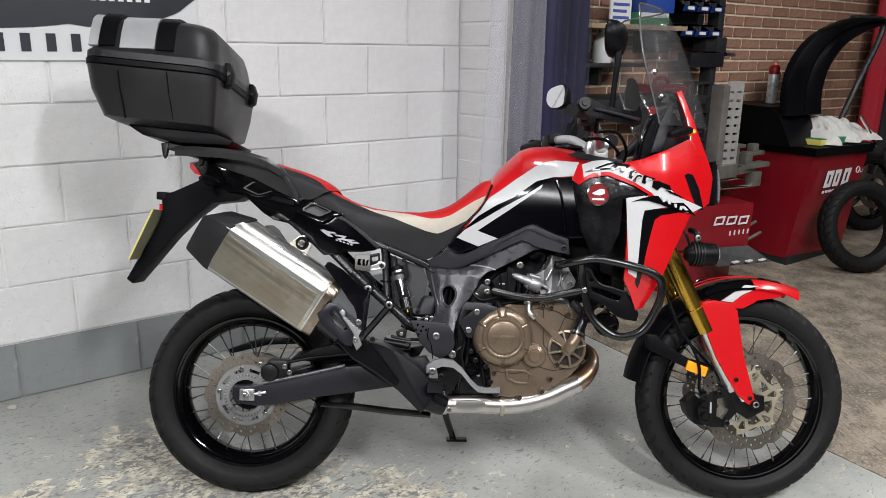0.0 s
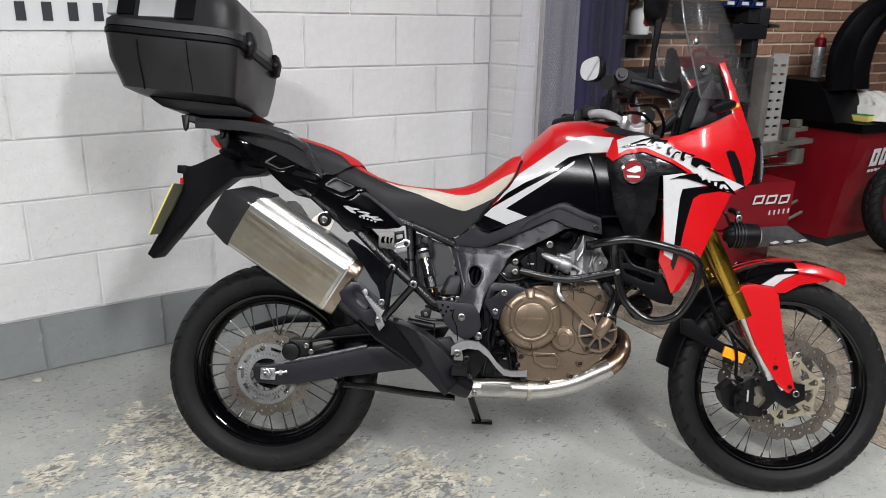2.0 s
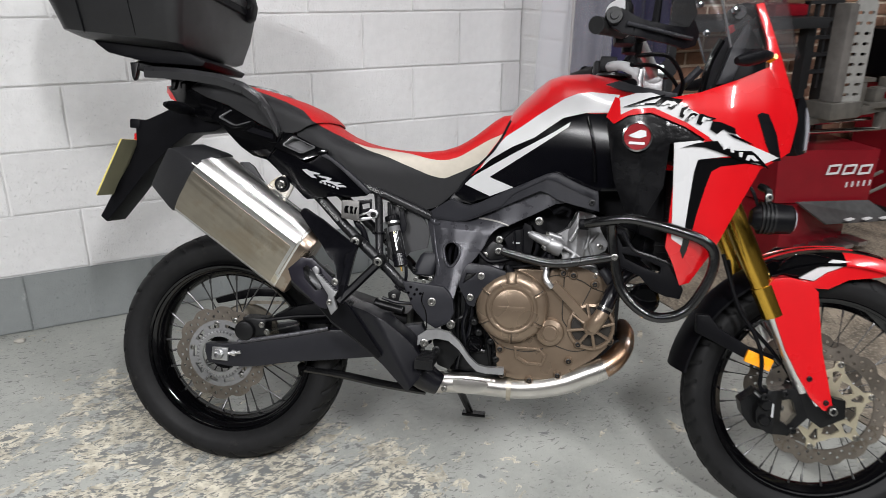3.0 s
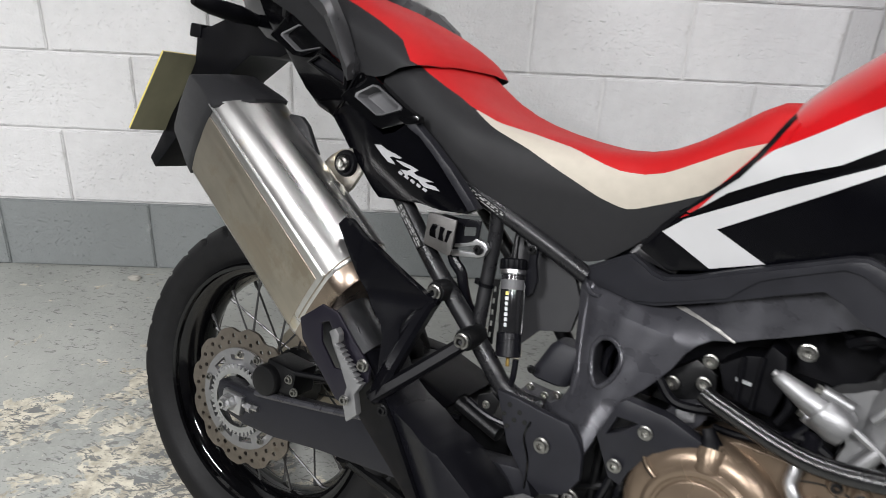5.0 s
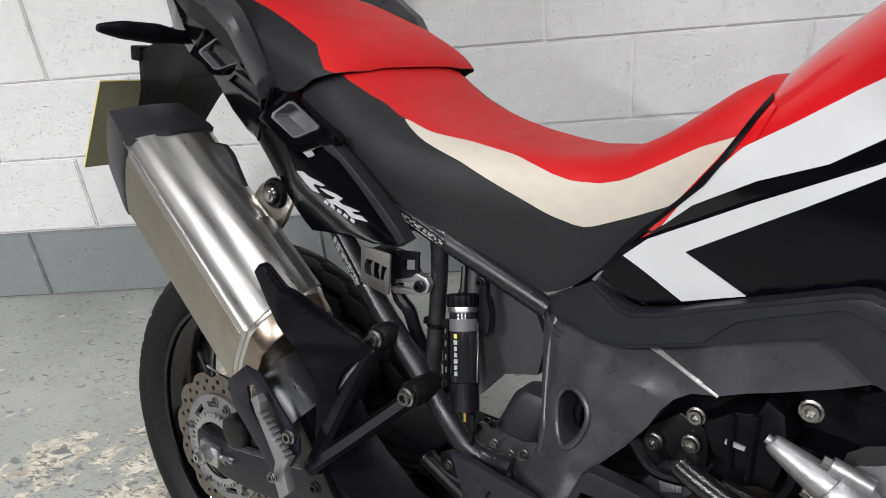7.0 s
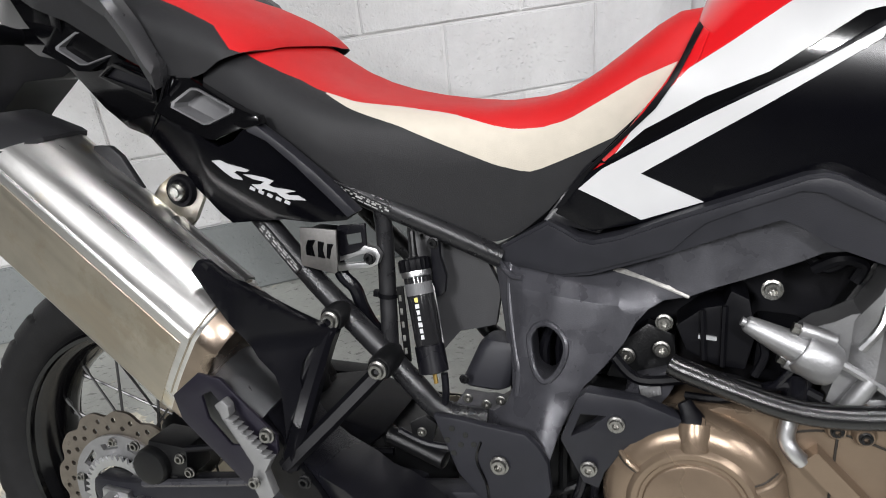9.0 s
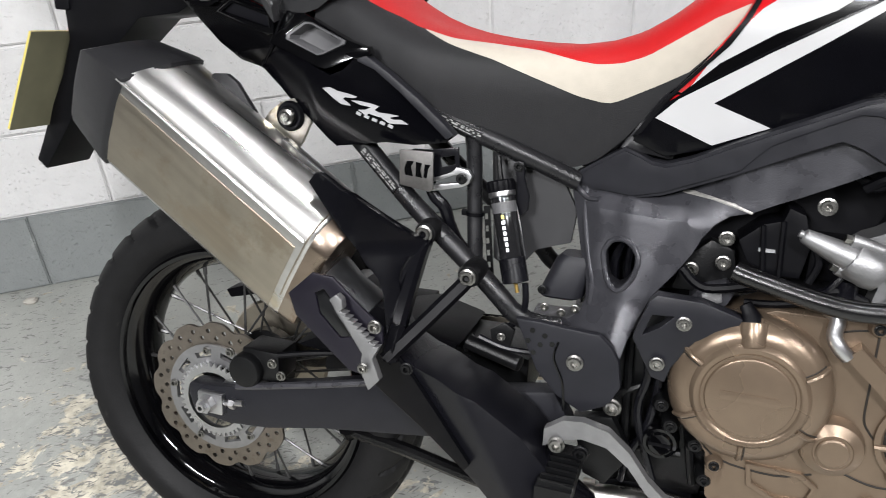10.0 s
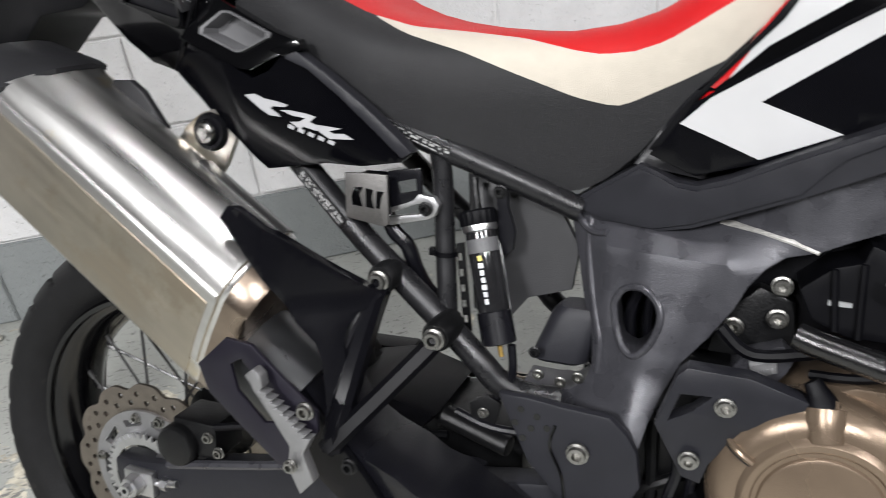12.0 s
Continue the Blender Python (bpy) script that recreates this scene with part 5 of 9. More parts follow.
part("airbox", panel([(0.545, 0.745), (0.575, 0.77), (0.61, 0.795), (0.7, 0.85), (0.85, 0.92), (1.0, 0.95), (1.1, 0.94), (1.12, 0.85), (1.1, 0.66), (1.0, 0.78), (0.87, 0.79), (0.77, 0.77), (0.68, 0.73), (0.6, 0.74)], lambda x, z: -lerp(x, (0.55, 0.62, 0.7), (0.03, 0.05, 0.085)), 0.08, 0.06), PLASTIC, bike, "black airbox behind the panels", bevel=0.01)

# main frame
FRAME = [(0.54, 0.73), (0.548, 0.745), (0.565, 0.75), (0.583, 0.738), (0.6, 0.738), (0.633, 0.744), (0.667, 0.755), (0.7, 0.765), (0.733, 0.782), (0.79, 0.815), (0.84, 0.834), (0.9, 0.82), (0.92, 0.808), (0.873, 0.8), (0.808, 0.762), (0.76, 0.736), (0.735, 0.728), (0.72, 0.716), (0.708, 0.698), (0.699, 0.676), (0.681, 0.647), (0.66, 0.62), (0.645, 0.585), (0.637, 0.56), (0.63, 0.53), (0.59, 0.53), (0.55, 0.545), (0.505, 0.546), (0.507, 0.56), (0.535, 0.556), (0.555, 0.561), (0.571, 0.576), (0.577, 0.596), (0.575, 0.62), (0.563, 0.65), (0.552, 0.69)]
HOLE = [(0.594, 0.66), (0.597, 0.67), (0.603, 0.678), (0.619, 0.682), (0.634, 0.671), (0.638, 0.655), (0.631, 0.633), (0.617, 0.618), (0.605, 0.624), (0.598, 0.64)]

HOLE = [(p.x, p.y) for p in curve([Vector((x, z, 0)) for x, z in HOLE], 3, True)]


def frame_y(x, z):
    base = -lerp(x, (0.5, 0.54, 0.58, 0.62, 0.69, 0.75, 0.85, 0.92), (0.075, 0.062, 0.093, 0.11, 0.113, 0.131, 0.16, 0.165)) - lerp(z, (0.53, 0.6, 0.68, 0.75), (0.045, 0.018, 0.007, 0.0))
    base += 1.0 * max(0.0, z - 0.715) * lerp(x, (0.55, 0.58, 0.66, 0.74), (0.0, 1.0, 1.0, 0.0)) + 0.012 * lerp(x, (0.72, 0.78), (0.0, 1.0)) * (1 if z > 0.7 else 0)
    ridge = 0.007 * math.exp(-((x - 0.648 - 0.35 * (z - 0.64)) / 0.03) ** 2) + 0.004 * math.exp(-((x - 0.583) / 0.014) ** 2) * (1 if z > 0.6 else 0)
    return base - ridge


main_frame = part("main_frame", panel(FRAME, frame_y, 0.045, 0.009, holes=[HOLE]), FRAMEM, bike, "dark grey painted main frame with scuffs", bevel=0.007)
back_frame = panel(FRAME, frame_y, 0.045, 0.05, holes=[HOLE])
part("main_frame", mirror(back_frame), FRAMEM, bike)
back_frame.free()
part("hole_lip", tube([(x, frame_y(x, z) - 0.001, z) for x, z in HOLE + HOLE[:2]], 0.0035, 8, 1), FRAMEM, main_frame)
part("frame_rib", tube([(x, frame_y(x, z) + 0.001, z) for x, z in ((0.56, 0.735), (0.563, 0.7), (0.572, 0.66), (0.583, 0.62), (0.583, 0.59))], 0.0035, 8), FRAMEM, main_frame)
part("weld_bead", tube([(x, frame_y(x, z) - 0.0005, z) for x, z in ((0.543, 0.738), (0.552, 0.729), (0.565, 0.722), (0.58, 0.724))], 0.004, 8), FRAMEM, main_frame)
part("hole_back", panel([(0.58, 0.61), (0.585, 0.685), (0.64, 0.69), (0.65, 0.65), (0.625, 0.6)], lambda x, z: -0.06, 0.01, 0.05), PLASTIC, main_frame)
part("hole_hose", tube([(0.61, -0.075, 0.6), (0.606, -0.08, 0.64), (0.615, -0.08, 0.675), (0.62, -0.075, 0.7)], 0.006, 8), SATIN, main_frame)
part("hole_hose", tube([(0.628, -0.075, 0.6), (0.624, -0.08, 0.645), (0.63, -0.08, 0.69)], 0.005, 8), SATIN, main_frame)
part("weld_scuff", tube([(x, frame_y(x, z) + 0.0012, z) for x, z in ((0.6799, 0.7467), (0.6923, 0.747), (0.715, 0.7454), (0.7385, 0.7419), (0.7591, 0.7353))], [0.0028, 0.0036, 0.003, 0.0034, 0.0026], 8, 1, True, 0.6), mat("scuffed_metal", (0.42, 0.41, 0.39), 0.45, 0.6, grain=0.5, scale=160, bump=0.3, bscale=400), main_frame, "bright scuff across the frame")
heel = part("heel_plate", panel([(0.498, 0.576), (0.53, 0.576), (0.561, 0.573), (0.605, 0.571), (0.622, 0.556), (0.632, 0.54), (0.638, 0.505), (0.625, 0.477), (0.592, 0.46), (0.559, 0.478), (0.53, 0.508)], lambda x, z: -0.168, 0.012, 0.05), GREYPL, bike, "black plastic heel plate", bevel=0.004)
for x, z in ((0.522, 0.563), (0.538, 0.558), (0.517, 0.548), (0.533, 0.545), (0.548, 0.548), (0.525, 0.533)):
    part("hole", lathe([(0, -0.1686), (0.0035, -0.1686), (0.0035, -0.166)], 10, "y", (x, 0, z)), GLOSS, heel)
bolt(heel, 0.579, -0.17, 0.53, 0.011)
part("seam", tube([(0.556, -0.169, 0.553), (0.552, -0.169, 0.53), (0.565, -0.169, 0.5), (0.57, -0.169, 0.46)], 0.0016, 6), GLOSS, heel)
for s in (-1, 1):
    part("seat_rail", tube([(0.33, s * 0.112, 0.828), (0.385, s * 0.104, 0.808), (0.43, s * 0.098, 0.79), (0.489, s * 0.086, 0.766), (0.548, s * 0.072, 0.74)], 0.0125, 14), STAYM, bike, "dark grey seat rail tube")
    part("rear_stay", tube([(0.24, s * 0.108, 0.786), (0.266, s * 0.112, 0.763), (0.33, s * 0.118, 0.702), (0.378, s * 0.122, 0.661), (0.435, s * 0.126, 0.614), (0.468, s * 0.128, 0.585), (0.487, s * 0.126, 0.566), (0.515, s * 0.12, 0.553), (0.55, s * 0.115, 0.552)], 0.0138, 14), STAYM, bike, "dark grey rear stay tube")
    part("upright", tube([(0.409, s * 0.1, 0.795), (0.414, s * 0.1, 0.76), (0.419, s * 0.104, 0.69), (0.428, s * 0.116, 0.61)], 0.0105, 12), STAYM, bike)
STICKM = mat("label_black", (0.006, 0.006, 0.007), 0.35, grain=0.2, scale=200)
PRINTM = mat("label_print", (0.32, 0.32, 0.315), 0.45, grain=0.2, scale=300)
srng = random.Random(5)
for place, half in ((Matrix.Translation((0.29, -0.1296, 0.7405)) @ pose(0, 0, 0, 0, 43.5, 0) @ pose(0, 0, 0, 0, 0, -4), 0.0055), (Matrix.Translation((0.392, -0.1165, 0.806)) @ pose(0, 0, 0, 0, 22.5, 0) @ pose(0, 0, 0, 0, 0, 8), 0.005)):
    sticker = part("sticker", shift(box(-0.036, 0.036, -0.0008, 0, -half, half), place), STICKM, bike, "small printed label on a frame tube")
    for row in (-0.6, 0.0, 0.55):
        x = -0.034
        while x < 0.03:
            w = srng.uniform(0.002, 0.009)
            part("print_bar", shift(box(x, min(x + w, 0.035), -0.0011, -0.0008, row * half - 0.0006, row * half + (0.0014 if row == 0 else 0.0005)), place), PRINTM, sticker)
            x += w + srng.uniform(0.0012, 0.005)
part("shock_shield", panel([(0.43, 0.77), (0.53, 0.735), (0.55, 0.7), (0.545, 0.655), (0.5, 0.64), (0.47, 0.6), (0.44, 0.62)], lambda x, z: -0.07, 0.01, 0.04), mat("splash_plastic", (0.03, 0.03, 0.032), 0.45, grain=0.15, scale=40, bump=0.1, bscale=900), bike, "dark grey splash panel", bevel=0.003)
shock = part("rear_shock", tube([(0.6, 0.0, 0.75), (0.585, 0.0, 0.48)], 0.03, 16, 1), CASTBLK, bike, "black rear shock absorber")
part("spring", tube([(0.594 + 0.038 * math.cos(a), 0.038 * math.sin(a), 0.72 - 0.19 * a / 38) for a in (0.35 * i for i in range(109))], 0.006, 6, 1), GLOSS, shock)
BRASSM = mat("old_brass", (0.3, 0.2, 0.06), 0.4, 0.9, grain=0.2, scale=80)
CLEARRES = mat("smoked_tube", (0.012, 0.012, 0.013), 0.12, grain=0.3, scale=60, spec=0.6)
RES_AXIS = Vector((-0.034, 0.026, 0.118)).normalized()
RES_OUT = (Vector((0.25, -1, 0.2)) - RES_AXIS * Vector((0.25, -1, 0.2)).dot(RES_AXIS)).normalized()
RES_TURN = Matrix((RES_AXIS.cross(RES_OUT), -RES_OUT, RES_AXIS)).transposed()
res = part("shock_reservoir", lathe([(0.0, 0.125), (0.017, 0.123), (0.0185, 0.118), (0.0185, 0.005), (0.016, 0.0), (0, 0.0)], 28, "z"), CLEARRES, bike, "black shock reservoir cylinder")
res.matrix_local = Matrix.Translation((0.486, -0.127, 0.611)) @ RES_TURN.to_4x4() @ Matrix.Diagonal((0.86, 0.86, 1, 1))
part("piston", lathe([(0.0187, 0.09), (0.019, 0.09), (0.019, 0.104), (0.0187, 0.104)], 28, "z", (0, 0, 0), True), RECESS, res, "grey piston band")
part("collar", lathe([(0.0188, 0.111), (0.0205, 0.112), (0.0208, 0.115), (0.0205, 0.118), (0.0188, 0.118)], 28, "z"), ALU, res, "bright reservoir collar")
teeth = [(0.021 + 0.0013 * (k % 2)) for k in range(40)]
part("cap", loft([[(r * f * math.cos(2 * math.pi * k / 40), r * f * math.sin(2 * math.pi * k / 40), z) for k, r in enumerate(teeth)] for z, f in ((0.118, 0.97), (0.1195, 1.0), (0.131, 1.0), (0.133, 0.9), (0.134, 0.3))]), PLASTIC, res, "knurled black cap")
part("valve", tube([(0, 0, 0.132), (0.001, 0.001, 0.14), (0.003, 0.002, 0.165)], [0.007, 0.005, 0.0045], 10, 1), CASTBLK, res, "black valve stem")
part("drain", tube([(0, 0, 0), (0, 0, -0.016)], 0.003, 8, 1), BRASSM, res, "brass stem under the cylinder")
for k in range(7):
    w = 0.0046 + 0.0012 * (k % 3 == 1)
    bar = box(-w / 2, w / 2, -0.0192, -0.0186, 0.0, 0.0052)
    part("letter_bar", shift(bar, pose(0, 0, 0.082 - k * 0.0072, 0, 0, -14)), SILVERL if k else PLATEY, res, "bar in place of a letter")
cup = [[((0.0205 + d) * math.cos(a), (0.0205 + d) * math.sin(a), z) for a in (2 * math.pi * k / 28 for k in range(28))] for z, d in ((-0.003, -0.003), (-0.002, 0.0), (0.03, 0.0), (0.031, -0.0015))]
part("cup", loft(cup), SATIN, res, "black lower cup")
part("cup_wing", loft([[(0.0212 * math.cos(a), 0.0212 * math.sin(a), z) for a, z in ((-0.2, 0.03), (0.15, 0.03), (0.55, 0.03), (0.55, 0.105), (0.3, 0.1), (0.0, 0.066))], [(0.0192 * math.cos(a), 0.0192 * math.sin(a), z) for a, z in ((-0.2, 0.03), (0.15, 0.03), (0.55, 0.03), (0.55, 0.105), (0.3, 0.1), (0.0, 0.066))]]), SATIN, res, bevel=0.0)
part("reservoir_bracket", plate([(0.468, 0.762), (0.48, 0.763), (0.482, 0.741), (0.49, 0.718), (0.489, 0.698), (0.48, 0.69), (0.474, 0.7), (0.472, 0.73)], -0.098, -0.09), SATIN, bike, "black reservoir bracket", bevel=0.002)
bolt(bike, 0.474, -0.099, 0.757, 0.007, BOLTB)
part("hose", tube([(0.462, -0.1, 0.775), (0.44, -0.09, 0.79), (0.42, -0.07, 0.78)], 0.005, 8), PLASTIC, bike)
part("perforated_strip", panel([(0.433, 0.702), (0.441, 0.704), (0.452, 0.61), (0.444, 0.608)], lambda x, z: -0.112, 0.003, 1.0, holes=[[(0.4345 + 0.0019 * k, 0.692 - 0.0165 * k), (0.4392 + 0.0019 * k, 0.693 - 0.0165 * k), (0.4401 + 0.0019 * k, 0.685 - 0.0165 * k), (0.4354 + 0.0019 * k, 0.684 - 0.0165 * k)] for k in range(5)]), CASTBLK, bike)
for x, y, z in ((0.4195, -0.104, 0.689), (0.427, -0.114, 0.624)):
    tie = part("cable_tie", lathe([(0.0108, -0.0025), (0.0128, -0.0025), (0.0128, 0.0025), (0.0108, 0.0025)], 14, "z", (x, y, z), True), PLASTIC, bike, "black cable tie")
    part("lock", box(x - 0.018, x - 0.01, y - 0.004, y + 0.004, z - 0.004, z + 0.004), PLASTIC, tie, bevel=0.001)
BLASTED = mat("blasted_alloy", (0.16, 0.155, 0.15), 0.48, 0.75, grain=0.2, scale=200, bump=0.15, bscale=700)
key_box = part("reservoir_guard", panel([(0.323, 0.771), (0.345, 0.772), (0.37, 0.772), (0.371, 0.722), (0.366, 0.719), (0.324, 0.725)], lambda x, z: -0.14, 0.004, 1.0), BLASTED, bike, "grey blasted alloy brake reservoir guard", bevel=0.0014)
part("inner_box", box(0.328, 0.366, -0.135, -0.1, 0.728, 0.768), PLASTIC, key_box, bevel=0.004)
part("side_leaf", plate([(0.362, 0.772), (0.398, 0.778), (0.4, 0.752), (0.385, 0.742), (0.366, 0.735)], -0.122, -0.118, holes=[[(0.373, 0.762), (0.393, 0.767), (0.394, 0.755), (0.376, 0.75)]]), SATIN, key_box, bevel=0.001)
for o in ([(0.334, 0.757), (0.344, 0.758), (0.34, 0.75), (0.343, 0.738), (0.332, 0.739), (0.331, 0.748)], [(0.347, 0.757), (0.355, 0.756), (0.353, 0.747), (0.356, 0.737), (0.347, 0.738)], [(0.359, 0.755), (0.367, 0.755), (0.364, 0.749), (0.362, 0.737), (0.358, 0.738)]):
    part("emblem_cut", panel(o, lambda x, z: -0.1408, 0.001, 1.0), GLOSS, key_box, "black cut-out shape")
part("clip", plate([(0.354, 0.733), (0.391, 0.745), (0.396, 0.757), (0.4, 0.751), (0.412, 0.75), (0.418, 0.742), (0.414, 0.731), (0.405, 0.726), (0.364, 0.716), (0.358, 0.722), (0.362, 0.725), (0.4, 0.732), (0.407, 0.737), (0.404, 0.743), (0.394, 0.741), (0.36, 0.727)], -0.122, -0.112), ALU, key_box, "bent bright clip", bevel=0.002)
bolt(key_box, 0.405, -0.124, 0.738, 0.0075, BOLTB)
part("hose", tube([(0.352, -0.105, 0.73), (0.362, -0.108, 0.708), (0.376, -0.104, 0.692), (0.383, -0.098, 0.667), (0.393, -0.09, 0.642), (0.41, -0.08, 0.62)], 0.0085, 10), SATIN, bike, "black brake reservoir hose")

for p in ([(0.5, -0.13, 0.61), (0.502, -0.13, 0.58), (0.49, -0.12, 0.55), (0.46, -0.11, 0.53)], [(0.44, -0.12, 0.52), (0.48, -0.125, 0.512), (0.53, -0.12, 0.51), (0.56, -0.11, 0.5)], [(0.47, -0.1, 0.55), (0.5, -0.11, 0.54), (0.53, -0.1, 0.53)]):
    part("hose", tube(p, 0.0045, 8), SATIN, bike)
clamp_plate = part("line_clamp", panel([(0.455, 0.535), (0.475, 0.548), (0.49, 0.54), (0.485, 0.515), (0.46, 0.51)], lambda x, z: -0.125, 0.006, 0.05), CASTBLK, bike, "small black line clamp", bevel=0.002)
bolt(clamp_plate, 0.472, -0.127, 0.528, 0.006)

# pillion footrest and hanger
def bar_bm(points, w, h):
    """A forged bar with chamfered edges along a path."""
    rows = []
    pts = [Vector(p) for p in points]
    for i, p in enumerate(pts):
        d = (pts[min(i + 1, len(pts) - 1)] - pts[max(i - 1, 0)]).normalized()
        out = (Vector((0, -1, 0)) - d * d.dot(Vector((0, -1, 0)))).normalized()
        side = d.cross(out)
        k = 1.0 if 0 < i < len(pts) - 1 else 0.96
        rows.append([p + (side * a * w / 2 + out * b * h / 2) * k for a, b in ((-1, -1), (-1, 0.35), (-0.5, 1), (0.5, 1), (1, 0.35), (1, -1))])
    return loft(rows)


HANGERM = mat("footrest_hanger_paint", (0.0035, 0.0035, 0.0048), 0.22, grain=0.2, scale=60, bump=0.02, bscale=900, spec=0.2)
hanger = part("pillion_footrest_hanger", bar_bm([(0.368, -0.142, 0.672), (0.364, -0.162, 0.645), (0.36, -0.2, 0.59), (0.357, -0.236, 0.535), (0.356, -0.24, 0.52)], 0.021, 0.019), HANGERM, bike, "gloss black forged footrest hanger")
part("lower_arm", bar_bm([(0.438, -0.155, 0.624), (0.425, -0.168, 0.607), (0.39, -0.205, 0.566), (0.36, -0.236, 0.532), (0.352, -0.243, 0.522)], 0.02, 0.019), PLASTIC, hanger)
part("step", bar_bm([(0.37, -0.158, 0.655), (0.355, -0.178, 0.63), (0.345, -0.205, 0.59), (0.352, -0.232, 0.54)], 0.012, 0.012), HANGERM, hanger)
part("web", panel([(0.243, 0.738), (0.252, 0.75), (0.26, 0.749), (0.298, 0.726), (0.325, 0.7), (0.364, 0.664), (0.374, 0.66), (0.37, 0.648), (0.358, 0.642), (0.351, 0.629), (0.351, 0.613), (0.356, 0.597), (0.36, 0.555), (0.357, 0.535), (0.35, 0.545), (0.338, 0.6), (0.33, 0.619), (0.313, 0.64), (0.292, 0.676), (0.268, 0.705)], lambda x, z: -lerp(x, (0.23, 0.29, 0.34, 0.38), (0.242, 0.243, 0.2, 0.16)) - 0.45 * max(0, 0.655 - z) + 0.006, 0.012, 0.008), HANGERM, hanger, "gloss black bracket arm", bevel=0.003)
part("bush", lathe([(0.0, -0.152), (0.0135, -0.152), (0.0158, -0.147), (0.0158, -0.115)], 24, "y", (0.367, 0, 0.667)), CASTBLK, hanger)
part("bush", lathe([(0.0, -0.167), (0.0135, -0.167), (0.0158, -0.162), (0.0158, -0.125)], 24, "y", (0.433, 0, 0.621)), CASTBLK, hanger)
bolt(hanger, 0.367, -0.154, 0.667, 0.0115)
bolt(hanger, 0.433, -0.169, 0.621, 0.0115)
GUARDM = mat("anodised_guard", (0.0075, 0.0062, 0.0125), 0.4, 0.2, grain=0.15, scale=60)
guard = part("heel_guard", panel([(0.228, 0.6), (0.262, 0.632), (0.29, 0.63), (0.325, 0.6), (0.357, 0.575), (0.358, 0.555), (0.33, 0.507), (0.312, 0.51), (0.238, 0.572)], lambda x, z: -0.266, 0.005, 0.05, holes=[[(0.266, 0.606), (0.278, 0.613), (0.3, 0.588), (0.318, 0.556), (0.3, 0.552), (0.272, 0.58)]]), GUARDM, bike, "dark anodised footrest guard with a slot", bevel=0.002)
peg_teeth = [(0.294, 0.608), (0.304, 0.616), (0.311, 0.61)]
for k in range(9):
    peg_teeth += [(0.313 + 0.0055 * k, 0.599 - 0.0048 * k), (0.3085 + 0.0055 * k, 0.595 - 0.0048 * k)]
part("pillion_footrest", plate(peg_teeth + [(0.361, 0.558), (0.352, 0.54), (0.362, 0.514), (0.347, 0.497), (0.335, 0.523), (0.338, 0.545)], -0.284, -0.272), ALUW, guard, "serrated alloy pillion footrest", bevel=0.002)
bolt(guard, 0.35, -0.272, 0.578, 0.009)
bolt(guard, 0.343, -0.29, 0.53, 0.007)
bolt(guard, 0.392, -0.27, 0.53, 0.008, BOLTB)

# engine
case = part("engine_case", panel([(0.7, 0.52), (0.715, 0.47), (0.748, 0.43), (0.755, 0.37), (0.775, 0.348), (0.811, 0.342), (0.907, 0.352), (0.95, 0.38), (1.0, 0.412), (1.03, 0.442), (1.045, 0.512), (1.035, 0.575), (1.01, 0.62), (0.96, 0.642), (0.924, 0.648), (0.873, 0.63), (0.8, 0.63), (0.73, 0.6)], lambda x, z: -0.15 + 0.25 * max(0, x - 0.95), 0.1, 0.03), BRONZE, bike, "bronze painted engine case", bevel=0.008)
cx, cz = 0.783, 0.533
SEAM = mat("dark_gap", (0.012, 0.009, 0.006), 0.7, grain=0.2, scale=60)
clutch = part("clutch_cover", lathe([(0.0, -0.1925), (0.046, -0.1925), (0.0485, -0.1915), (0.05, -0.189), (0.0535, -0.189), (0.055, -0.1905), (0.0565, -0.1915), (0.061, -0.1915), (0.063, -0.19), (0.066, -0.1865), (0.074, -0.186), (0.086, -0.178), (0.0915, -0.166), (0.0925, -0.14)], 72, "y", (cx, 0, cz)), BRONZE, case, "round bronze clutch cover")
for n in range(6):
    a = math.radians(90 + 60 * n)
    c, s_ = math.cos(a), math.sin(a)
    part("rib", tube([(cx + 0.064 * c, -0.1885, cz + 0.064 * s_), (cx + 0.08 * c, -0.1845, cz + 0.08 * s_), (cx + 0.0905 * c, -0.17, cz + 0.0905 * s_)], 0.0032, 8, 3), BRONZE, clutch)
    part("groove", tube([(cx + 0.0635 * math.cos(a + 0.07), -0.1872, cz + 0.0635 * math.sin(a + 0.07)), (cx + 0.076 * math.cos(a + 0.06), -0.1856, cz + 0.076 * math.sin(a + 0.06)), (cx + 0.0885 * math.cos(a + 0.055), -0.1755, cz + 0.0885 * math.sin(a + 0.055))], 0.0009, 6, 3), SEAM, clutch)
part("emblem_bar", box(cx - 0.033, cx + 0.033, -0.1936, -0.1924, cz - 0.005, cz + 0.006), BRONZE, clutch, "raised emblem bar", bevel=0.0008)
part("filler_boss", tube([(0.776, -0.17, 0.617), (0.777, -0.175, 0.606), (0.779, -0.181, 0.592)], [0.0165, 0.017, 0.0145], 18, 3), BRONZE, case)
part("filler_cap", tube([(0.764, -0.166, 0.638), (0.769, -0.168, 0.63), (0.773, -0.17, 0.622), (0.777, -0.173, 0.613)], [0.0075, 0.0095, 0.0135, 0.0168], 14, 3, True, 0.7), PLASTIC, case, "black oil filler cap")
part("small_cover", lathe([(0.0, -0.178), (0.016, -0.178), (0.018, -0.1765), (0.0185, -0.174), (0.021, -0.174), (0.022, -0.175), (0.033, -0.168), (0.036, -0.16), (0.037, -0.14)], 40, "y", (0.882, 0, 0.476)), BRONZE, case, "small round bronze cap")
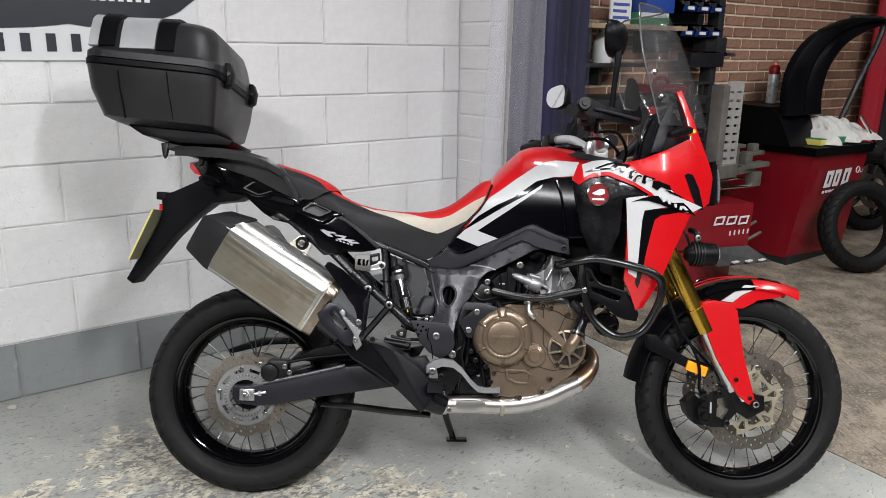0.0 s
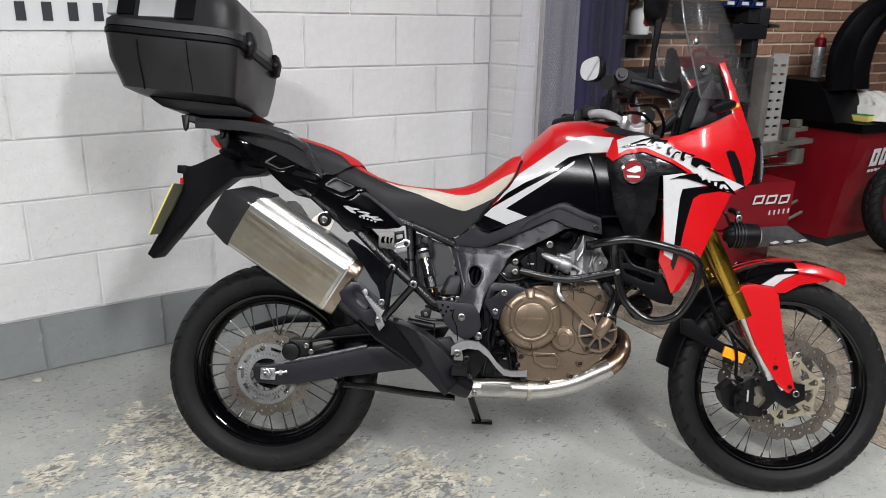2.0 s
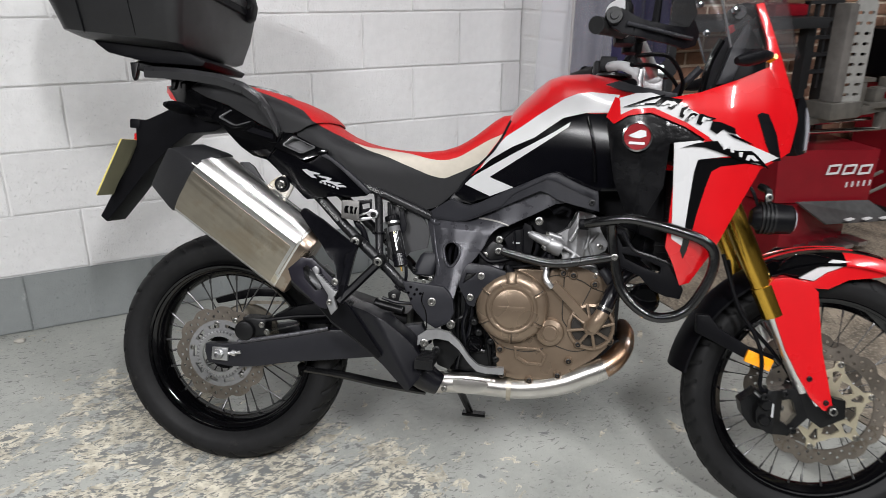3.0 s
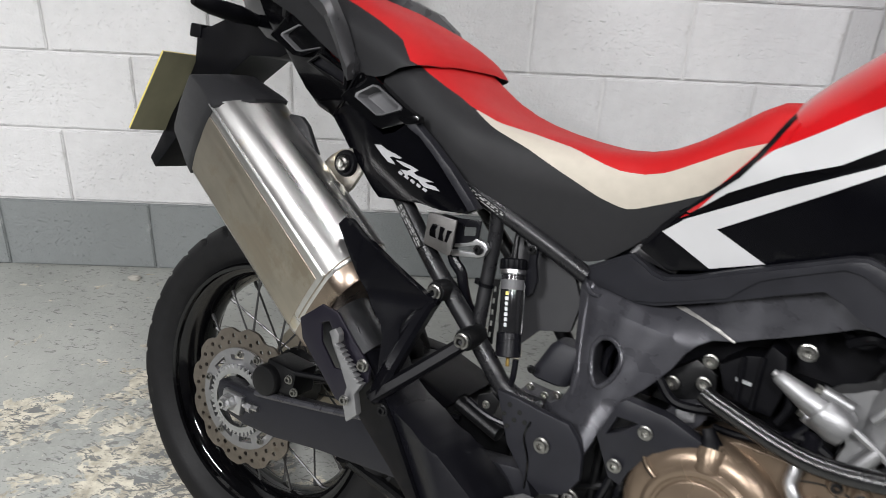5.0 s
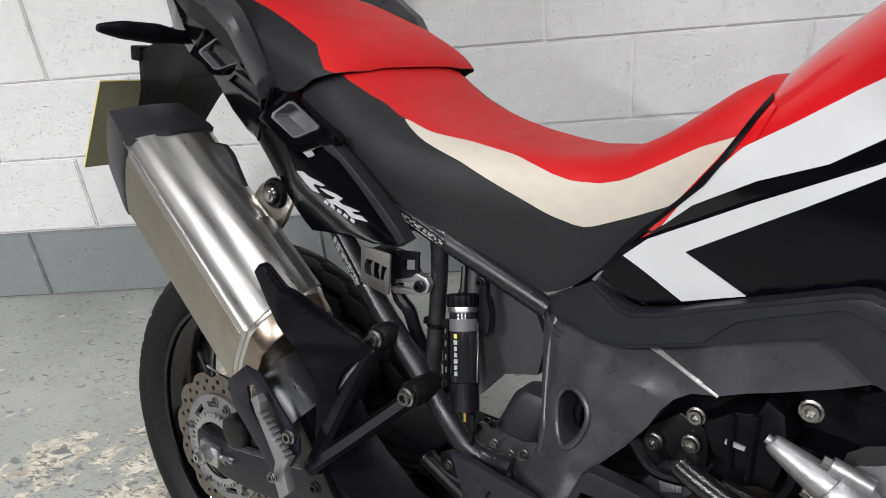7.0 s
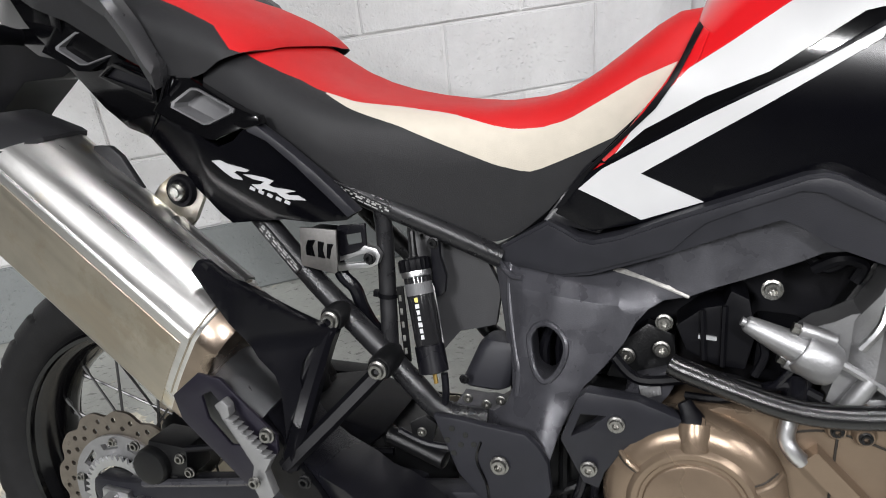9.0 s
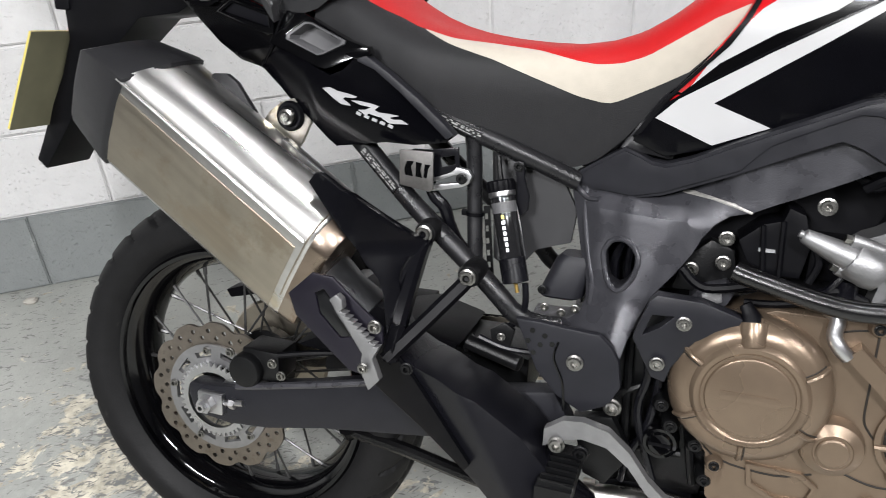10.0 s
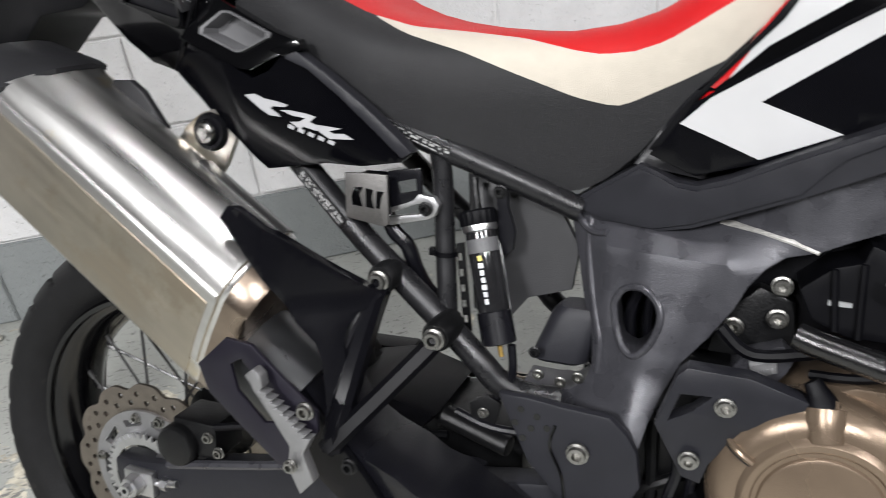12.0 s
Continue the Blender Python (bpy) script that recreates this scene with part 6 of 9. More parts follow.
pump = part("water_pump", lathe([(0.0, -0.15), (0.052, -0.15), (0.058, -0.148), (0.06, -0.12)], 40, "y", (0.984, 0, 0.497)), SEAM, case, "star-ribbed water pump cover")
part("rim", lathe([(0.05, -0.154), (0.053, -0.157), (0.059, -0.155), (0.061, -0.13), (0.05, -0.13)], 48, "y", (0.984, 0, 0.497), True), BRONZE, pump)
for n in range(8):
    a = 2 * math.pi * (n + 0.3) / 8
    part("rib", tube([(0.984 + 0.01 * math.cos(a), -0.17, 0.497 + 0.01 * math.sin(a)), (0.984 + 0.04 * math.cos(a), -0.16, 0.497 + 0.04 * math.sin(a)), (0.984 + 0.058 * math.cos(a), -0.154, 0.497 + 0.058 * math.sin(a))], 0.0042, 8, 3), BRONZE, pump)
part("hub", lathe([(0, -0.182), (0.012, -0.181), (0.02, -0.174), (0.024, -0.15)], 24, "y", (0.984, 0, 0.5)), BRONZE, pump)
part("elbow", tube([(0.984, -0.172, 0.497), (0.994, -0.178, 0.517), (1.004, -0.176, 0.534), (1.011, -0.172, 0.548)], [0.018, 0.019, 0.0175, 0.0165], 18), BRONZE, pump)
coolant = part("coolant_hose", tube([(1.008, -0.173, 0.542), (1.02, -0.167, 0.572), (1.036, -0.155, 0.606), (1.062, -0.135, 0.635), (1.09, -0.12, 0.65)], 0.0185, 18), SATIN, bike, "black rubber coolant hose")
part("hose_clip", tube([(1.0105, -0.172, 0.549), (1.013, -0.171, 0.555)], 0.0203, 20, 1), BOLTM, coolant, "bright hose clip")
part("strut", loft([[(x + dx * 0.0085, y, z + dz * 0.0085) for y, dx, dz in ((-0.15, -1, -1), (-0.168, -0.8, -0.8), (-0.168, 0.8, 0.8), (-0.15, 1, 1))] for x, z in ((0.883, 0.599), (0.93, 0.556), (0.976, 0.511))]), BRONZE, case, "diagonal bronze coolant channel", bevel=0.003)
for p in ([(0.908, 0.62), (0.9095, 0.56), (0.911, 0.516), (0.918, 0.5), (0.93, 0.486)], [(0.977, 0.594), (0.965, 0.566), (0.95, 0.53), (0.931, 0.486)], [(0.86, 0.612), (0.9, 0.622), (0.95, 0.612), (0.98, 0.595), (1.01, 0.585)], [(0.72, 0.5), (0.735, 0.455), (0.765, 0.425), (0.83, 0.418), (0.87, 0.43)], [(0.9, 0.44), (0.94, 0.43), (0.98, 0.436), (1.01, 0.46)]):
    part("seam", tube([(x, -0.1502 + 0.25 * max(0, x - 0.95), z) for x, z in p], 0.0014, 6, 4), SEAM, case)
part("oil_pipe", tube([(0.852, -0.15, 0.64), (0.862, -0.158, 0.634), (0.861, -0.162, 0.615), (0.868, -0.165, 0.602), (0.878, -0.162, 0.592)], 0.0085, 14, 4), ALU, case, "bent bright pipe stub")
part("lower_panel", panel([(0.795, 0.43), (0.8, 0.4), (0.83, 0.385), (0.87, 0.385), (0.88, 0.415), (0.86, 0.43)], lambda x, z: -0.156, 0.01, 0.04, holes=[[(0.802, 0.424), (0.806, 0.405), (0.832, 0.392), (0.866, 0.392), (0.872, 0.412), (0.856, 0.424)]]), BRONZE, case, bevel=0.002)
for x, z in ((0.76, 0.42), (0.77, 0.355), (0.84, 0.345), (0.91, 0.365), (0.935, 0.405), (0.93, 0.625), (0.985, 0.605), (0.905, 0.628), (0.955, 0.45), (1.035, 0.46), (1.03, 0.55)):
    boss_y = -0.152 + 0.25 * max(0, x - 0.95)
    part("lug", lathe([(0, boss_y - 0.008), (0.008, boss_y - 0.008), (0.0105, boss_y - 0.004), (0.012, boss_y + 0.01)], 16, "y", (x, 0, z)), BRONZE, case)
    bolt(case, x, boss_y - 0.008, z, 0.0065, BOLTB)
gearbox = part("gearbox", panel([(0.6, 0.58), (0.72, 0.62), (0.76, 0.4), (0.75, 0.34), (0.63, 0.34), (0.6, 0.42)], lambda x, z: -0.11, 0.22, 0.06), CASTBLK, bike, "black gearbox casing", bevel=0.01)
for x, z in ((0.689, 0.483), (0.703, 0.456), (0.735, 0.436), (0.752, 0.39)):
    part("lug", lathe([(0, -0.15), (0.0085, -0.15), (0.0115, -0.145), (0.013, -0.105)], 16, "y", (x, 0, z)), CASTBLK, gearbox)
    bolt(gearbox, x, -0.15, z, 0.0065, BOLTB)
part("shaft_cover", lathe([(0, -0.142), (0.014, -0.142), (0.017, -0.139), (0.021, -0.139), (0.024, -0.134), (0.025, -0.105)], 28, "y", (0.693, 0, 0.423)), GLOSS, gearbox, "round gloss black cover")
part("slot", box(0.679, 0.707, -0.1432, -0.1415, 0.421, 0.425), PLASTIC, gearbox)
for a, c in (((0.62, 0.56), (0.7, 0.54)), ((0.61, 0.46), (0.68, 0.5)), ((0.62, 0.4), (0.72, 0.4)), ((0.64, 0.56), (0.65, 0.36)), ((0.715, 0.5), (0.74, 0.36))):
    part("casting_rib", tube([(a[0], -0.113, a[1]), ((a[0] + c[0]) / 2, -0.117, (a[1] + c[1]) / 2), (c[0], -0.113, c[1])], 0.006, 8), CASTBLK, gearbox)
for p in ([(0.655, -0.135, 0.56), (0.668, -0.14, 0.52), (0.66, -0.138, 0.47), (0.67, -0.132, 0.42), (0.69, -0.125, 0.36)], [(0.672, -0.13, 0.58), (0.682, -0.134, 0.53), (0.676, -0.13, 0.45), (0.655, -0.13, 0.39), (0.65, -0.125, 0.35)]):
    part("hose", tube(p, 0.0055, 8), SATIN, gearbox)
part("crankcase", panel([(0.72, 0.62), (0.95, 0.66), (1.06, 0.6), (1.06, 0.46), (0.98, 0.38), (0.78, 0.33), (0.7, 0.36)], lambda x, z: -0.07, 0.19, 0.06), CASTBLK, bike, bevel=0.01)
part("cylinder_block", panel([(0.86, 0.64), (0.93, 0.79), (1.08, 0.74), (1.02, 0.6)], lambda x, z: -0.095, 0.2, 0.05), CASTBLK, bike, "black cylinder block", bevel=0.008)
# black sheet added for the shade behind the engine, hides the wall beyond
part("dark_backing", panel([(0.62, 0.7), (0.66, 0.61), (0.78, 0.62), (0.9, 0.62), (1.1, 0.64), (1.12, 0.85), (1.0, 0.87), (0.86, 0.83), (0.74, 0.78)], lambda x, z: -0.07, 0.14, 0.06), PLASTIC, bike, "black backing added to darken the gaps behind the engine")
head = part("cylinder_head", panel([(0.925, 0.765), (0.931, 0.786), (0.975, 0.776), (0.99, 0.74), (1.011, 0.708), (1.006, 0.69), (0.99, 0.68), (0.953, 0.664), (0.93, 0.672), (0.908, 0.69), (0.905, 0.724)], lambda x, z: -0.128 - 0.02 * math.exp(-((x - 0.93) / 0.02) ** 2), 0.05, 0.018), ALUW, bike, "cast alloy cylinder head cover", bevel=0.006)
part("lower_head", panel([(0.902, 0.632), (0.915, 0.65), (0.955, 0.655), (0.99, 0.648), (1.0, 0.622), (0.98, 0.598), (0.94, 0.606)], lambda x, z: -0.13, 0.05, 0.03), ALUW, head, bevel=0.006)
part("web", tube([(0.945, -0.136, 0.775), (0.962, -0.138, 0.73), (0.955, -0.138, 0.69)], 0.004, 8), ALUW, head)
part("web", tube([(0.985, -0.132, 0.735), (0.965, -0.136, 0.705), (0.975, -0.134, 0.675)], 0.0035, 8), ALUW, head)
part("throttle_pipe", tube([(0.809, -0.146, 0.723), (0.813, -0.146, 0.7215), (0.815, -0.146, 0.7205), (0.839, -0.147, 0.711), (0.855, -0.148, 0.705), (0.872, -0.148, 0.698)], [0.0045, 0.0045, 0.0085, 0.0125, 0.015, 0.0165], 18, 2), ALUW, head, "tapered alloy pipe stub")
part("pipe_collar", tube([(0.863, -0.148, 0.7025), (0.8665, -0.148, 0.7005), (0.887, -0.148, 0.691), (0.894, -0.147, 0.688)], [0.0195, 0.0215, 0.0225, 0.02], 20, 1), ALUW, head, "thick alloy collar", bevel=0.0015)
part("nose_block", panel([(0.866, 0.71), (0.878, 0.722), (0.893, 0.729), (0.906, 0.738), (0.944, 0.751), (0.953, 0.7), (0.955, 0.664), (0.938, 0.672), (0.91, 0.686), (0.888, 0.694), (0.876, 0.689)], lambda x, z: -0.135, 0.04, 0.02), ALUW, head, bevel=0.006)
part("lower_block", panel([(0.889, 0.69), (0.938, 0.667), (0.927, 0.64), (0.908, 0.628), (0.895, 0.641), (0.9, 0.667)], lambda x, z: -0.132, 0.03, 0.02), ALUW, head, bevel=0.004)
part("joint_flange", tube([(0.882, -0.147, 0.696), (0.899, -0.147, 0.693), (0.915, -0.146, 0.685), (0.937, -0.144, 0.673), (0.957, -0.142, 0.659)], 0.0045, 8), ALUW, head, "raised joint flange")
part("bolt_column", tube([(0.93, -0.142, 0.677), (0.922, -0.143, 0.662), (0.905, -0.142, 0.628)], [0.009, 0.0095, 0.0085], 14, 2), ALUW, head)
for p, q in (((0.861, -0.15, 0.7225), (0.893, -0.148, 0.7145)), ((0.852, -0.15, 0.6895), (0.891, -0.147, 0.675))):
    lug = part("lug", tube([p, q], 0.0078, 14, 1), ALUW, head, bevel=0.001)
    d = (Vector(p) - Vector(q)).normalized()
    part("screw_head", tube([Vector(p) - d * 0.001, Vector(p) + d * 0.007], 0.0055, 6, 1), BOLTM, lug, bevel=0.0008)
part("vacuum_pipe", tube([(0.838, -0.142, 0.653), (0.846, -0.144, 0.658), (0.852, -0.145, 0.666), (0.864, -0.144, 0.684)], 0.0038, 8), SATIN, head, "thin black vacuum pipe")
part("sensor_plug", tube([(0.868, -0.135, 0.672), (0.868, -0.137, 0.645)], [0.0125, 0.0135], 14, 1), SATIN, head, "black sensor plug", bevel=0.002)
for x, z in ((0.952, 0.752), (0.99, 0.7), (0.912, 0.637), (0.955, 0.635), (0.985, 0.625)):
    bolt(head, x, -0.137, z, 0.0075)
cover = part("electrical_cover", panel([(0.749, 0.7), (0.773, 0.722), (0.794, 0.729), (0.798, 0.745), (0.816, 0.739), (0.826, 0.704), (0.82, 0.664), (0.79, 0.662), (0.762, 0.674)], lambda x, z: -0.12 - 0.25 * max(0, x - 0.79), 0.06, 0.02), PLASTIC, bike, "black angular electrical cover", bevel=0.004)
for x0, z0, x1, z1 in ((0.794, 0.729, 0.798, 0.664), (0.773, 0.722, 0.78, 0.668)):
    part("rib", tube([(x0, -0.124 - 0.25 * max(0, x0 - 0.79), z0), (x1, -0.124 - 0.25 * max(0, x1 - 0.79), z1)], 0.003, 6, 1), PLASTIC, cover)
part("tag", box(0.772, 0.79, -0.1235, -0.12, 0.69, 0.694), SILVERL, cover)
part("rear_cover", box(0.828, 0.872, -0.112, -0.06, 0.66, 0.71), PLASTIC, bike, bevel=0.006)
number_block = part("number_block", panel([(0.698, 0.6030), (0.703, 0.6140), (0.714, 0.6320), (0.744, 0.6440), (0.755, 0.6330), (0.749, 0.6180), (0.735, 0.5960), (0.707, 0.5920)], lambda x, z: -0.115, 0.05, 0.02), FRAMEM, bike, "grey alloy block with a raised plate", bevel=0.004)
part("raised_plate", panel([(0.717, 0.6260), (0.739, 0.6350), (0.742, 0.6190), (0.722, 0.6100)], lambda x, z: -0.119, 0.005, 0.02), ALUW, number_block, bevel=0.001)
for k in range(2):
    for j in range(5):
        x, z = 0.7205 + 0.0036 * j + 0.0015 * k, 0.6235 + 0.0014 * j - 0.0065 * k
        part("letter_bar", panel([(x, z), (x + 0.002, z + 0.0008), (x + 0.0026, z - 0.003), (x + 0.0006, z - 0.0038)], lambda x, z: -0.1202, 0.002, 1.0), ALUW, number_block)
part("base_flange", panel([(0.698, 0.5900), (0.735, 0.5940), (0.765, 0.6000), (0.768, 0.5920), (0.735, 0.5840), (0.7, 0.5820)], lambda x, z: -0.135, 0.04, 0.03), BRONZE, number_block, bevel=0.002)
part("plug", tube([(0.78, -0.135, 0.655), (0.81, -0.138, 0.652), (0.835, -0.138, 0.65)], [0.008, 0.0095, 0.007], 10, 2), CASTBLK, bike)
for n, p in enumerate(([(0.69, -0.13, 0.66), (0.72, -0.135, 0.64), (0.78, -0.138, 0.655)], [(0.766, -0.13, 0.628), (0.8, -0.14, 0.634), (0.85, -0.14, 0.645), (0.9, -0.13, 0.64)], [(0.835, -0.138, 0.65), (0.86, -0.14, 0.66), (0.89, -0.14, 0.65)], [(0.826, -0.135, 0.712), (0.835, -0.14, 0.69), (0.828, -0.14, 0.665)], [(0.87, -0.12, 0.775), (0.89, -0.13, 0.79), (0.91, -0.125, 0.785), (0.905, -0.125, 0.768)], [(0.935, -0.13, 0.785), (0.93, -0.15, 0.74), (0.915, -0.15, 0.71)], [(0.86, -0.11, 0.79), (0.88, -0.12, 0.778), (0.9, -0.12, 0.79)])):
    part("wiring", tube(p, 0.0045 if n % 2 else 0.006, 8), PLASTIC if n != 5 else ALU, bike)
part("spark_cap", join(tube([(1.0, -0.14, 0.645), (1.02, -0.145, 0.62), (1.03, -0.145, 0.605)], [0.012, 0.014, 0.012], 12, 3)), GREYPL, bike, "grey plug cap", bevel=0)
bracket = part("engine_bracket", panel([(0.645, 0.579), (0.66, 0.628), (0.668, 0.636), (0.719, 0.635), (0.765, 0.622), (0.752, 0.602), (0.716, 0.587), (0.693, 0.547), (0.688, 0.526), (0.672, 0.53)], lambda x, z: -0.18 + 0.1 * abs(z - 0.6), 0.02, 0.02, holes=[[(0.656, 0.585), (0.664, 0.612), (0.69, 0.614), (0.675, 0.598)]]), GREYPL, bike, "black plastic engine bracket", bevel=0.004)
for x, z in ((0.701, 0.608), (0.677, 0.552)):
    bolt(bracket, x, -0.18, z, 0.009)
mount = part("mount_plate", panel([(0.68, 0.62), (0.69, 0.66), (0.72, 0.69), (0.75, 0.68), (0.755, 0.64), (0.73, 0.62)], lambda x, z: -0.095, 0.02, 0.05), CASTBLK, bike, bevel=0.004)
for x, z in ((0.737, 0.695), (0.737, 0.664), (0.701, 0.651)):
    bolt(mount, x, -0.1, z, 0.0095)
bolt(mount, 0.835, -0.126, 0.752, 0.0105)
part("starter", loft([[(0.54 + 0.02 * u + dx * k, -0.08 + dy * k, 0.585 + 0.06 * u) for dx, dy in rounded(0.06, 0.05, 0.016, 4)] for u, k in ((0, 0.86), (0.06, 1.0), (0.85, 0.9), (1.0, 0.7))]), GREYPL, bike, "grey rounded motor housing", bevel=0.002)
for x, z in ((0.525, 0.576), (0.548, 0.572), (0.565, 0.58), (0.52, 0.6)):
    bolt(bike, x, -0.115, z, 0.006, BOLTB if z > 0.59 else None)
part("linkage", join(box(0.38, 0.5, -0.06, 0.06, 0.4, 0.47), tube([(0.42, -0.1, 0.5), (0.5, -0.12, 0.49)], 0.012, 10, 1)), CASTBLK, bike, bevel=0.008)

# rider controls low on the right
pedal = part("brake_pedal", loft([[(x, y + dy, z + dz) for dy, dz in ((-0.007, -h), (0.007, -h), (0.007, h), (-0.007, h))] for x, y, z, h in ((0.552, -0.19, 0.432, 0.012), (0.575, -0.19, 0.447, 0.014), (0.6, -0.195, 0.455, 0.012), (0.632, -0.2, 0.452, 0.011), (0.66, -0.2, 0.43, 0.01), (0.685, -0.2, 0.398, 0.009), (0.708, -0.2, 0.378, 0.009), (0.73, -0.2, 0.374, 0.008), (0.775, -0.2, 0.376, 0.009))]), ALUW, bike, "bright alloy rear brake pedal", bevel=0.003)
bolt(pedal, 0.57, -0.2, 0.428, 0.011)
bolt(pedal, 0.63, -0.16, 0.474, 0.012)
bolt(pedal, 0.598, -0.17, 0.405, 0.011, BOLTB)
footrest = part("rider_footrest", loft([[(0.575 + dx, y, 0.385 + dz) for dx, dz in ((-0.02, -0.012), (0.025, -0.012), (0.025, 0.01), (-0.02, 0.01))] for y in (-0.14, -0.18, -0.25)]), CASTBLK, bike, "black toothed rider footrest", bevel=0.003)
for k in range(6):
    part("tooth", box(0.558, 0.6, -0.245 + k * 0.014, -0.24 + k * 0.014, 0.394, 0.401), CASTBLK, footrest)
part("footrest_bracket", panel([(0.58, 0.44), (0.63, 0.45), (0.66, 0.4), (0.63, 0.35), (0.6, 0.36)], lambda x, z: -0.145, 0.02, 0.04), CASTBLK, bike, bevel=0.004)
stand = part("side_stand", tube([(0.6, 0.13, 0.32), (0.63, 0.21, 0.2), (0.665, 0.305, 0.09)], [0.013, 0.012, 0.011], 10), TUBEBLK, bike, "black side stand")
part("foot", box(0.64, 0.715, 0.29, 0.345, 0.078, 0.089), TUBEBLK, stand, bevel=0.003)
centre = part("centre_stand", tube([(0.21, -0.06, 0.29), (0.33, -0.08, 0.288), (0.45, -0.1, 0.28), (0.57, -0.11, 0.275)], 0.011, 10), TUBEBLK, bike, "black folded centre stand")
part("foot", tube([(0.215, -0.075, 0.3), (0.21, -0.05, 0.275)], 0.012, 8, 1), TUBEBLK, centre)
part("skid_plate", panel([(0.62, 0.3), (0.95, 0.33), (1.08, 0.44), (1.06, 0.46), (0.93, 0.36), (0.62, 0.33)], lambda x, z: -0.1, 0.2, 0.06), PLASTIC, bike, bevel=0.005)

# fairing
FX = ((0.96, 1.0, 1.05, 1.15, 1.25, 1.35, 1.42, 1.48), (0.2, 0.225, 0.245, 0.25, 0.235, 0.195, 0.15, 0.07))
FZ = ((0.6, 0.75, 0.95, 1.05, 1.15, 1.3, 1.4), (0.8, 0.95, 1.0, 0.97, 0.84, 0.68, 0.6))


def fair_y(lift):
    return lambda x, z: -lerp(x, *FX) * lerp(z, *FZ) - lift


def both(name, outline, lift, thick, material, parent, label="", step=0.02, bevel=0.0):
    bm = panel(outline, fair_y(lift), thick, step)
    far = mirror(bm)
    ob = part(name, bm, material, parent, label, bevel=bevel)
    part(name, far, material, parent, bevel=bevel)
    return ob


logo_panel = both("badge_panel", [(0.975, 1.005), (1.024, 1.03), (1.07, 1.028), (1.15, 1.0), (1.203, 0.977), (1.2, 0.965), (1.118, 0.962), (1.113, 0.86), (1.085, 0.8), (1.065, 0.765), (1.03, 0.8), (1.0, 0.87)], 0.0, 0.012, mat("patterned_black", (0.003, 0.003, 0.0036), 0.26, grain=0.7, scale=110, spec=0.28, bump=0.2, bscale=60), bike, "black textured side panel with a round badge", bevel=0.002)
badge = part("badge", lathe([(0.0, -0.004), (0.029, -0.004), (0.0305, -0.006), (0.034, -0.005), (0.034, 0.004)], 40, "y"), BADGE, logo_panel, "round red badge with a silver rim")
badge.matrix_local = Matrix.Translation((1.042, -0.251, 0.972))
part("badge_rim", lathe([(0.0305, -0.0065), (0.0345, -0.0055), (0.0345, -0.003), (0.0305, -0.004)], 40, "y", (0, 0, 0), True), CHROME, badge)
part("badge_shape", plate([(-0.02, 0.002), (0.006, 0.016), (0.018, 0.014), (0.02, 0.002), (0.005, -0.004), (-0.012, -0.002)], -0.0062, -0.0042), SILVERL, badge, "plain silver shape")
part("badge_shape", box(-0.018, 0.018, -0.0055, -0.0042, -0.018, -0.012), SILVERL, badge)
cowl = both("front_cowl", [(1.098, 1.062), (1.178, 1.082), (1.26, 1.116), (1.342, 1.156), (1.36, 1.15), (1.385, 1.13), (1.409, 1.085), (1.425, 1.04), (1.41, 0.96), (1.384, 0.943), (1.335, 0.915), (1.319, 0.88), (1.287, 0.815), (1.24, 0.71), (1.2, 0.636), (1.178, 0.628), (1.155, 0.68), (1.132, 0.72), (1.135, 0.95), (1.19, 0.968), (1.2, 0.985), (1.16, 1.02)], 0.004, 0.01, RED, bike, "gloss red front fairing", bevel=0.003)
both("upper_arm", [(1.3, 1.3), (1.318, 1.306), (1.345, 1.24), (1.37, 1.18), (1.405, 1.095), (1.372, 1.1), (1.34, 1.152), (1.33, 1.22)], 0.0045, 0.012, RED, cowl, bevel=0.003)
both("white_panel", [(0.99, 1.058), (1.03, 1.072), (1.067, 1.075), (1.11, 1.062), (1.18, 1.03), (1.257, 0.998), (1.3, 0.97), (1.38, 0.945), (1.335, 0.925), (1.3, 0.93), (1.25, 0.948), (1.203, 0.98), (1.15, 1.006), (1.077, 1.036), (1.03, 1.03), (1.0, 1.02)], 0.0062, 0.004, WHITE, cowl, "white flash panel", 0.015)
both("white_panel", [(1.126, 0.963), (1.182, 0.972), (1.22, 0.961), (1.289, 0.946), (1.234, 0.937), (1.183, 0.928), (1.177, 0.899), (1.173, 0.825), (1.169, 0.726), (1.143, 0.741)], 0.0062, 0.004, WHITE, cowl, "", 0.02)
both("black_panel", [(1.183, 0.928), (1.222, 0.934), (1.296, 0.942), (1.349, 0.923), (1.298, 0.927), (1.236, 0.916), (1.217, 0.903), (1.208, 0.869), (1.194, 0.801), (1.182, 0.714), (1.176, 0.695), (1.167, 0.714), (1.172, 0.801), (1.177, 0.899)], 0.0058, 0.004, GLOSS, cowl, "", 0.02)
both("red_edging", [(0.972, 1.016), (0.988, 1.063), (0.998, 1.06), (1.003, 1.022), (1.03, 1.036), (1.075, 1.04), (1.15, 1.01), (1.205, 0.98), (1.2, 0.972), (1.148, 1.0), (1.07, 1.029), (1.02, 1.02), (0.99, 1.0)], 0.0075, 0.004, RED, cowl, "red edging strip", 0.015)
both("air_vent", [(1.314, 1.04), (1.325, 1.046), (1.342, 1.043), (1.368, 1.0), (1.387, 0.939), (1.364, 0.935), (1.342, 0.974)], 0.0058, 0.006, PLASTIC, cowl, "black vent", 0.015)
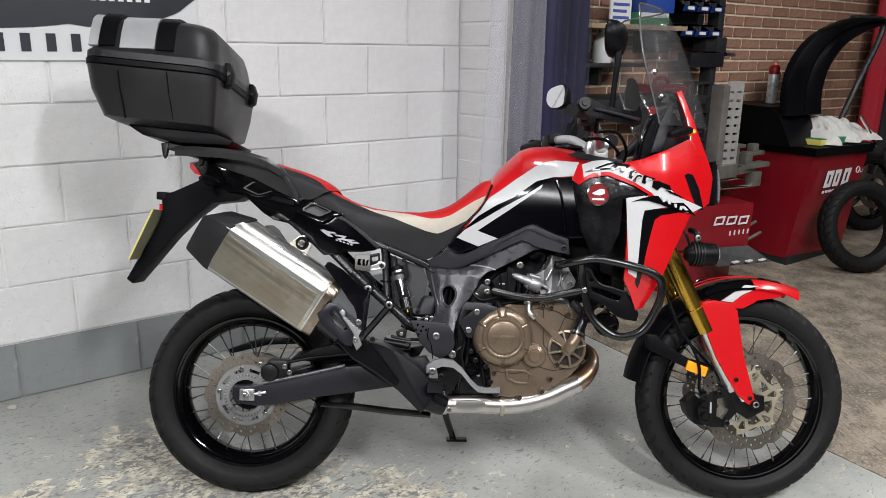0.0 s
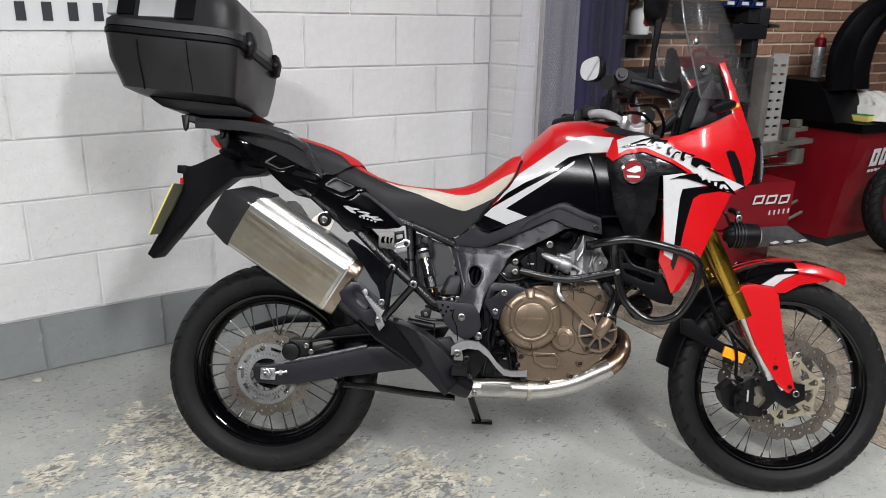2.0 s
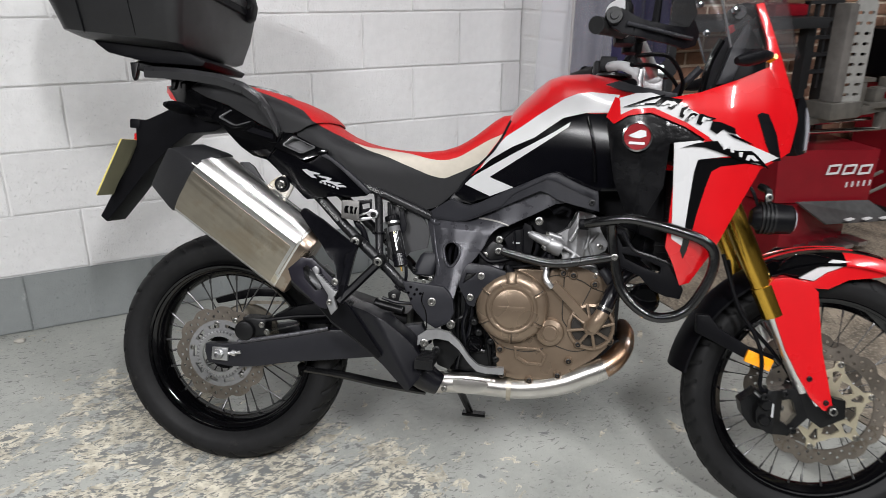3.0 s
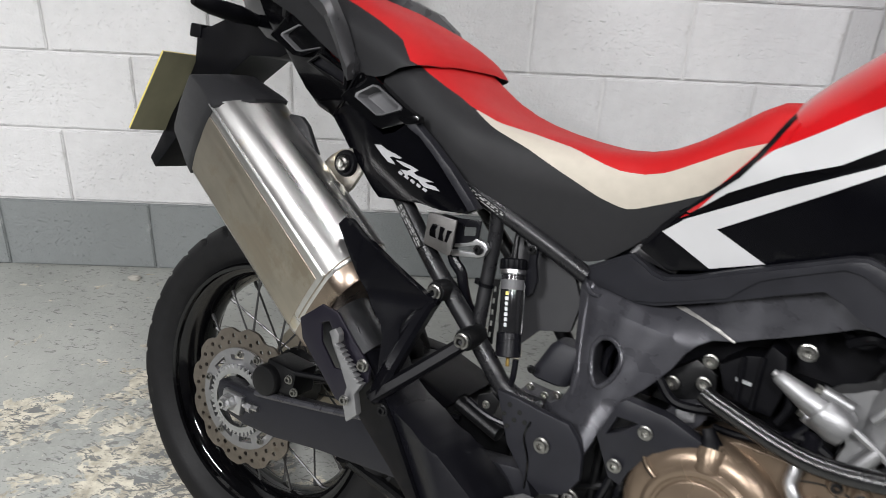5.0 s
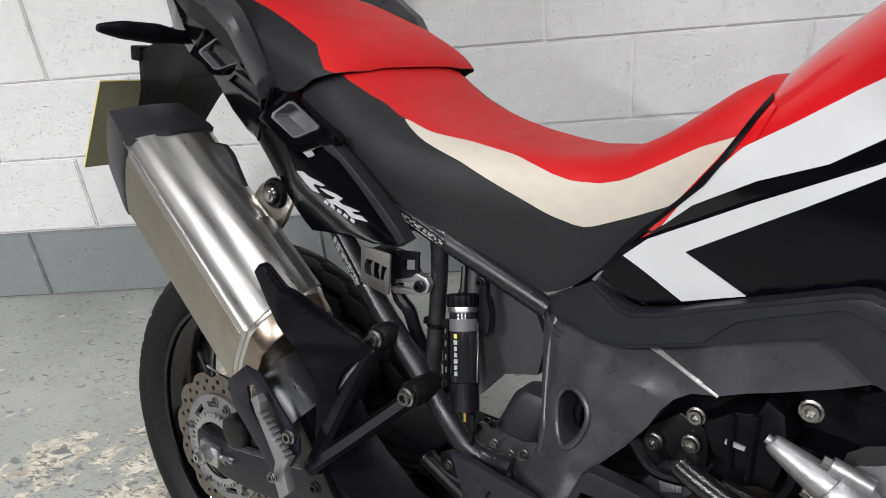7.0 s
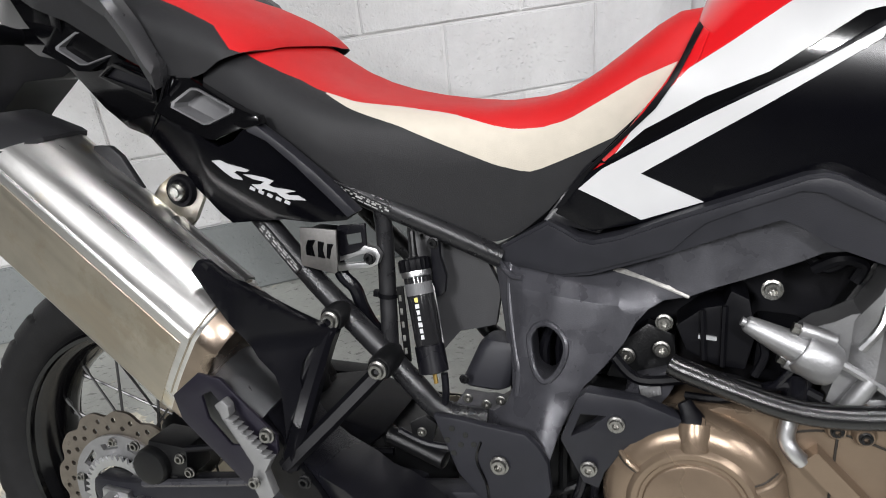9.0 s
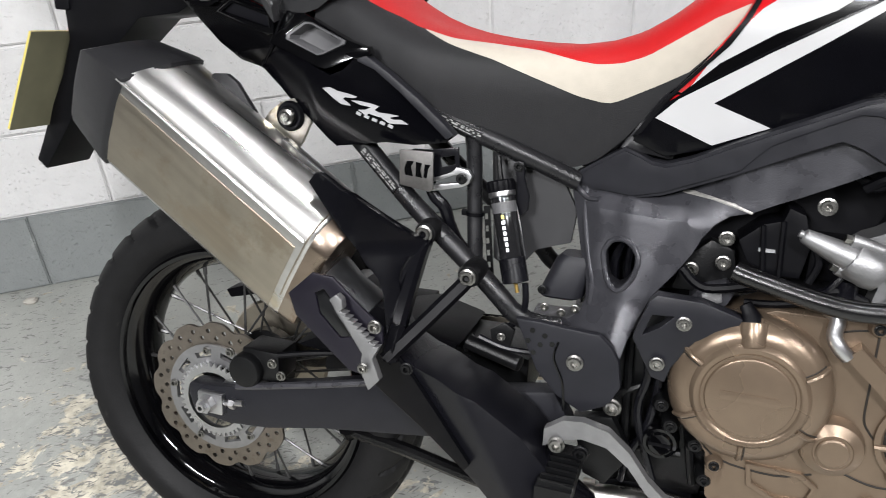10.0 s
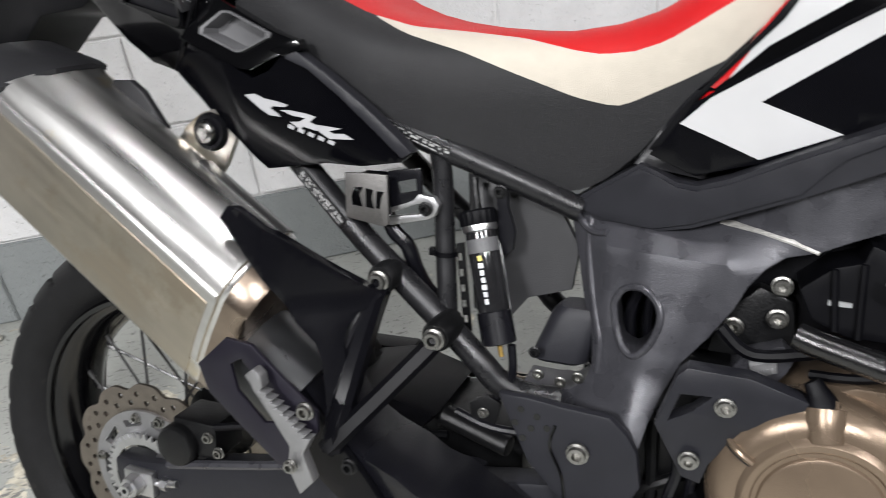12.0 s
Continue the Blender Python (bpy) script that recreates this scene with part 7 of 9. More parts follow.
for o in ([(1.006, 1.039), (1.065, 1.063), (1.099, 1.072), (1.095, 1.067), (1.068, 1.059), (1.024, 1.043)],
          [(1.008, 1.038), (1.044, 1.048), (1.084, 1.052), (1.082, 1.048), (1.044, 1.044)],
          [(1.093, 1.067), (1.136, 1.062), (1.128, 1.051), (1.114, 1.038), (1.104, 1.041), (1.111, 1.051), (1.098, 1.053), (1.085, 1.044), (1.072, 1.048)],
          [(1.135, 1.042), (1.152, 1.049), (1.147, 1.041), (1.158, 1.04), (1.146, 1.035), (1.14, 1.02), (1.131, 1.024)],
          [(1.156, 1.031), (1.164, 1.033), (1.173, 1.03), (1.165, 1.022), (1.157, 1.025), (1.151, 1.011), (1.143, 1.015)],
          [(1.176, 1.031), (1.183, 1.032), (1.198, 1.027), (1.215, 1.024), (1.205, 1.018), (1.191, 1.021), (1.181, 1.006), (1.171, 1.01)]):
    part("letter_shape", panel(o, fair_y(0.0105), 0.002, 0.02), GLOSS, cowl, "black slanted shape in place of lettering")
    if o[0][0] > 1.09:
        mx, mz = sum(p[0] for p in o) / len(o), sum(p[1] for p in o) / len(o)
        part("letter_heart", panel([(mx + 0.5 * (x - mx) + 0.0015, mz + 0.5 * (z - mz) - 0.001) for x, z in o], fair_y(0.0125), 0.002, 0.02), WHITE, cowl, "white filling of a letter shape")
for o in ([(1.207, 1.017), (1.227, 1.016), (1.26, 1.005), (1.265, 0.991), (1.246, 0.995), (1.233, 1.0), (1.22, 0.989), (1.203, 0.998)],
          [(1.245, 0.992), (1.262, 0.989), (1.313, 0.97), (1.294, 0.973), (1.26, 0.983)],
          [(1.142, 0.953), (1.176, 0.965), (1.202, 0.971), (1.223, 0.973), (1.234, 0.96), (1.271, 0.954), (1.307, 0.956), (1.323, 0.946), (1.343, 0.929), (1.355, 0.917), (1.325, 0.929), (1.298, 0.929), (1.262, 0.938), (1.222, 0.95), (1.193, 0.957), (1.167, 0.957)]):
    part("letter_shape", panel(o, fair_y(0.0105), 0.002, 0.02), GLOSS, cowl, "black slanted shape in place of lettering")
for o in ([(1.232, 0.97), (1.24, 0.972), (1.246, 0.958), (1.238, 0.954)], [(1.251, 0.963), (1.261, 0.964), (1.263, 0.949), (1.255, 0.95)], [(1.275, 0.951), (1.285, 0.952), (1.284, 0.94), (1.277, 0.941)], [(1.297, 0.946), (1.312, 0.946), (1.326, 0.934), (1.316, 0.933), (1.305, 0.94), (1.302, 0.933), (1.294, 0.935)]):
    part("letter_shape", panel(o, fair_y(0.0125), 0.002, 0.02), WHITE, cowl, "white slanted shape in place of lettering")
scoop_o = [(1.004, 0.767), (1.036, 0.751), (1.063, 0.709), (1.154, 0.68), (1.176, 0.645), (1.189, 0.617), (1.183, 0.594), (1.148, 0.598), (1.116, 0.61), (1.083, 0.643), (1.036, 0.662), (1.026, 0.705)]
scoop_h = [[(1.04, 0.694), (1.081, 0.688), (1.132, 0.668), (1.13, 0.652), (1.094, 0.663), (1.046, 0.682)], [(1.021, 0.742), (1.034, 0.738), (1.05, 0.712), (1.038, 0.71)]]
for s in (-1, 1):
    scoop = part("radiator_shroud", plate(scoop_o, s * 0.2 - 0.006, s * 0.2 + 0.006, holes=scoop_h), PLASTIC, bike, "black slotted radiator shroud", bevel=0.0025)
    part("shroud_lip", tube([(1.036, s * 0.206, 0.749), (1.063, s * 0.206, 0.707), (1.11, s * 0.206, 0.692), (1.152, s * 0.206, 0.679)], 0.004, 8), SATIN, scoop)
part("horn", lathe([(0, -0.15), (0.03, -0.148), (0.038, -0.14), (0.038, -0.12), (0.02, -0.1), (0, -0.1)], 28, "y", (1.11, 0, 0.575)), GLOSS, bike, "round black horn")
both("radiator_side", [(1.06, 0.9), (1.13, 0.9), (1.14, 0.72), (1.08, 0.74)], -0.08, 0.02, PLASTIC, bike, "black mesh radiator side", bevel=0.004)
radiator = part("radiator", box(1.12, 1.16, -0.145, 0.145, 0.65, 0.9), CASTBLK, bike, "black radiator", bevel=0.006)
for k in range(14):
    part("fin", box(1.118, 1.162, -0.149, -0.143, 0.66 + 0.017 * k, 0.664 + 0.017 * k), CASTBLK, radiator)
part("inner_nose", panel([(1.12, 1.05), (1.34, 1.13), (1.4, 1.06), (1.4, 0.96), (1.32, 0.9), (1.25, 0.9), (1.12, 0.93)], lambda x, z: -0.1, 0.2, 0.05), PLASTIC, bike, bevel=0.01)
headlamp = part("headlamp", panel([(1.425, 1.09), (1.44, 1.095), (1.465, 1.065), (1.478, 1.015), (1.47, 0.962), (1.44, 0.955), (1.415, 0.99)], lambda x, z: -lerp(x, (1.41, 1.45, 1.48), (0.15, 0.115, 0.06)), 0.12, 0.02), PLASTIC, bike, "twin headlamp with clear lens")
part("lens", panel([(1.448, 1.07), (1.463, 1.055), (1.48, 1.012), (1.472, 0.965), (1.46, 0.97), (1.458, 1.01)], lambda x, z: -lerp(x, (1.41, 1.45, 1.485), (0.155, 0.12, 0.06)) - 0.003, 0.02, 0.015), LENSM, headlamp, "pale headlamp lens")
part("headlamp", mirror(panel([(1.425, 1.09), (1.465, 1.065), (1.478, 1.015), (1.47, 0.962), (1.415, 0.99)], lambda x, z: -0.12, 0.13, 0.05)), PLASTIC, bike)

# windscreen
rows = []
for x, z, hw, wrap in ((1.455, 1.2, 0.14, 0.2), (1.43, 1.277, 0.15, 0.2), (1.406, 1.348, 0.16, 0.2), (1.378, 1.42, 0.16, 0.19), (1.349, 1.49, 0.155, 0.17), (1.32, 1.545, 0.14, 0.14), (1.297, 1.585, 0.1, 0.1)):
    arc = [math.radians(-90 + 180 * k / 16) for k in range(17)]
    f = [(x - wrap * (1 - math.cos(a)), hw * math.sin(a), z) for a in arc]
    rows.append(f + [(p[0] - 0.004, p[1] * 0.98, p[2]) for p in reversed(f)])
screen = part("windscreen", loft(rows), SCREEN, bike, "tall clear curved windscreen")
part("screen_edge", tube([f[0] for f in rows] + [rows[-1][8]] + [f[16] for f in reversed(rows)], 0.0028, 8, 3), mat("screen_edge", (0.1, 0.1, 0.105), 0.15, spec=0.6), screen, "polished grey edge")
for s in (-1, 1):
    for z, x in ((1.36, 1.26), (1.285, 1.285)):
        part("screw", lathe([(0, -0.006), (0.009, -0.004), (0.01, 0.004)], 14, "y", (x - 0.03, s * 0.152, z)), CHROME, screen)
inner = part("instrument_panel", panel([(1.232, 1.1), (1.262, 1.21), (1.29, 1.262), (1.312, 1.256), (1.35, 1.2), (1.36, 1.14), (1.28, 1.1)], lambda x, z: -0.085, 0.17, 0.03), PLASTIC, bike, "black instrument housing", bevel=0.008)
part("side_plate", panel([(1.238, 1.115), (1.266, 1.21), (1.292, 1.262), (1.306, 1.255), (1.288, 1.17), (1.27, 1.12)], lambda x, z: -0.112, 0.014, 0.03), GREYPL, inner, "grey instrument side plate", bevel=0.004)
part("knob", lathe([(0, -0.13), (0.016, -0.13), (0.019, -0.124), (0.019, -0.08)], 20, "y", (1.268, 0, 1.285)), CASTBLK, inner)
part("knob", lathe([(0, -0.13), (0.013, -0.13), (0.015, -0.124), (0.015, -0.08)], 20, "y", (1.322, 0, 1.27)), CASTBLK, inner)
part("hood", tube([(1.262, -0.1, 1.286), (1.29, -0.105, 1.3), (1.325, -0.1, 1.275), (1.345, -0.1, 1.235), (1.36, -0.1, 1.19)], 0.012, 10), PLASTIC, inner)
part("bracket", tube([(1.14, -0.06, 1.08), (1.17, -0.08, 1.12), (1.2, -0.09, 1.155)], 0.01, 8), GREYPL, inner)
part("bracket", tube([(1.2, -0.03, 1.0), (1.215, -0.05, 1.1), (1.225, -0.06, 1.17), (1.25, -0.06, 1.23)], 0.009, 8), TUBEBLK, inner)

# handlebar, mirrors, guards
bar = part("handlebar", tube([(0.935, -0.43, 1.185), (0.975, -0.36, 1.19), (1.005, -0.27, 1.195), (1.045, -0.17, 1.185), (1.085, -0.08, 1.145), (1.092, 0, 1.14), (1.085, 0.08, 1.145), (1.045, 0.17, 1.185), (1.005, 0.27, 1.195), (0.975, 0.36, 1.19), (0.935, 0.43, 1.185)], 0.0145, 14), SILVERL, bike, "silver handlebar")
for y in (-0.045, 0.045):
    part("clamp", join(box(1.068, 1.116, y - 0.018, y + 0.018, 1.09, 1.163), lathe([(0, -0.02), (0.026, -0.02), (0.026, 0.02), (0, 0.02)], 20, "y", (1.092, y, 1.14))), ALU, bar, "bright alloy bar clamp", bevel=0.004)
part("bar_pad", lathe([(0, -0.02), (0.022, -0.02), (0.022, 0.02), (0, 0.02)], 20, "y", (1.128, -0.03, 1.155)), PLASTIC, bar)
def mirror_if(bm, side):
    """The near-side piece as it is, or its twin for the other side."""
    if side < 0:
        return bm
    far = mirror(bm)
    bm.free()
    return far


for s in (-1, 1):
    part("grip", tube([(0.915, s * 0.46, 1.18), (0.945, s * 0.41, 1.186), (0.976, s * 0.355, 1.19)], 0.018, 14), RUBBER, bar, "black rubber grip")
    part("switchgear", join(box(0.965, 1.01, s * 0.31 - 0.03, s * 0.31 + 0.03, 1.165, 1.215), box(0.98, 1.03, s * 0.27 - 0.015, s * 0.27 + 0.015, 1.18, 1.225)), PLASTIC, bar, bevel=0.008)
    part("lever", tube([(1.02, s * 0.28, 1.185), (1.035, s * 0.34, 1.184), (1.02, s * 0.41, 1.18), (0.985, s * 0.45, 1.176)], [0.009, 0.008, 0.007, 0.009], 8), CASTBLK, bar, "black lever")
    hg = part("hand_guard", mirror_if(panel([(0.936, 1.196), (0.944, 1.212), (0.964, 1.217), (0.985, 1.206), (1.006, 1.197), (1.06, 1.192), (1.102, 1.196), (1.125, 1.222), (1.143, 1.196), (1.136, 1.169), (1.104, 1.153), (1.031, 1.158), (0.971, 1.167), (0.945, 1.18)], lambda x, z: -lerp(x, (0.93, 1.0, 1.06, 1.1, 1.15), (0.452, 0.455, 0.43, 0.39, 0.32)), 0.012, 0.012), s), PLASTIC, bike, "black plastic hand guard", bevel=0.003)
    part("deflector", mirror_if(panel([(1.066, 1.2), (1.068, 1.245), (1.075, 1.278), (1.09, 1.286), (1.106, 1.282), (1.12, 1.26), (1.131, 1.232), (1.108, 1.196)], lambda x, z: -lerp(x, (1.06, 1.1, 1.15), (0.43, 0.4, 0.33)) + 0.1 * (z - 1.2), 0.004, 0.02), s), SMOKE, hg, "smoked clear wind deflector")
    part("rib", mirror_if(tube([(0.975, -0.462, 1.186), (1.03, -0.452, 1.178), (1.08, -0.42, 1.174), (1.12, -0.375, 1.176)], 0.004, 8), s), GREYPL, hg)
    part("end_bolt", lathe([(0, s * 0.012), (0.008, s * 0.012), (0.009, s * 0.008), (0.016, s * 0.008), (0.018, s * 0.004), (0.018, -s * 0.01)], 20, "y", (0.949, s * 0.458, 1.2)), CASTBLK, hg)
    mx, my, mz = (1.04, -0.395, 1.395) if s < 0 else (1.034, 0.4, 1.374)
    yaw = pose(mx, my, mz, 0, 8, s * 27)
    shape = curve([Vector(p) for p in ((0, -s * 0.062, -0.03), (0, -s * 0.048, 0.036), (0, s * 0.01, 0.043), (0, s * 0.054, 0.03), (0, s * 0.056, -0.012), (0, s * 0.018, -0.043), (0, -s * 0.038, -0.048))], 6, True)
    mirror_ob = part("mirror", shift(loft([[(dx, p.y * k, p.z * k) for p in shape] for dx, k in ((-0.014, 0.96), (-0.011, 1.0), (0.006, 0.97), (0.022, 0.78), (0.03, 0.45))]), yaw), PLASTIC, bike, "black rear view mirror", bevel=0.002)
    part("glass", shift(loft([[(dx, p.y * 0.93, p.z * 0.93) for p in shape] for dx in (-0.0155, -0.014)]), yaw), MIRRORM, mirror_ob, "mirror glass")
    part("stalk", tube([(mx + 0.012, my, mz - 0.03), (mx + 0.01, my, mz - 0.075), (1.045, my * 0.985, 1.27), (1.042, my * 0.96, 1.2)] if s < 0 else [(mx + 0.025, my, mz - 0.02), (1.085, my * 0.96, 1.335), (1.095, my * 0.92, 1.295), (1.06, my * 0.8, 1.22)], [0.012, 0.009, 0.0075, 0.009] if s < 0 else [0.013, 0.011, 0.008, 0.008], 10), PLASTIC, mirror_ob)
    ind = part("front_indicator", tube([(1.338, s * 0.18, 1.178), (1.318, s * 0.22, 1.172), (1.29, s * 0.25, 1.165), (1.262, s * 0.275, 1.155), (1.235, s * 0.29, 1.148)], [0.007, 0.013, 0.02, 0.019, 0.009], 12, 6, True, 0.8), PLASTIC, bike, "slim black front indicator")
    part("lens", tube([(1.338, s * 0.165, 1.17), (1.345, s * 0.19, 1.176)], 0.007, 8, 1), AMBER, ind)
part("brake_reservoir", lathe([(0.0, 0.03), (0.022, 0.03), (0.024, 0.024), (0.022, 0.0), (0, 0)], 20, "z", (1.01, -0.27, 1.155)), PLASTIC, bike)
for p in ([(1.02, -0.2, 1.14), (1.1, -0.1, 1.15), (1.16, -0.05, 1.1), (1.17, -0.02, 1.0)], [(1.0, 0.3, 1.15), (1.1, 0.2, 1.17), (1.15, 0.1, 1.1)], [(1.02, -0.28, 1.15), (1.1, -0.22, 1.16), (1.15, -0.15, 1.11), (1.14, -0.1, 1.05)]):
    part("cable", tube(p, 0.005, 8), PLASTIC, bike)

# fork
for s in (-1, 1):
    part("fork_leg", tube([(1.405, s * 0.1, 0.62), (1.47, s * 0.1, 0.492), (1.53, s * 0.1, 0.372)], 0.0215, 22, 1), STEEL, bike, "polished lower fork leg")
    up = part("fork_tube", tube([(1.165, s * 0.1, 1.08), (1.28, s * 0.1, 0.865), (1.412, s * 0.1, 0.605)], [0.027, 0.0275, 0.0275], 22, 1), GOLD, bike, "gold anodised upper fork tube")
    part("collar", tube([(1.4, s * 0.1, 0.63), (1.437, s * 0.1, 0.558)], 0.0305, 22, 1), GOLD, up)
    part("slider", tube([(1.43, s * 0.1, 0.57), (1.57, s * 0.1, 0.345)], 0.0215, 18, 1), CHROME, up, "polished lower slider")
    part("fork_foot", mirror_if(panel([(1.505, 0.379), (1.54, 0.4), (1.6, 0.36), (1.629, 0.356), (1.632, 0.31), (1.575, 0.282), (1.54, 0.305)], lambda x, z: -0.115 + 0.12 * abs(x - 1.575), 0.05, 0.02), s), CASTBLK, up, bevel=0.008)
    part("yoke", box(1.12, 1.2, s * 0.1 - 0.04, s * 0.1 + 0.04, 1.045, 1.08), CASTBLK, up, bevel=0.008)
    part("lower_yoke", box(1.215, 1.3, s * 0.07 - 0.07, s * 0.07 + 0.07, 0.86, 0.9), CASTBLK, up, bevel=0.008)
    outline = [(1.405, 0.632), (1.42, 0.652), (1.455, 0.658), (1.5, 0.65), (1.525, 0.628), (1.535, 0.57), (1.552, 0.48), (1.592, 0.345), (1.586, 0.33), (1.57, 0.332), (1.537, 0.36), (1.5, 0.415), (1.465, 0.475), (1.43, 0.555)]
    g = panel(outline, lambda x, z: -0.128 + 0.25 * (x - 1.5) ** 2, 0.03, 0.02)
    gd = part("fork_guard", mirror(g) if s > 0 else g.copy(), RED, bike, "red plastic fork guard", bevel=0.004)
    g.free()
    if s < 0:
        bolt(gd, 1.528, -0.13, 0.41, 0.007, BOLTB)
        bolt(gd, 1.575, -0.127, 0.352, 0.007, BOLTB)
part("front_axle", tube([(1.592, -0.135, 0.333), (1.592, 0.135, 0.333)], 0.014, 16, 1), CASTBLK, bike)
part("axle_cap", lathe([(0.006, -0.136), (0.008, -0.138), (0.0105, -0.136), (0.0105, -0.125)], 20, "y", (1.592, 0, 0.333)), BOLTM, bike)


def guard_arc(r, w, a0, a1, n, material, name, parent, label, thick=0.004, narrow=0.5):
    """A mudguard: a bowed strip round the front wheel."""
    rows = []
    for i in range(n + 1):
        a = radians(a0 + (a1 - a0) * i / n)
        k = 1 - (1 - narrow) * (i / n) ** 2
        f = []
        for j in range(9):
            v = -1 + j / 4
            rr = r - 0.028 * abs(v) ** 2.2
            f.append((FW[0] + rr * math.cos(a), v * w / 2 * k, FW[2] + rr * math.sin(a)))
        g2 = [(p[0] - thick * math.cos(a), p[1], p[2] - thick * math.sin(a)) for p in reversed(f)]
        rows.append(f + g2)
    return part(name, loft(rows), material, parent, label)


def fender_band(v0, v1, material, name, parent, label="", lift=0.0, u0=0.0, u1=1.0):
    """One colour band of the mudguard, from v0 to v1 across its width and u0 to u1 along it."""
    rows = []
    for i in range(17):
        u = u0 + (u1 - u0) * i / 16
        a = radians(119 - 56 * u)
        half = 0.092 * (1 - 0.25 * u ** 2 - 0.62 * max(0, u - 0.6) ** 1.3)
        top = []
        for j in range(7):
            v = v0 + (v1 - v0) * j / 6
            rr = 0.398 - 0.034 * abs(v) ** 2.4 + 0.012 * max(0, u - 0.5) + lift
            top.append((FW[0] + rr * math.cos(a), v * half, FW[2] + rr * math.sin(a)))
        rows.append(top + [(p[0] - 0.005 * math.cos(a), p[1], p[2] - 0.005 * math.sin(a)) for p in reversed(top)])
    return part(name, loft(rows), material, parent, label)


fender = fender_band(-1, 1, GLOSS, "front_mudguard", bike, "gloss black front mudguard with white stripe and red beak", 0.0, 0.0, 0.54)
fender_band(-0.55, 0.55, GLOSS, "top_panel", fender, "gloss black top", 0.0, 0.54, 0.82)
fender_band(-1, -0.55, RED, "edge_band", fender, "", 0.0, 0.54, 0.82)
fender_band(0.55, 1, RED, "edge_band", fender, "", 0.0, 0.54, 0.82)
fender_band(-1, 1, RED, "beak", fender, "red mudguard beak", 0.0, 0.82, 1.0)
for v in (-0.3, 0.3):
    fender_band(v - 0.04, v + 0.04, RED, "edge_line", fender, "thin red line", 0.002, 0.05, 0.62)
skirt = [(1.434, 0.66), (1.463, 0.655), (1.491, 0.651), (1.527, 0.647), (1.556, 0.671), (1.622, 0.701), (1.661, 0.69), (1.72, 0.676), (1.69, 0.667), (1.612, 0.657), (1.563, 0.631), (1.506, 0.63), (1.45, 0.645)]
stripe = [(1.491, 0.653), (1.535, 0.684), (1.568, 0.706), (1.622, 0.703), (1.556, 0.673), (1.527, 0.649)]
cover = [(1.434, 0.662), (1.448, 0.69), (1.475, 0.712), (1.52, 0.716), (1.566, 0.708), (1.533, 0.686), (1.489, 0.654), (1.463, 0.657)]
for name, o, m, label in (("side_skirt", skirt, RED, "red mudguard side"), ("white_stripe", stripe, WHITE, "white stripe"), ("side_cover", cover, GLOSS, "")):
    bm = panel(o, lambda x, z: -0.084 + 0.2 * max(0, x - 1.58), 0.008, 0.02)
    part(name, mirror(bm), m, fender, "", bevel=0.002)
    part(name, bm, m, fender, label, bevel=0.002)
flap = guard_arc(0.386, 0.15, 172, 122, 16, PLASTIC, "mud_flap", bike, "black rear half of the front mudguard", 0.006, 1.0)
part("stay", plate([(1.252, 0.541), (1.284, 0.541), (1.309, 0.511), (1.39, 0.467), (1.454, 0.451), (1.447, 0.411), (1.379, 0.438), (1.254, 0.494)], -0.09, -0.07), PLASTIC, flap, bevel=0.004)
part("side_reflector", panel([(1.386, 0.463), (1.451, 0.441), (1.441, 0.41), (1.377, 0.432)], lambda x, z: -0.1, 0.012, 0.1), AMBER, bike, "amber side reflector", bevel=0.003)
fcal = part("front_caliper", panel([(1.44, 0.368), (1.51, 0.377), (1.52, 0.355), (1.542, 0.304), (1.499, 0.253), (1.443, 0.259), (1.421, 0.275), (1.416, 0.31), (1.43, 0.34)], lambda x, z: -0.112 - 0.012 * math.exp(-((x - 1.455) / 0.018) ** 2), 0.05, 0.012, holes=[[(1.475, 0.345), (1.5, 0.35), (1.515, 0.31), (1.495, 0.28), (1.475, 0.29)]]), CASTBLK, bike, "black radial front brake caliper", bevel=0.006)
part("back_half", panel([(1.385, 0.32), (1.421, 0.353), (1.454, 0.345), (1.45, 0.25), (1.42, 0.255), (1.395, 0.285)], lambda x, z: -0.078, 0.05, 0.02), CASTBLK, fcal, bevel=0.008)
for z in (0.29, 0.33):
    part("piston_boss", lathe([(0, -0.128), (0.011, -0.128), (0.015, -0.122), (0.016, -0.1)], 20, "y", (1.437, 0, z)), CASTBLK, fcal)
part("pad", panel([(1.474, 0.346), (1.502, 0.351), (1.517, 0.31), (1.496, 0.279), (1.474, 0.289)], lambda x, z: -0.09, 0.006, 0.05), STEELW, fcal, "worn steel brake pad back")
for x, z in ((1.478, 0.365), (1.505, 0.272), (1.43, 0.352)):
    bolt(fcal, x, -0.124, z, 0.009, BOLTB)
bolt(fcal, 1.478, -0.1, 0.32, 0.009)
part("emblem_bar", plate([(1.449, 0.302), (1.454, 0.301), (1.454, 0.336), (1.449, 0.337)], -0.1265, -0.124), SILVERL, fcal, "white bar in place of lettering")
part("bleed_nipple", tube([(1.425, -0.1, 0.345), (1.41, -0.105, 0.358)], 0.004, 8, 1), ALU, fcal)
part("brake_hose", tube([(1.44, -0.1, 0.36), (1.421, -0.105, 0.373), (1.418, -0.105, 0.444), (1.393, -0.105, 0.506), (1.347, -0.1, 0.576), (1.3, -0.09, 0.7)], 0.005, 8), PLASTIC, bike)
part("brake_hose", tube([(1.5, -0.08, 0.4), (1.45, -0.07, 0.46), (1.36, -0.06, 0.56), (1.33, -0.03, 0.68)], 0.005, 8), PLASTIC, bike)

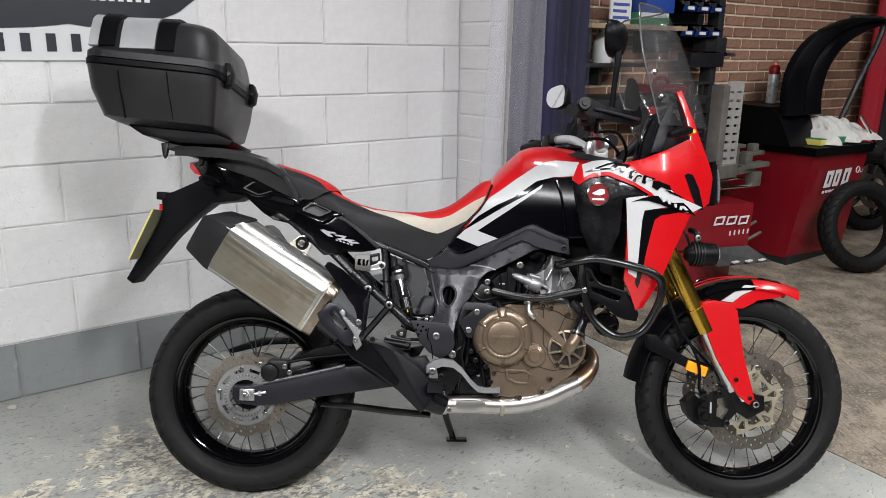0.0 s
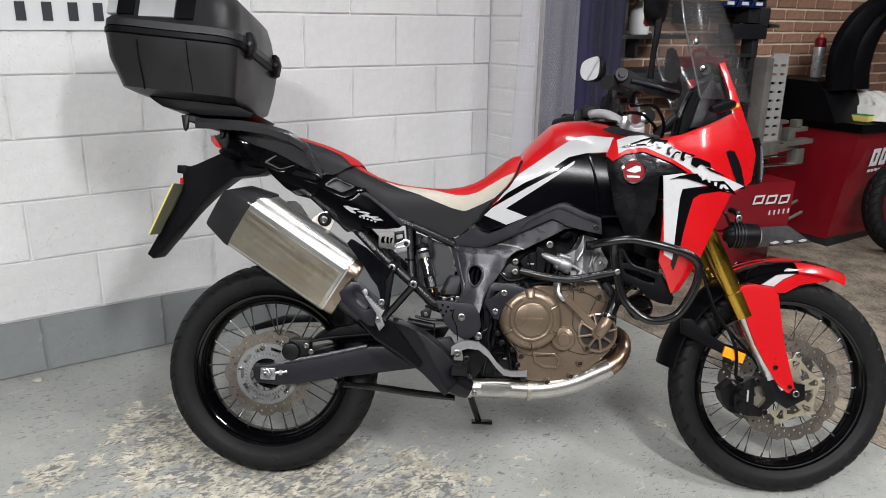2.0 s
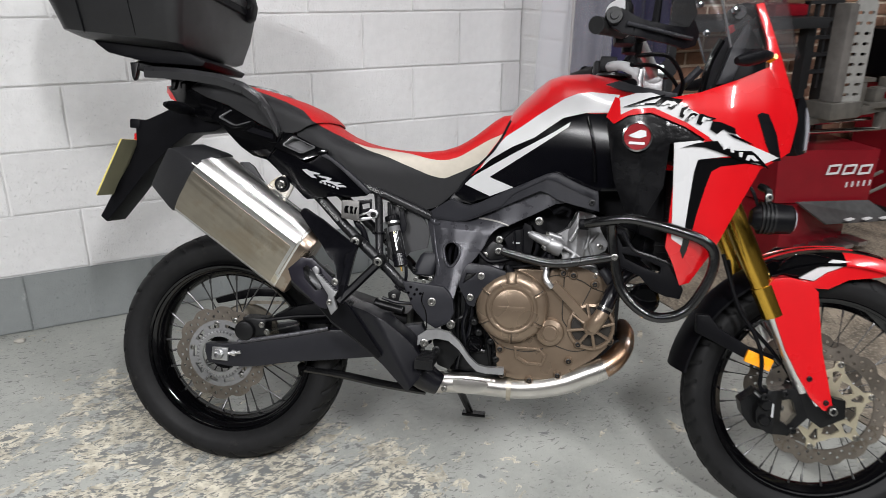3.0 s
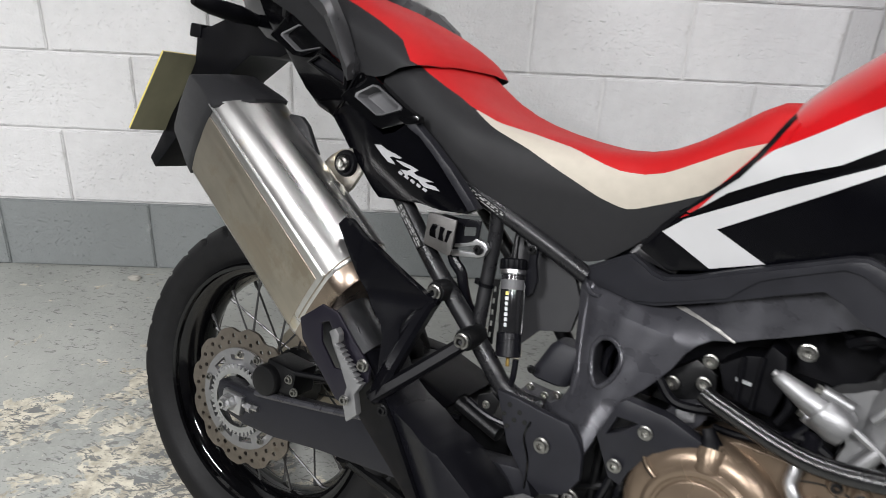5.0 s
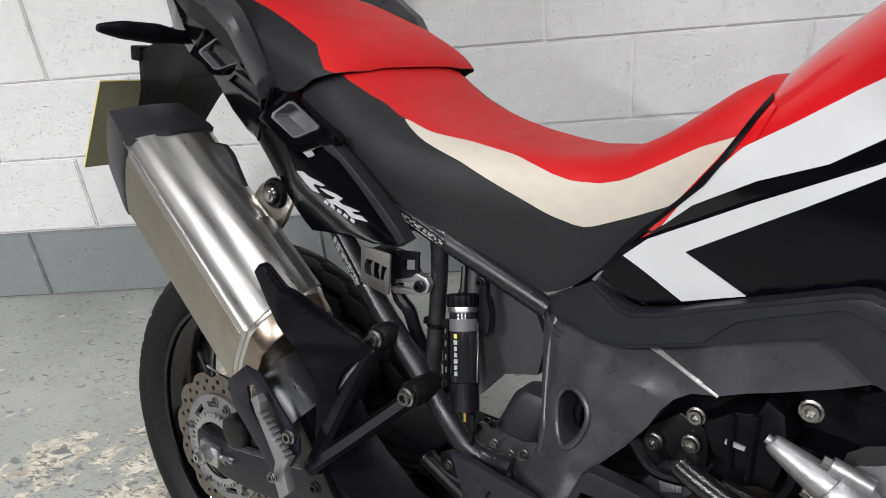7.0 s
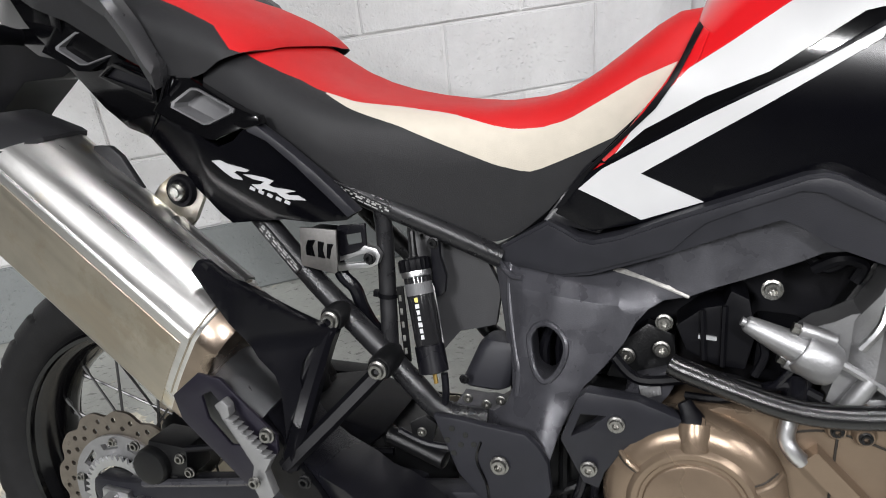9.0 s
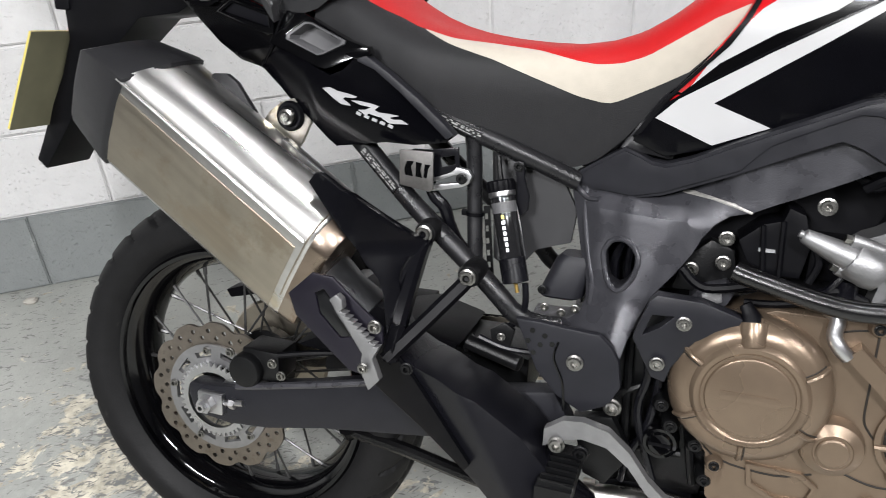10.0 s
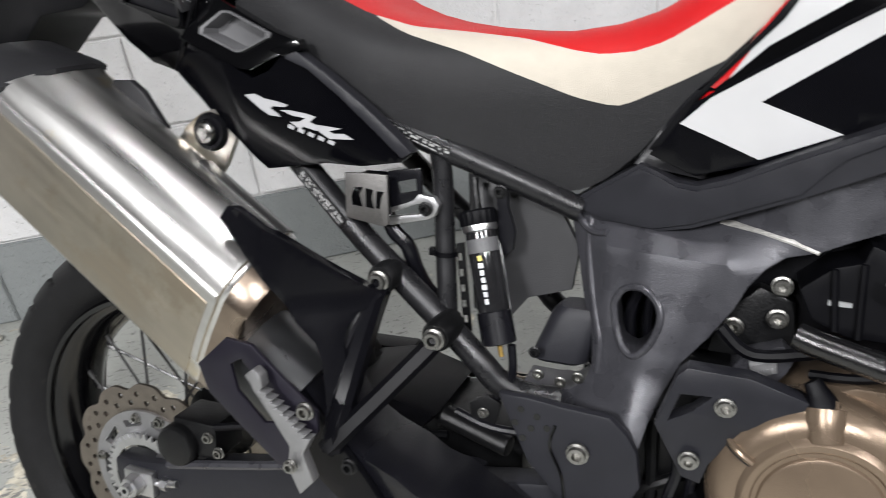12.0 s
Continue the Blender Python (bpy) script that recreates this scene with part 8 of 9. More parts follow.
# crash bars and auxiliary lamp
crash = part("crash_bar", tube([(0.945, -0.19, 0.757), (0.98, -0.215, 0.768), (1.04, -0.235, 0.78), (1.1, -0.245, 0.773), (1.16, -0.25, 0.76), (1.215, -0.25, 0.742), (1.242, -0.245, 0.712), (1.238, -0.24, 0.655), (1.2, -0.23, 0.578), (1.15, -0.225, 0.55), (1.098, -0.215, 0.557), (1.045, -0.205, 0.605), (1.022, -0.2, 0.68), (1.01, -0.205, 0.74), (1.005, -0.22, 0.768)], 0.0125, 12), TUBEBLK, bike, "black tubular crash bar")
part("lower_bar", tube([(0.748, -0.162, 0.674), (0.77, -0.168, 0.669), (0.85, -0.185, 0.656), (0.9, -0.19, 0.657), (0.96, -0.195, 0.67), (1.025, -0.2, 0.686)], 0.0115, 12), TUBEBLK, crash)
part("end_cap", lathe([(0.0, -0.014), (0.0135, -0.012), (0.0135, 0.01)], 14, "x", (0.944, -0.19, 0.757)), PLASTIC, crash)
bolt(crash, 1.02, -0.215, 0.685, 0.008)
far_bar = tube([(0.945, 0.19, 0.757), (1.04, 0.235, 0.78), (1.16, 0.25, 0.76), (1.242, 0.245, 0.712), (1.2, 0.23, 0.578), (1.098, 0.215, 0.557), (1.022, 0.2, 0.68)], 0.0125, 10)
part("crash_bar", far_bar, TUBEBLK, bike)
lampb = part("auxiliary_lamp", lathe([(0.0, 0.05), (0.026, 0.05), (0.034, 0.044), (0.036, 0.0), (0.03, -0.03), (0.018, -0.045), (0, -0.046)], 28, "x", (1.37, -0.205, 0.803)), PLASTIC, bike, "small black auxiliary lamp")
for k in range(4):
    part("fin", lathe([(0.03, -0.002), (0.038, -0.002), (0.038, 0.002), (0.03, 0.002)], 28, "x", (1.345 + 0.009 * k, -0.205, 0.803), True), CASTBLK, lampb)
part("lens", lathe([(0, 0.003), (0.025, 0.002), (0.03, -0.002)], 24, "x", (1.42, -0.205, 0.803)), LENSM, lampb)
part("bracket", tube([(1.36, -0.205, 0.84), (1.36, -0.2, 0.865), (1.35, -0.17, 0.875)], 0.009, 8), CASTBLK, lampb)
bolt(lampb, 1.36, -0.212, 0.852, 0.009)
part("wire", tube([(1.34, -0.2, 0.83), (1.32, -0.2, 0.87), (1.3, -0.16, 0.88)], 0.004, 6), PLASTIC, lampb)

# ---- sign on the block wall ----
SIGNW = mat("sign_white", (0.72, 0.73, 0.74), 0.4, grain=0.03, scale=12)
INK = mat("sign_ink", (0.02, 0.022, 0.03), 0.4, grain=0.1, scale=20)
sign = thing("wall_sign", "white wall sign with dark oval and lettering", "sign")
part("board", box(-2.6, -0.565, -0.018, -0.006, 1.33, 2.35), SIGNW, sign, bevel=0.002)
part("oval", plate([(-1.3 + 0.72 * math.cos(a), 1.74 + 0.3 * math.sin(a)) for a in (2 * math.pi * k / 64 for k in range(64))], -0.021, -0.0185), INK, sign, "dark printed oval")
part("print_blob", plate([(-1.1, 1.47), (-0.95, 1.45), (-0.8, 1.46), (-0.7, 1.49), (-0.62, 1.53), (-0.6, 1.6), (-1.2, 1.6), (-1.28, 1.5)], -0.022, -0.0215, rnd=4), INK, sign)
for k in range(9):
    part("letter_bar", box(-1.62 + 0.083 * k, -1.588 + 0.083 * k, -0.0212, -0.0184, 1.362, 1.425), INK, sign, "dark bar in place of a digit")
for k in range(12):
    part("letter_bar", box(-1.12 + 0.032 * k, -1.1 + 0.032 * k, -0.0235, -0.0218, 1.545, 1.565), SIGNW, sign, "white bar in place of a letter")

# ---- timber post and curtains at the end of the return wall ----
TIMBER = mat("dusty_timber", (0.52, 0.49, 0.45), 0.8, grain=0.2, scale=25, bump=0.2, bscale=90)
post = part("door_post", box(0.776, 0.9, -0.405, -0.362, 0.02, 3.1), TIMBER, None, bevel=0.004)
tagged(post, "dusty bare timber post at the wall's end", "post", kind="structure")
NAVY = mat("navy_sheet", (0.017, 0.0145, 0.052), 0.35, grain=0.3, scale=8, bump=0.1, bscale=20)
CLEARPVC = clear("clear_strip", (0.92, 0.92, 0.95), 0.14, 0.1)
PVC = clear("clear_pvc", (0.95, 0.95, 0.97), 0.14, 0.13, 0.75)


def drape(x0, x1, y, z0, z1, waves, depth, thick, flare, n=60):
    """A hanging sheet with folds; flare spreads its foot to the left."""
    rows = []
    for k in range(13):
        z = z0 + (z1 - z0) * k / 12
        f = 1 + flare * (1 - k / 12)
        row = []
        for i in range(n + 1):
            u = i / n
            x = x1 - (x1 - x0) * (1 - u) * f
            row.append((x, y + depth * math.sin(waves * 2 * math.pi * u + 0.6 * math.sin(3 * u + k * 0.15)) * (0.6 + 0.4 * math.sin(5 * u)), z))
        rows.append(row + [(p[0], p[1] + thick, p[2]) for p in reversed(row)])
    return loft(rows)


navy = part("dark_curtain", drape(0.75, 1.2, -0.47, 0.03, 3.05, 2.8, 0.02, 0.006, 0.12), NAVY, None)
tagged(navy, "dark navy plastic sheet curtain hanging in folds", "curtain")
sheet = part("clear_curtain", drape(0.6, 0.83, -0.56, 0.03, 3.05, 2.6, 0.02, 0.003, 0.75, 90), PVC, None)
tagged(sheet, "clear plastic strip curtain hanging in folds", "curtain")
sheet2 = part("clear_curtain", drape(0.98, 1.2, -0.5, 0.03, 3.05, 3.5, 0.03, 0.003, 0.1, 60), CLEARPVC, None)
tagged(sheet2, "clear plastic strip curtain bunched at one side", "curtain")

# ---- shelf, bench and small stock along the brick wall ----
WOODM = mat("shelf_wood", (0.33, 0.24, 0.15), 0.7, grain=0.2, scale=30)
DARKST = mat("dark_steel", (0.025, 0.026, 0.028), 0.5, 0.3, grain=0.2, scale=40)
BLUEP = mat("blue_bin_plastic", (0.018, 0.06, 0.3), 0.35, grain=0.1, scale=30)
GREENC = mat("green_card", (0.02, 0.2, 0.07), 0.6, grain=0.15, scale=30)
REDM = mat("red_machine_paint", (0.2, 0.005, 0.012), 0.38, coat=0.3, grain=0.14, scale=14, spec=0.3)
shelf = thing("wall_shelf", "wooden wall shelf with steel brackets", "shelf")
part("board", box(1.32, 2.22, -0.3, -0.005, 1.505, 1.53), WOODM, shelf, bevel=0.002)
for x in (1.45, 2.1):
    part("bracket", box(x, x + 0.02, -0.25, -0.006, 1.38, 1.505), DARKST, shelf)
shelf2 = thing("wall_shelf", "dark narrow wall shelf above the bench", "shelf")
part("board", box(1.32, 1.95, -0.25, -0.005, 1.3, 1.322), DARKST, shelf2, bevel=0.002)
part("bracket", box(1.6, 1.62, -0.2, -0.006, 1.2, 1.3), DARKST, shelf2)
bench = thing("workbench", "dark steel workbench against the brick wall", "workbench")
part("worktop", box(1.25, 2.3, -0.42, -0.01, 1.09, 1.14), DARKST, bench, bevel=0.004)
for x in (1.3, 2.2):
    for y in (-0.38, -0.08):
        part("leg", box(x, x + 0.05, y, y + 0.05, floor_z(y) - 0.01, 1.09), DARKST, bench)
leaflet = thing("product_leaflet", "white printed leaflet standing on the shelf", "leaflet")
part("sheet", box(1.66, 1.83, -0.2, -0.19, 1.53, 1.72), SIGNW, leaflet)
for k in range(4):
    part("letter_bar", box(1.68, 1.81 - 0.02 * (k % 2), -0.203, -0.2, 1.56 + 0.035 * k, 1.575 + 0.035 * k), mat("blue_print", (0.06, 0.1, 0.35), 0.5), leaflet, "blue bar in place of print")
carton = thing("carton", "green card carton on the shelf", "box")
part("body", box(1.86, 2.12, -0.24, -0.06, 1.53, 1.6), GREENC, carton, bevel=0.003)
part("flap", box(1.87, 2.11, -0.243, -0.24, 1.575, 1.6), SIGNW, carton)
tub = thing("storage_bin", "blue plastic storage bin on the shelf", "bin")
part("body", box(1.9, 2.15, -0.25, -0.06, 1.602, 1.68), BLUEP, tub, bevel=0.006)
bottle = thing("spray_bottle", "white plastic bottle with red label", "bottle")
part("body", lathe([(0, 0), (0.05, 0), (0.054, 0.01), (0.054, 0.12), (0.03, 0.16), (0.018, 0.17), (0.018, 0.19), (0, 0.19)], 24, "z", (1.67, -0.15, 1.322)), SIGNW, bottle)
part("label", lathe([(0, -0.0575), (0.026, -0.0575), (0.027, -0.055), (0.02, -0.04)], 24, "y", (1.67, -0.15, 1.39)), REDM, bottle, "round red label")
part("cap", lathe([(0, 0.215), (0.018, 0.213), (0.02, 0.19), (0, 0.19)], 16, "z", (1.67, -0.15, 1.322)), REDM, bottle)


def small_bin(x, z):
    b = tagged(new("parts_bin"), "open fronted blue plastic parts bin", "bin", "parts bins on the rack")
    b.matrix_world = pose(x, -0.16, z)
    prof = [(-0.07, 0.0), (0.09, 0.0), (0.09, 0.075), (0.0, 0.075), (-0.085, 0.035)]
    bm = bmesh.new()
    rings = []
    for s, k in ((-0.062, 1), (0.062, 1)):
        rings.append([bm.verts.new((s, y, zz)) for y, zz in prof])
    n = len(prof)
    for i in (0, 1, 4):
        j = (i + 1) % n
        bm.faces.new((rings[0][i], rings[0][j], rings[1][j], rings[1][i]))
    bm.faces.new(rings[0])
    bm.faces.new(rings[1])
    bmesh.ops.solidify(bm, geom=bm.faces[:], thickness=0.004)
    part("tray", bm, BLUEP, b, smooth=False)
    part("label", box(-0.03, 0.03, -0.088, -0.083, 0.01, 0.028), SIGNW, b)
    part("contents", join(*[box(-0.05 + 0.03 * k, -0.03 + 0.03 * k, -0.03, 0.02, 0.006, 0.05 + 0.012 * (k % 2)) for k in range(4)]), ALU, b)
    return b


rack = thing("tool_column", "black steel column of the tyre changer with a tool arm", "column")
part("column", box(2.69, 2.75, -0.18, -0.1, 1.38, 2.3), DARKST, rack, bevel=0.004)
part("post", box(2.66, 2.72, -0.18, -0.1, floor_z(-0.1) - 0.01, 1.3), DARKST, rack, bevel=0.004)
for k in range(28):
    part("tooth", box(2.75, 2.768, -0.17, -0.12, 1.49 + 0.029 * k, 1.504 + 0.029 * k), DARKST, rack)
part("arm", box(2.42, 2.765, -0.2, -0.1, 1.295, 1.383), GREYPL, rack, "dark grey steel arm", bevel=0.005)
part("head", box(2.67, 2.78, -0.2, -0.08, 1.385, 1.48), DARKST, rack, bevel=0.01)
part("motor", box(2.56, 2.665, -0.2, -0.1, 1.39, 1.47), DARKST, rack, bevel=0.006)
part("pin", tube([(2.8, -0.18, 1.375), (2.9, -0.18, 1.375)], 0.014, 12, 1), ALU, rack)
part("bin_rail", box(2.22, 2.69, -0.07, -0.055, 1.44, 1.8), DARKST, rack)
for z in (0.83, 0.92, 1.01, 1.1, 1.19):
    part("rung", box(2.42, 2.67, -0.2, -0.16, z, z + 0.018), DARKST, rack)
for x in (2.42, 2.5, 2.58):
    part("upright", box(x, x + 0.015, -0.19, -0.165, 0.75, 1.2), DARKST, rack)
for x in (2.31, 2.445, 2.58):
    for z in (1.478, 1.62, 1.762):
        small_bin(x, z)
canister = thing("fuel_canister", "dark red plastic canister on the bench", "canister")
part("body", box(2.02, 2.26, -0.32, -0.1, 1.14, 1.2), REDM, canister, bevel=0.02)
part("handle", tube([(2.07, -0.21, 1.19), (2.09, -0.21, 1.23), (2.18, -0.21, 1.23), (2.21, -0.21, 1.19)], 0.012, 8), REDM, canister)

# ---- tyre changer ----
changer = thing("tyre_changer", "dark red tyre changer with alloy clamp bed", "machine")
fz = floor_z(-0.5) - 0.01
part("cabinet", loft([[(1.83, -0.62, 0.56), (2.44, -0.72, 0.53), (2.46, -0.2, 0.56), (1.83, -0.2, 0.56)], [(1.86, -0.62, 0.3), (2.42, -0.72, 0.26), (2.42, -0.2, 0.28), (1.86, -0.2, 0.28)]]), REDM, changer, bevel=0.008)
part("plinth", box(1.88, 2.36, -0.66, -0.22, fz, 0.285), REDM, changer, bevel=0.006)
part("pedal_shield", loft([[(1.95, -0.67, 0.31), (2.4, -0.74, 0.28), (2.4, -0.73, 0.275), (1.95, -0.66, 0.305)], [(2.02, -0.8, 0.225), (2.5, -0.84, 0.19), (2.5, -0.83, 0.185), (2.02, -0.79, 0.22)]]), mat("scuffed_steel", (0.13, 0.13, 0.13), 0.4, 0.7, grain=0.3, scale=30), changer, "scuffed steel pedal shield")
for k in range(3):
    part("pedal_mark", box(2.12 + 0.12 * k, 2.17 + 0.12 * k, -0.835 - 0.01 * k, -0.815 - 0.01 * k, 0.236 - 0.01 * k, 0.243 - 0.01 * k), SIGNW, changer)
for k in range(4):
    part("pedal", box(2.0 + 0.11 * k, 2.07 + 0.11 * k, -0.78, -0.66, fz + 0.04, fz + 0.06), ALU, changer)
for k in range(3):
    part("letter_bar", shift(plate([(0, 0), (0.075, 0), (0.085, 0.05), (0.01, 0.05)], -0.004, 0, holes=[[(0.011, 0.01), (0.067, 0.01), (0.074, 0.04), (0.018, 0.04)]]), Matrix.Translation((2.12 + 0.095 * k, -0.675 - 0.017 * k, 0.425 - 0.006 * k)) @ pose(0, 0, 0, 4, 0, -9)), SIGNW, changer, "white bar in place of a letter")
for k in range(5):
    part("letter_bar", shift(box(0, 0.009, -0.004, 0, 0, 0.028), Matrix.Translation((2.26 + 0.036 * k, -0.692 - 0.006 * k, 0.35)) @ pose(0, 0, 0, 4, 0, -9)), SIGNW, changer)
BEDM = mat("worn_grey_alloy", (0.22, 0.21, 0.19), 0.45, 0.7, grain=0.35, scale=20)
part("turntable_post", lathe([(0.1, 0.56), (0.1, 0.68), (0.06, 0.7), (0.0, 0.7)], 28, "z", (2.1, -0.45, 0)), DARKST, changer)
bed = part("clamp_bed", loft([[(1.8, -0.72, 0.69), (2.62, -0.6, 0.69), (2.62, -0.5, 0.69), (2.2, -0.2, 0.69), (1.8, -0.2, 0.69)], [(1.8, -0.72, 0.715), (2.62, -0.6, 0.715), (2.62, -0.5, 0.715), (2.2, -0.2, 0.715), (1.8, -0.2, 0.715)]]), BEDM, changer, "worn grey alloy clamping bed", bevel=0.004)
part("jaw", join(box(2.4, 2.7, -0.64, -0.56, 0.716, 0.745), box(2.45, 2.52, -0.63, -0.56, 0.745, 0.81), box(2.47, 2.66, -0.62, -0.57, 0.79, 0.815), box(2.54, 2.59, -0.62, -0.57, 0.815, 0.86), box(2.56, 2.64, -0.63, -0.57, 0.6, 0.69)), BEDM, bed, bevel=0.006)
part("jaw", join(box(2.22, 2.34, -0.7, -0.62, 0.716, 0.745), box(2.24, 2.28, -0.69, -0.63, 0.745, 0.86), box(2.2, 2.34, -0.69, -0.63, 0.86, 0.88)), BEDM, bed, bevel=0.006)
part("ram", tube([(2.0, -0.6, 0.63), (2.58, -0.6, 0.6)], 0.012, 12, 1), CHROME, bed)
part("ram", tube([(2.0, -0.52, 0.65), (2.58, -0.54, 0.64)], 0.01, 12, 1), CHROME, bed)
for k in range(3):
    part("lever", tube([(2.44, -0.55 - 0.05 * k, 0.36 - 0.05 * k), (2.62, -0.6 - 0.04 * k, 0.44 - 0.06 * k)], 0.009, 8, 1), BEDM, changer)
ramp = thing("slotted_steel_plate", "pale slotted steel support plate standing on the machine", "steel plate")
holes = []
for k in range(9):
    for i in range(2):
        x0, z0 = 0.012 + 0.055 * i, 0.03 + 0.045 * k
        holes.append([(x0 + a, z0 + b) for a, b in rounded(0.034, 0.014, 0.006, 2)])
holes = [[(x + 0.017, z) for x, z in h] for h in holes]
part("face", plate([(0.0, 0.0), (0.115, 0.0), (0.115, 0.43), (0.1, 0.45), (0.015, 0.45), (0.0, 0.43)], 0, 0.012, holes=holes), mat("galvanised", (0.5, 0.5, 0.48), 0.42, 0.6, grain=0.2, scale=25), ramp).matrix_local = pose(2.05, -0.72, 0.79, 0, 0, -12)
part("side_rail", box(1.985, 2.045, -0.74, -0.66, 0.79, 1.22), mat("weathered_rail", (0.16, 0.15, 0.14), 0.6, 0.4, grain=0.3, scale=25), ramp, bevel=0.01)
part("foot", box(1.95, 2.16, -0.76, -0.62, 0.716, 0.79), BEDM, ramp, bevel=0.004)

# ---- wheel balancer ----
bal = thing("wheel_balancer", "dark red wheel balancer cabinet with black top", "machine")
part("cabinet", loft([[(3.06, -0.62, 0.07), (3.72, -0.66, 0.07), (3.72, -0.14, 0.07), (3.06, -0.14, 0.07)], [(3.1, -0.7, 0.765), (3.8, -0.71, 0.75), (3.8, -0.12, 0.765), (3.1, -0.12, 0.765)]]), REDM, bal, bevel=0.008)
part("plinth", box(3.07, 3.72, -0.63, -0.15, floor_z(-0.4) - 0.015, 0.08), DARKST, bal)
part("tray", loft([[(3.08, -0.72, 0.755), (3.82, -0.73, 0.74), (3.82, -0.1, 0.755), (3.08, -0.1, 0.755)], [(3.06, -0.73, 0.81), (3.84, -0.74, 0.8), (3.84, -0.08, 0.81), (3.06, -0.08, 0.81)]]), PLASTIC, bal, "black plastic weight tray", bevel=0.012)
part("control_hood", loft([[(2.98, y, z) for y, z in ((-0.6, 0.81), (-0.5, 1.0), (-0.44, 1.05), (-0.1, 1.06), (-0.1, 0.81))], [(3.34, y, z) for y, z in ((-0.6, 0.81), (-0.5, 1.0), (-0.44, 1.05), (-0.1, 1.06), (-0.1, 0.81))]]), PLASTIC, bal, "black control hood", bevel=0.015)
part("control_panel", loft([[(3.35, y, z) for y, z in ((-0.52, 0.84), (-0.42, 1.03), (-0.4, 1.03), (-0.48, 0.84))], [(3.62, y, z) for y, z in ((-0.52, 0.84), (-0.42, 1.03), (-0.4, 1.03), (-0.48, 0.84))]]), mat("grey_panel", (0.12, 0.12, 0.13), 0.5, grain=0.1, scale=20), bal)
for k in range(4):
    part("button", box(3.4 + 0.07 * (k % 2), 3.43 + 0.07 * (k % 2), -0.49 + 0.04 * (k // 2), -0.47 + 0.04 * (k // 2), 0.91 + 0.06 * (k // 2), 0.93 + 0.06 * (k // 2)), REDLENS, bal)
GUARDO = curve([Vector((x, 0, z)) for x, z in ((3.0, 1.0), (2.98, 1.2), (3.06, 1.37), (3.29, 1.52), (3.7, 1.62), (4.14, 1.63))], 6)
GUARDI = curve([Vector((x, 0, z)) for x, z in ((3.44, 1.0), (3.41, 1.14), (3.46, 1.3), (3.62, 1.44), (3.86, 1.53), (4.14, 1.59))], 6)
arcs = []
for p, o in zip(GUARDO, GUARDI):
    row = []
    for v, y in ((0, -0.5), (0.02, -0.53), (0.12, -0.55), (0.34, -0.56), (0.4, -0.54), (0.55, -0.53), (0.62, -0.55), (0.85, -0.56), (0.97, -0.54), (1.0, -0.5)):
        c = p.lerp(o, v)
        row.append((c.x, y, c.z))
    arcs.append(row + [(x, y + 0.012, z) for x, y, z in reversed(row)])
part("wheel_guard", loft(arcs), PLASTIC, bal, "curved black plastic wheel guard")
part("guard_strut", tube([(4.1, -0.5, 1.62), (4.19, -0.5, 1.6), (4.16, -0.5, 1.48), (3.95, -0.5, 1.19), (3.7, -0.5, 0.82)], 0.021, 8, 3), DARKST, bal)
part("guard_head", box(3.75, 4.15, -0.53, -0.47, 1.6, 1.645), DARKST, bal, bevel=0.015)
part("gauge_arm", tube([(3.72, -0.66, 0.98), (3.86, -0.68, 0.86), (3.93, -0.7, 0.76)], 0.01, 8, 1), CHROME, bal)
part("spindle", lathe([(0, -0.9), (0.05, -0.9), (0.08, -0.86), (0.11, -0.84), (0.11, -0.8), (0.05, -0.78), (0.05, -0.66)], 28, "y", (3.95, 0, 0.72)), DARKST, bal)
for k, (x, w) in enumerate(((3.27, 0.1), (3.385, 0.085), (3.5, 0.1))):
    part("letter_bar", shift(plate([(0, 0), (w * 0.8, 0), (w, 0.11), (w * 0.2, 0.11)], -0.004, 0, holes=[[(w * 0.28, 0.025), (w * 0.6, 0.025), (w * 0.72, 0.085), (w * 0.4, 0.085)]]), Matrix.Translation((x, -0.7, 0.535)) @ pose(0, 0, 0, 4, 0, -1)), SIGNW, bal, "white bar in place of a letter")
for k in range(8):
    part("letter_bar", shift(box(0, 0.024, -0.004, 0, 0, 0.016), Matrix.Translation((3.27 + 0.042 * k, -0.696, 0.497)) @ pose(0, 0, 0, 4, 0, -1)), SIGNW, bal)
for k in range(2):
    part("mark", lathe([(0.018, -0.002), (0.024, -0.002), (0.024, 0.002), (0.018, 0.002)], 16, "y", (3.72 + 0.05 * k, -0.697, 0.62), True), SIGNW, bal)
can = thing("aerosol_can", "tall white aerosol can with red cap", "can")
part("body", lathe([(0, 0), (0.032, 0), (0.0335, 0.006), (0.0335, 0.225), (0.03, 0.238)], 28, "z", (3.2, -0.3, 1.06)), mat("can_print", (0.6, 0.62, 0.63), 0.3, 0.4, grain=0.35, scale=70), can)
part("collar", lathe([(0.0338, 0.19), (0.0342, 0.19), (0.0342, 0.23), (0.031, 0.24), (0.02, 0.25)], 28, "z", (3.2, -0.3, 1.06)), REDM, can, "red top band")
part("nozzle", lathe([(0.02, 0.25), (0.016, 0.262), (0.012, 0.264), (0.012, 0.28), (0, 0.28)], 20, "z", (3.2, -0.3, 1.06)), mat("nozzle_copper", (0.5, 0.2, 0.12), 0.4, 0.5), can)
green_box = thing("small_carton", "green and yellow card box on the tray", "box")
part("body", box(3.2, 3.55, -0.68, -0.58, 0.81, 0.855), GREENC, green_box, bevel=0.002)
part("end_label", box(3.19, 3.28, -0.683, -0.577, 0.815, 0.85), PLATEY, green_box)
cloth_bm = bmesh.new()
grid = []
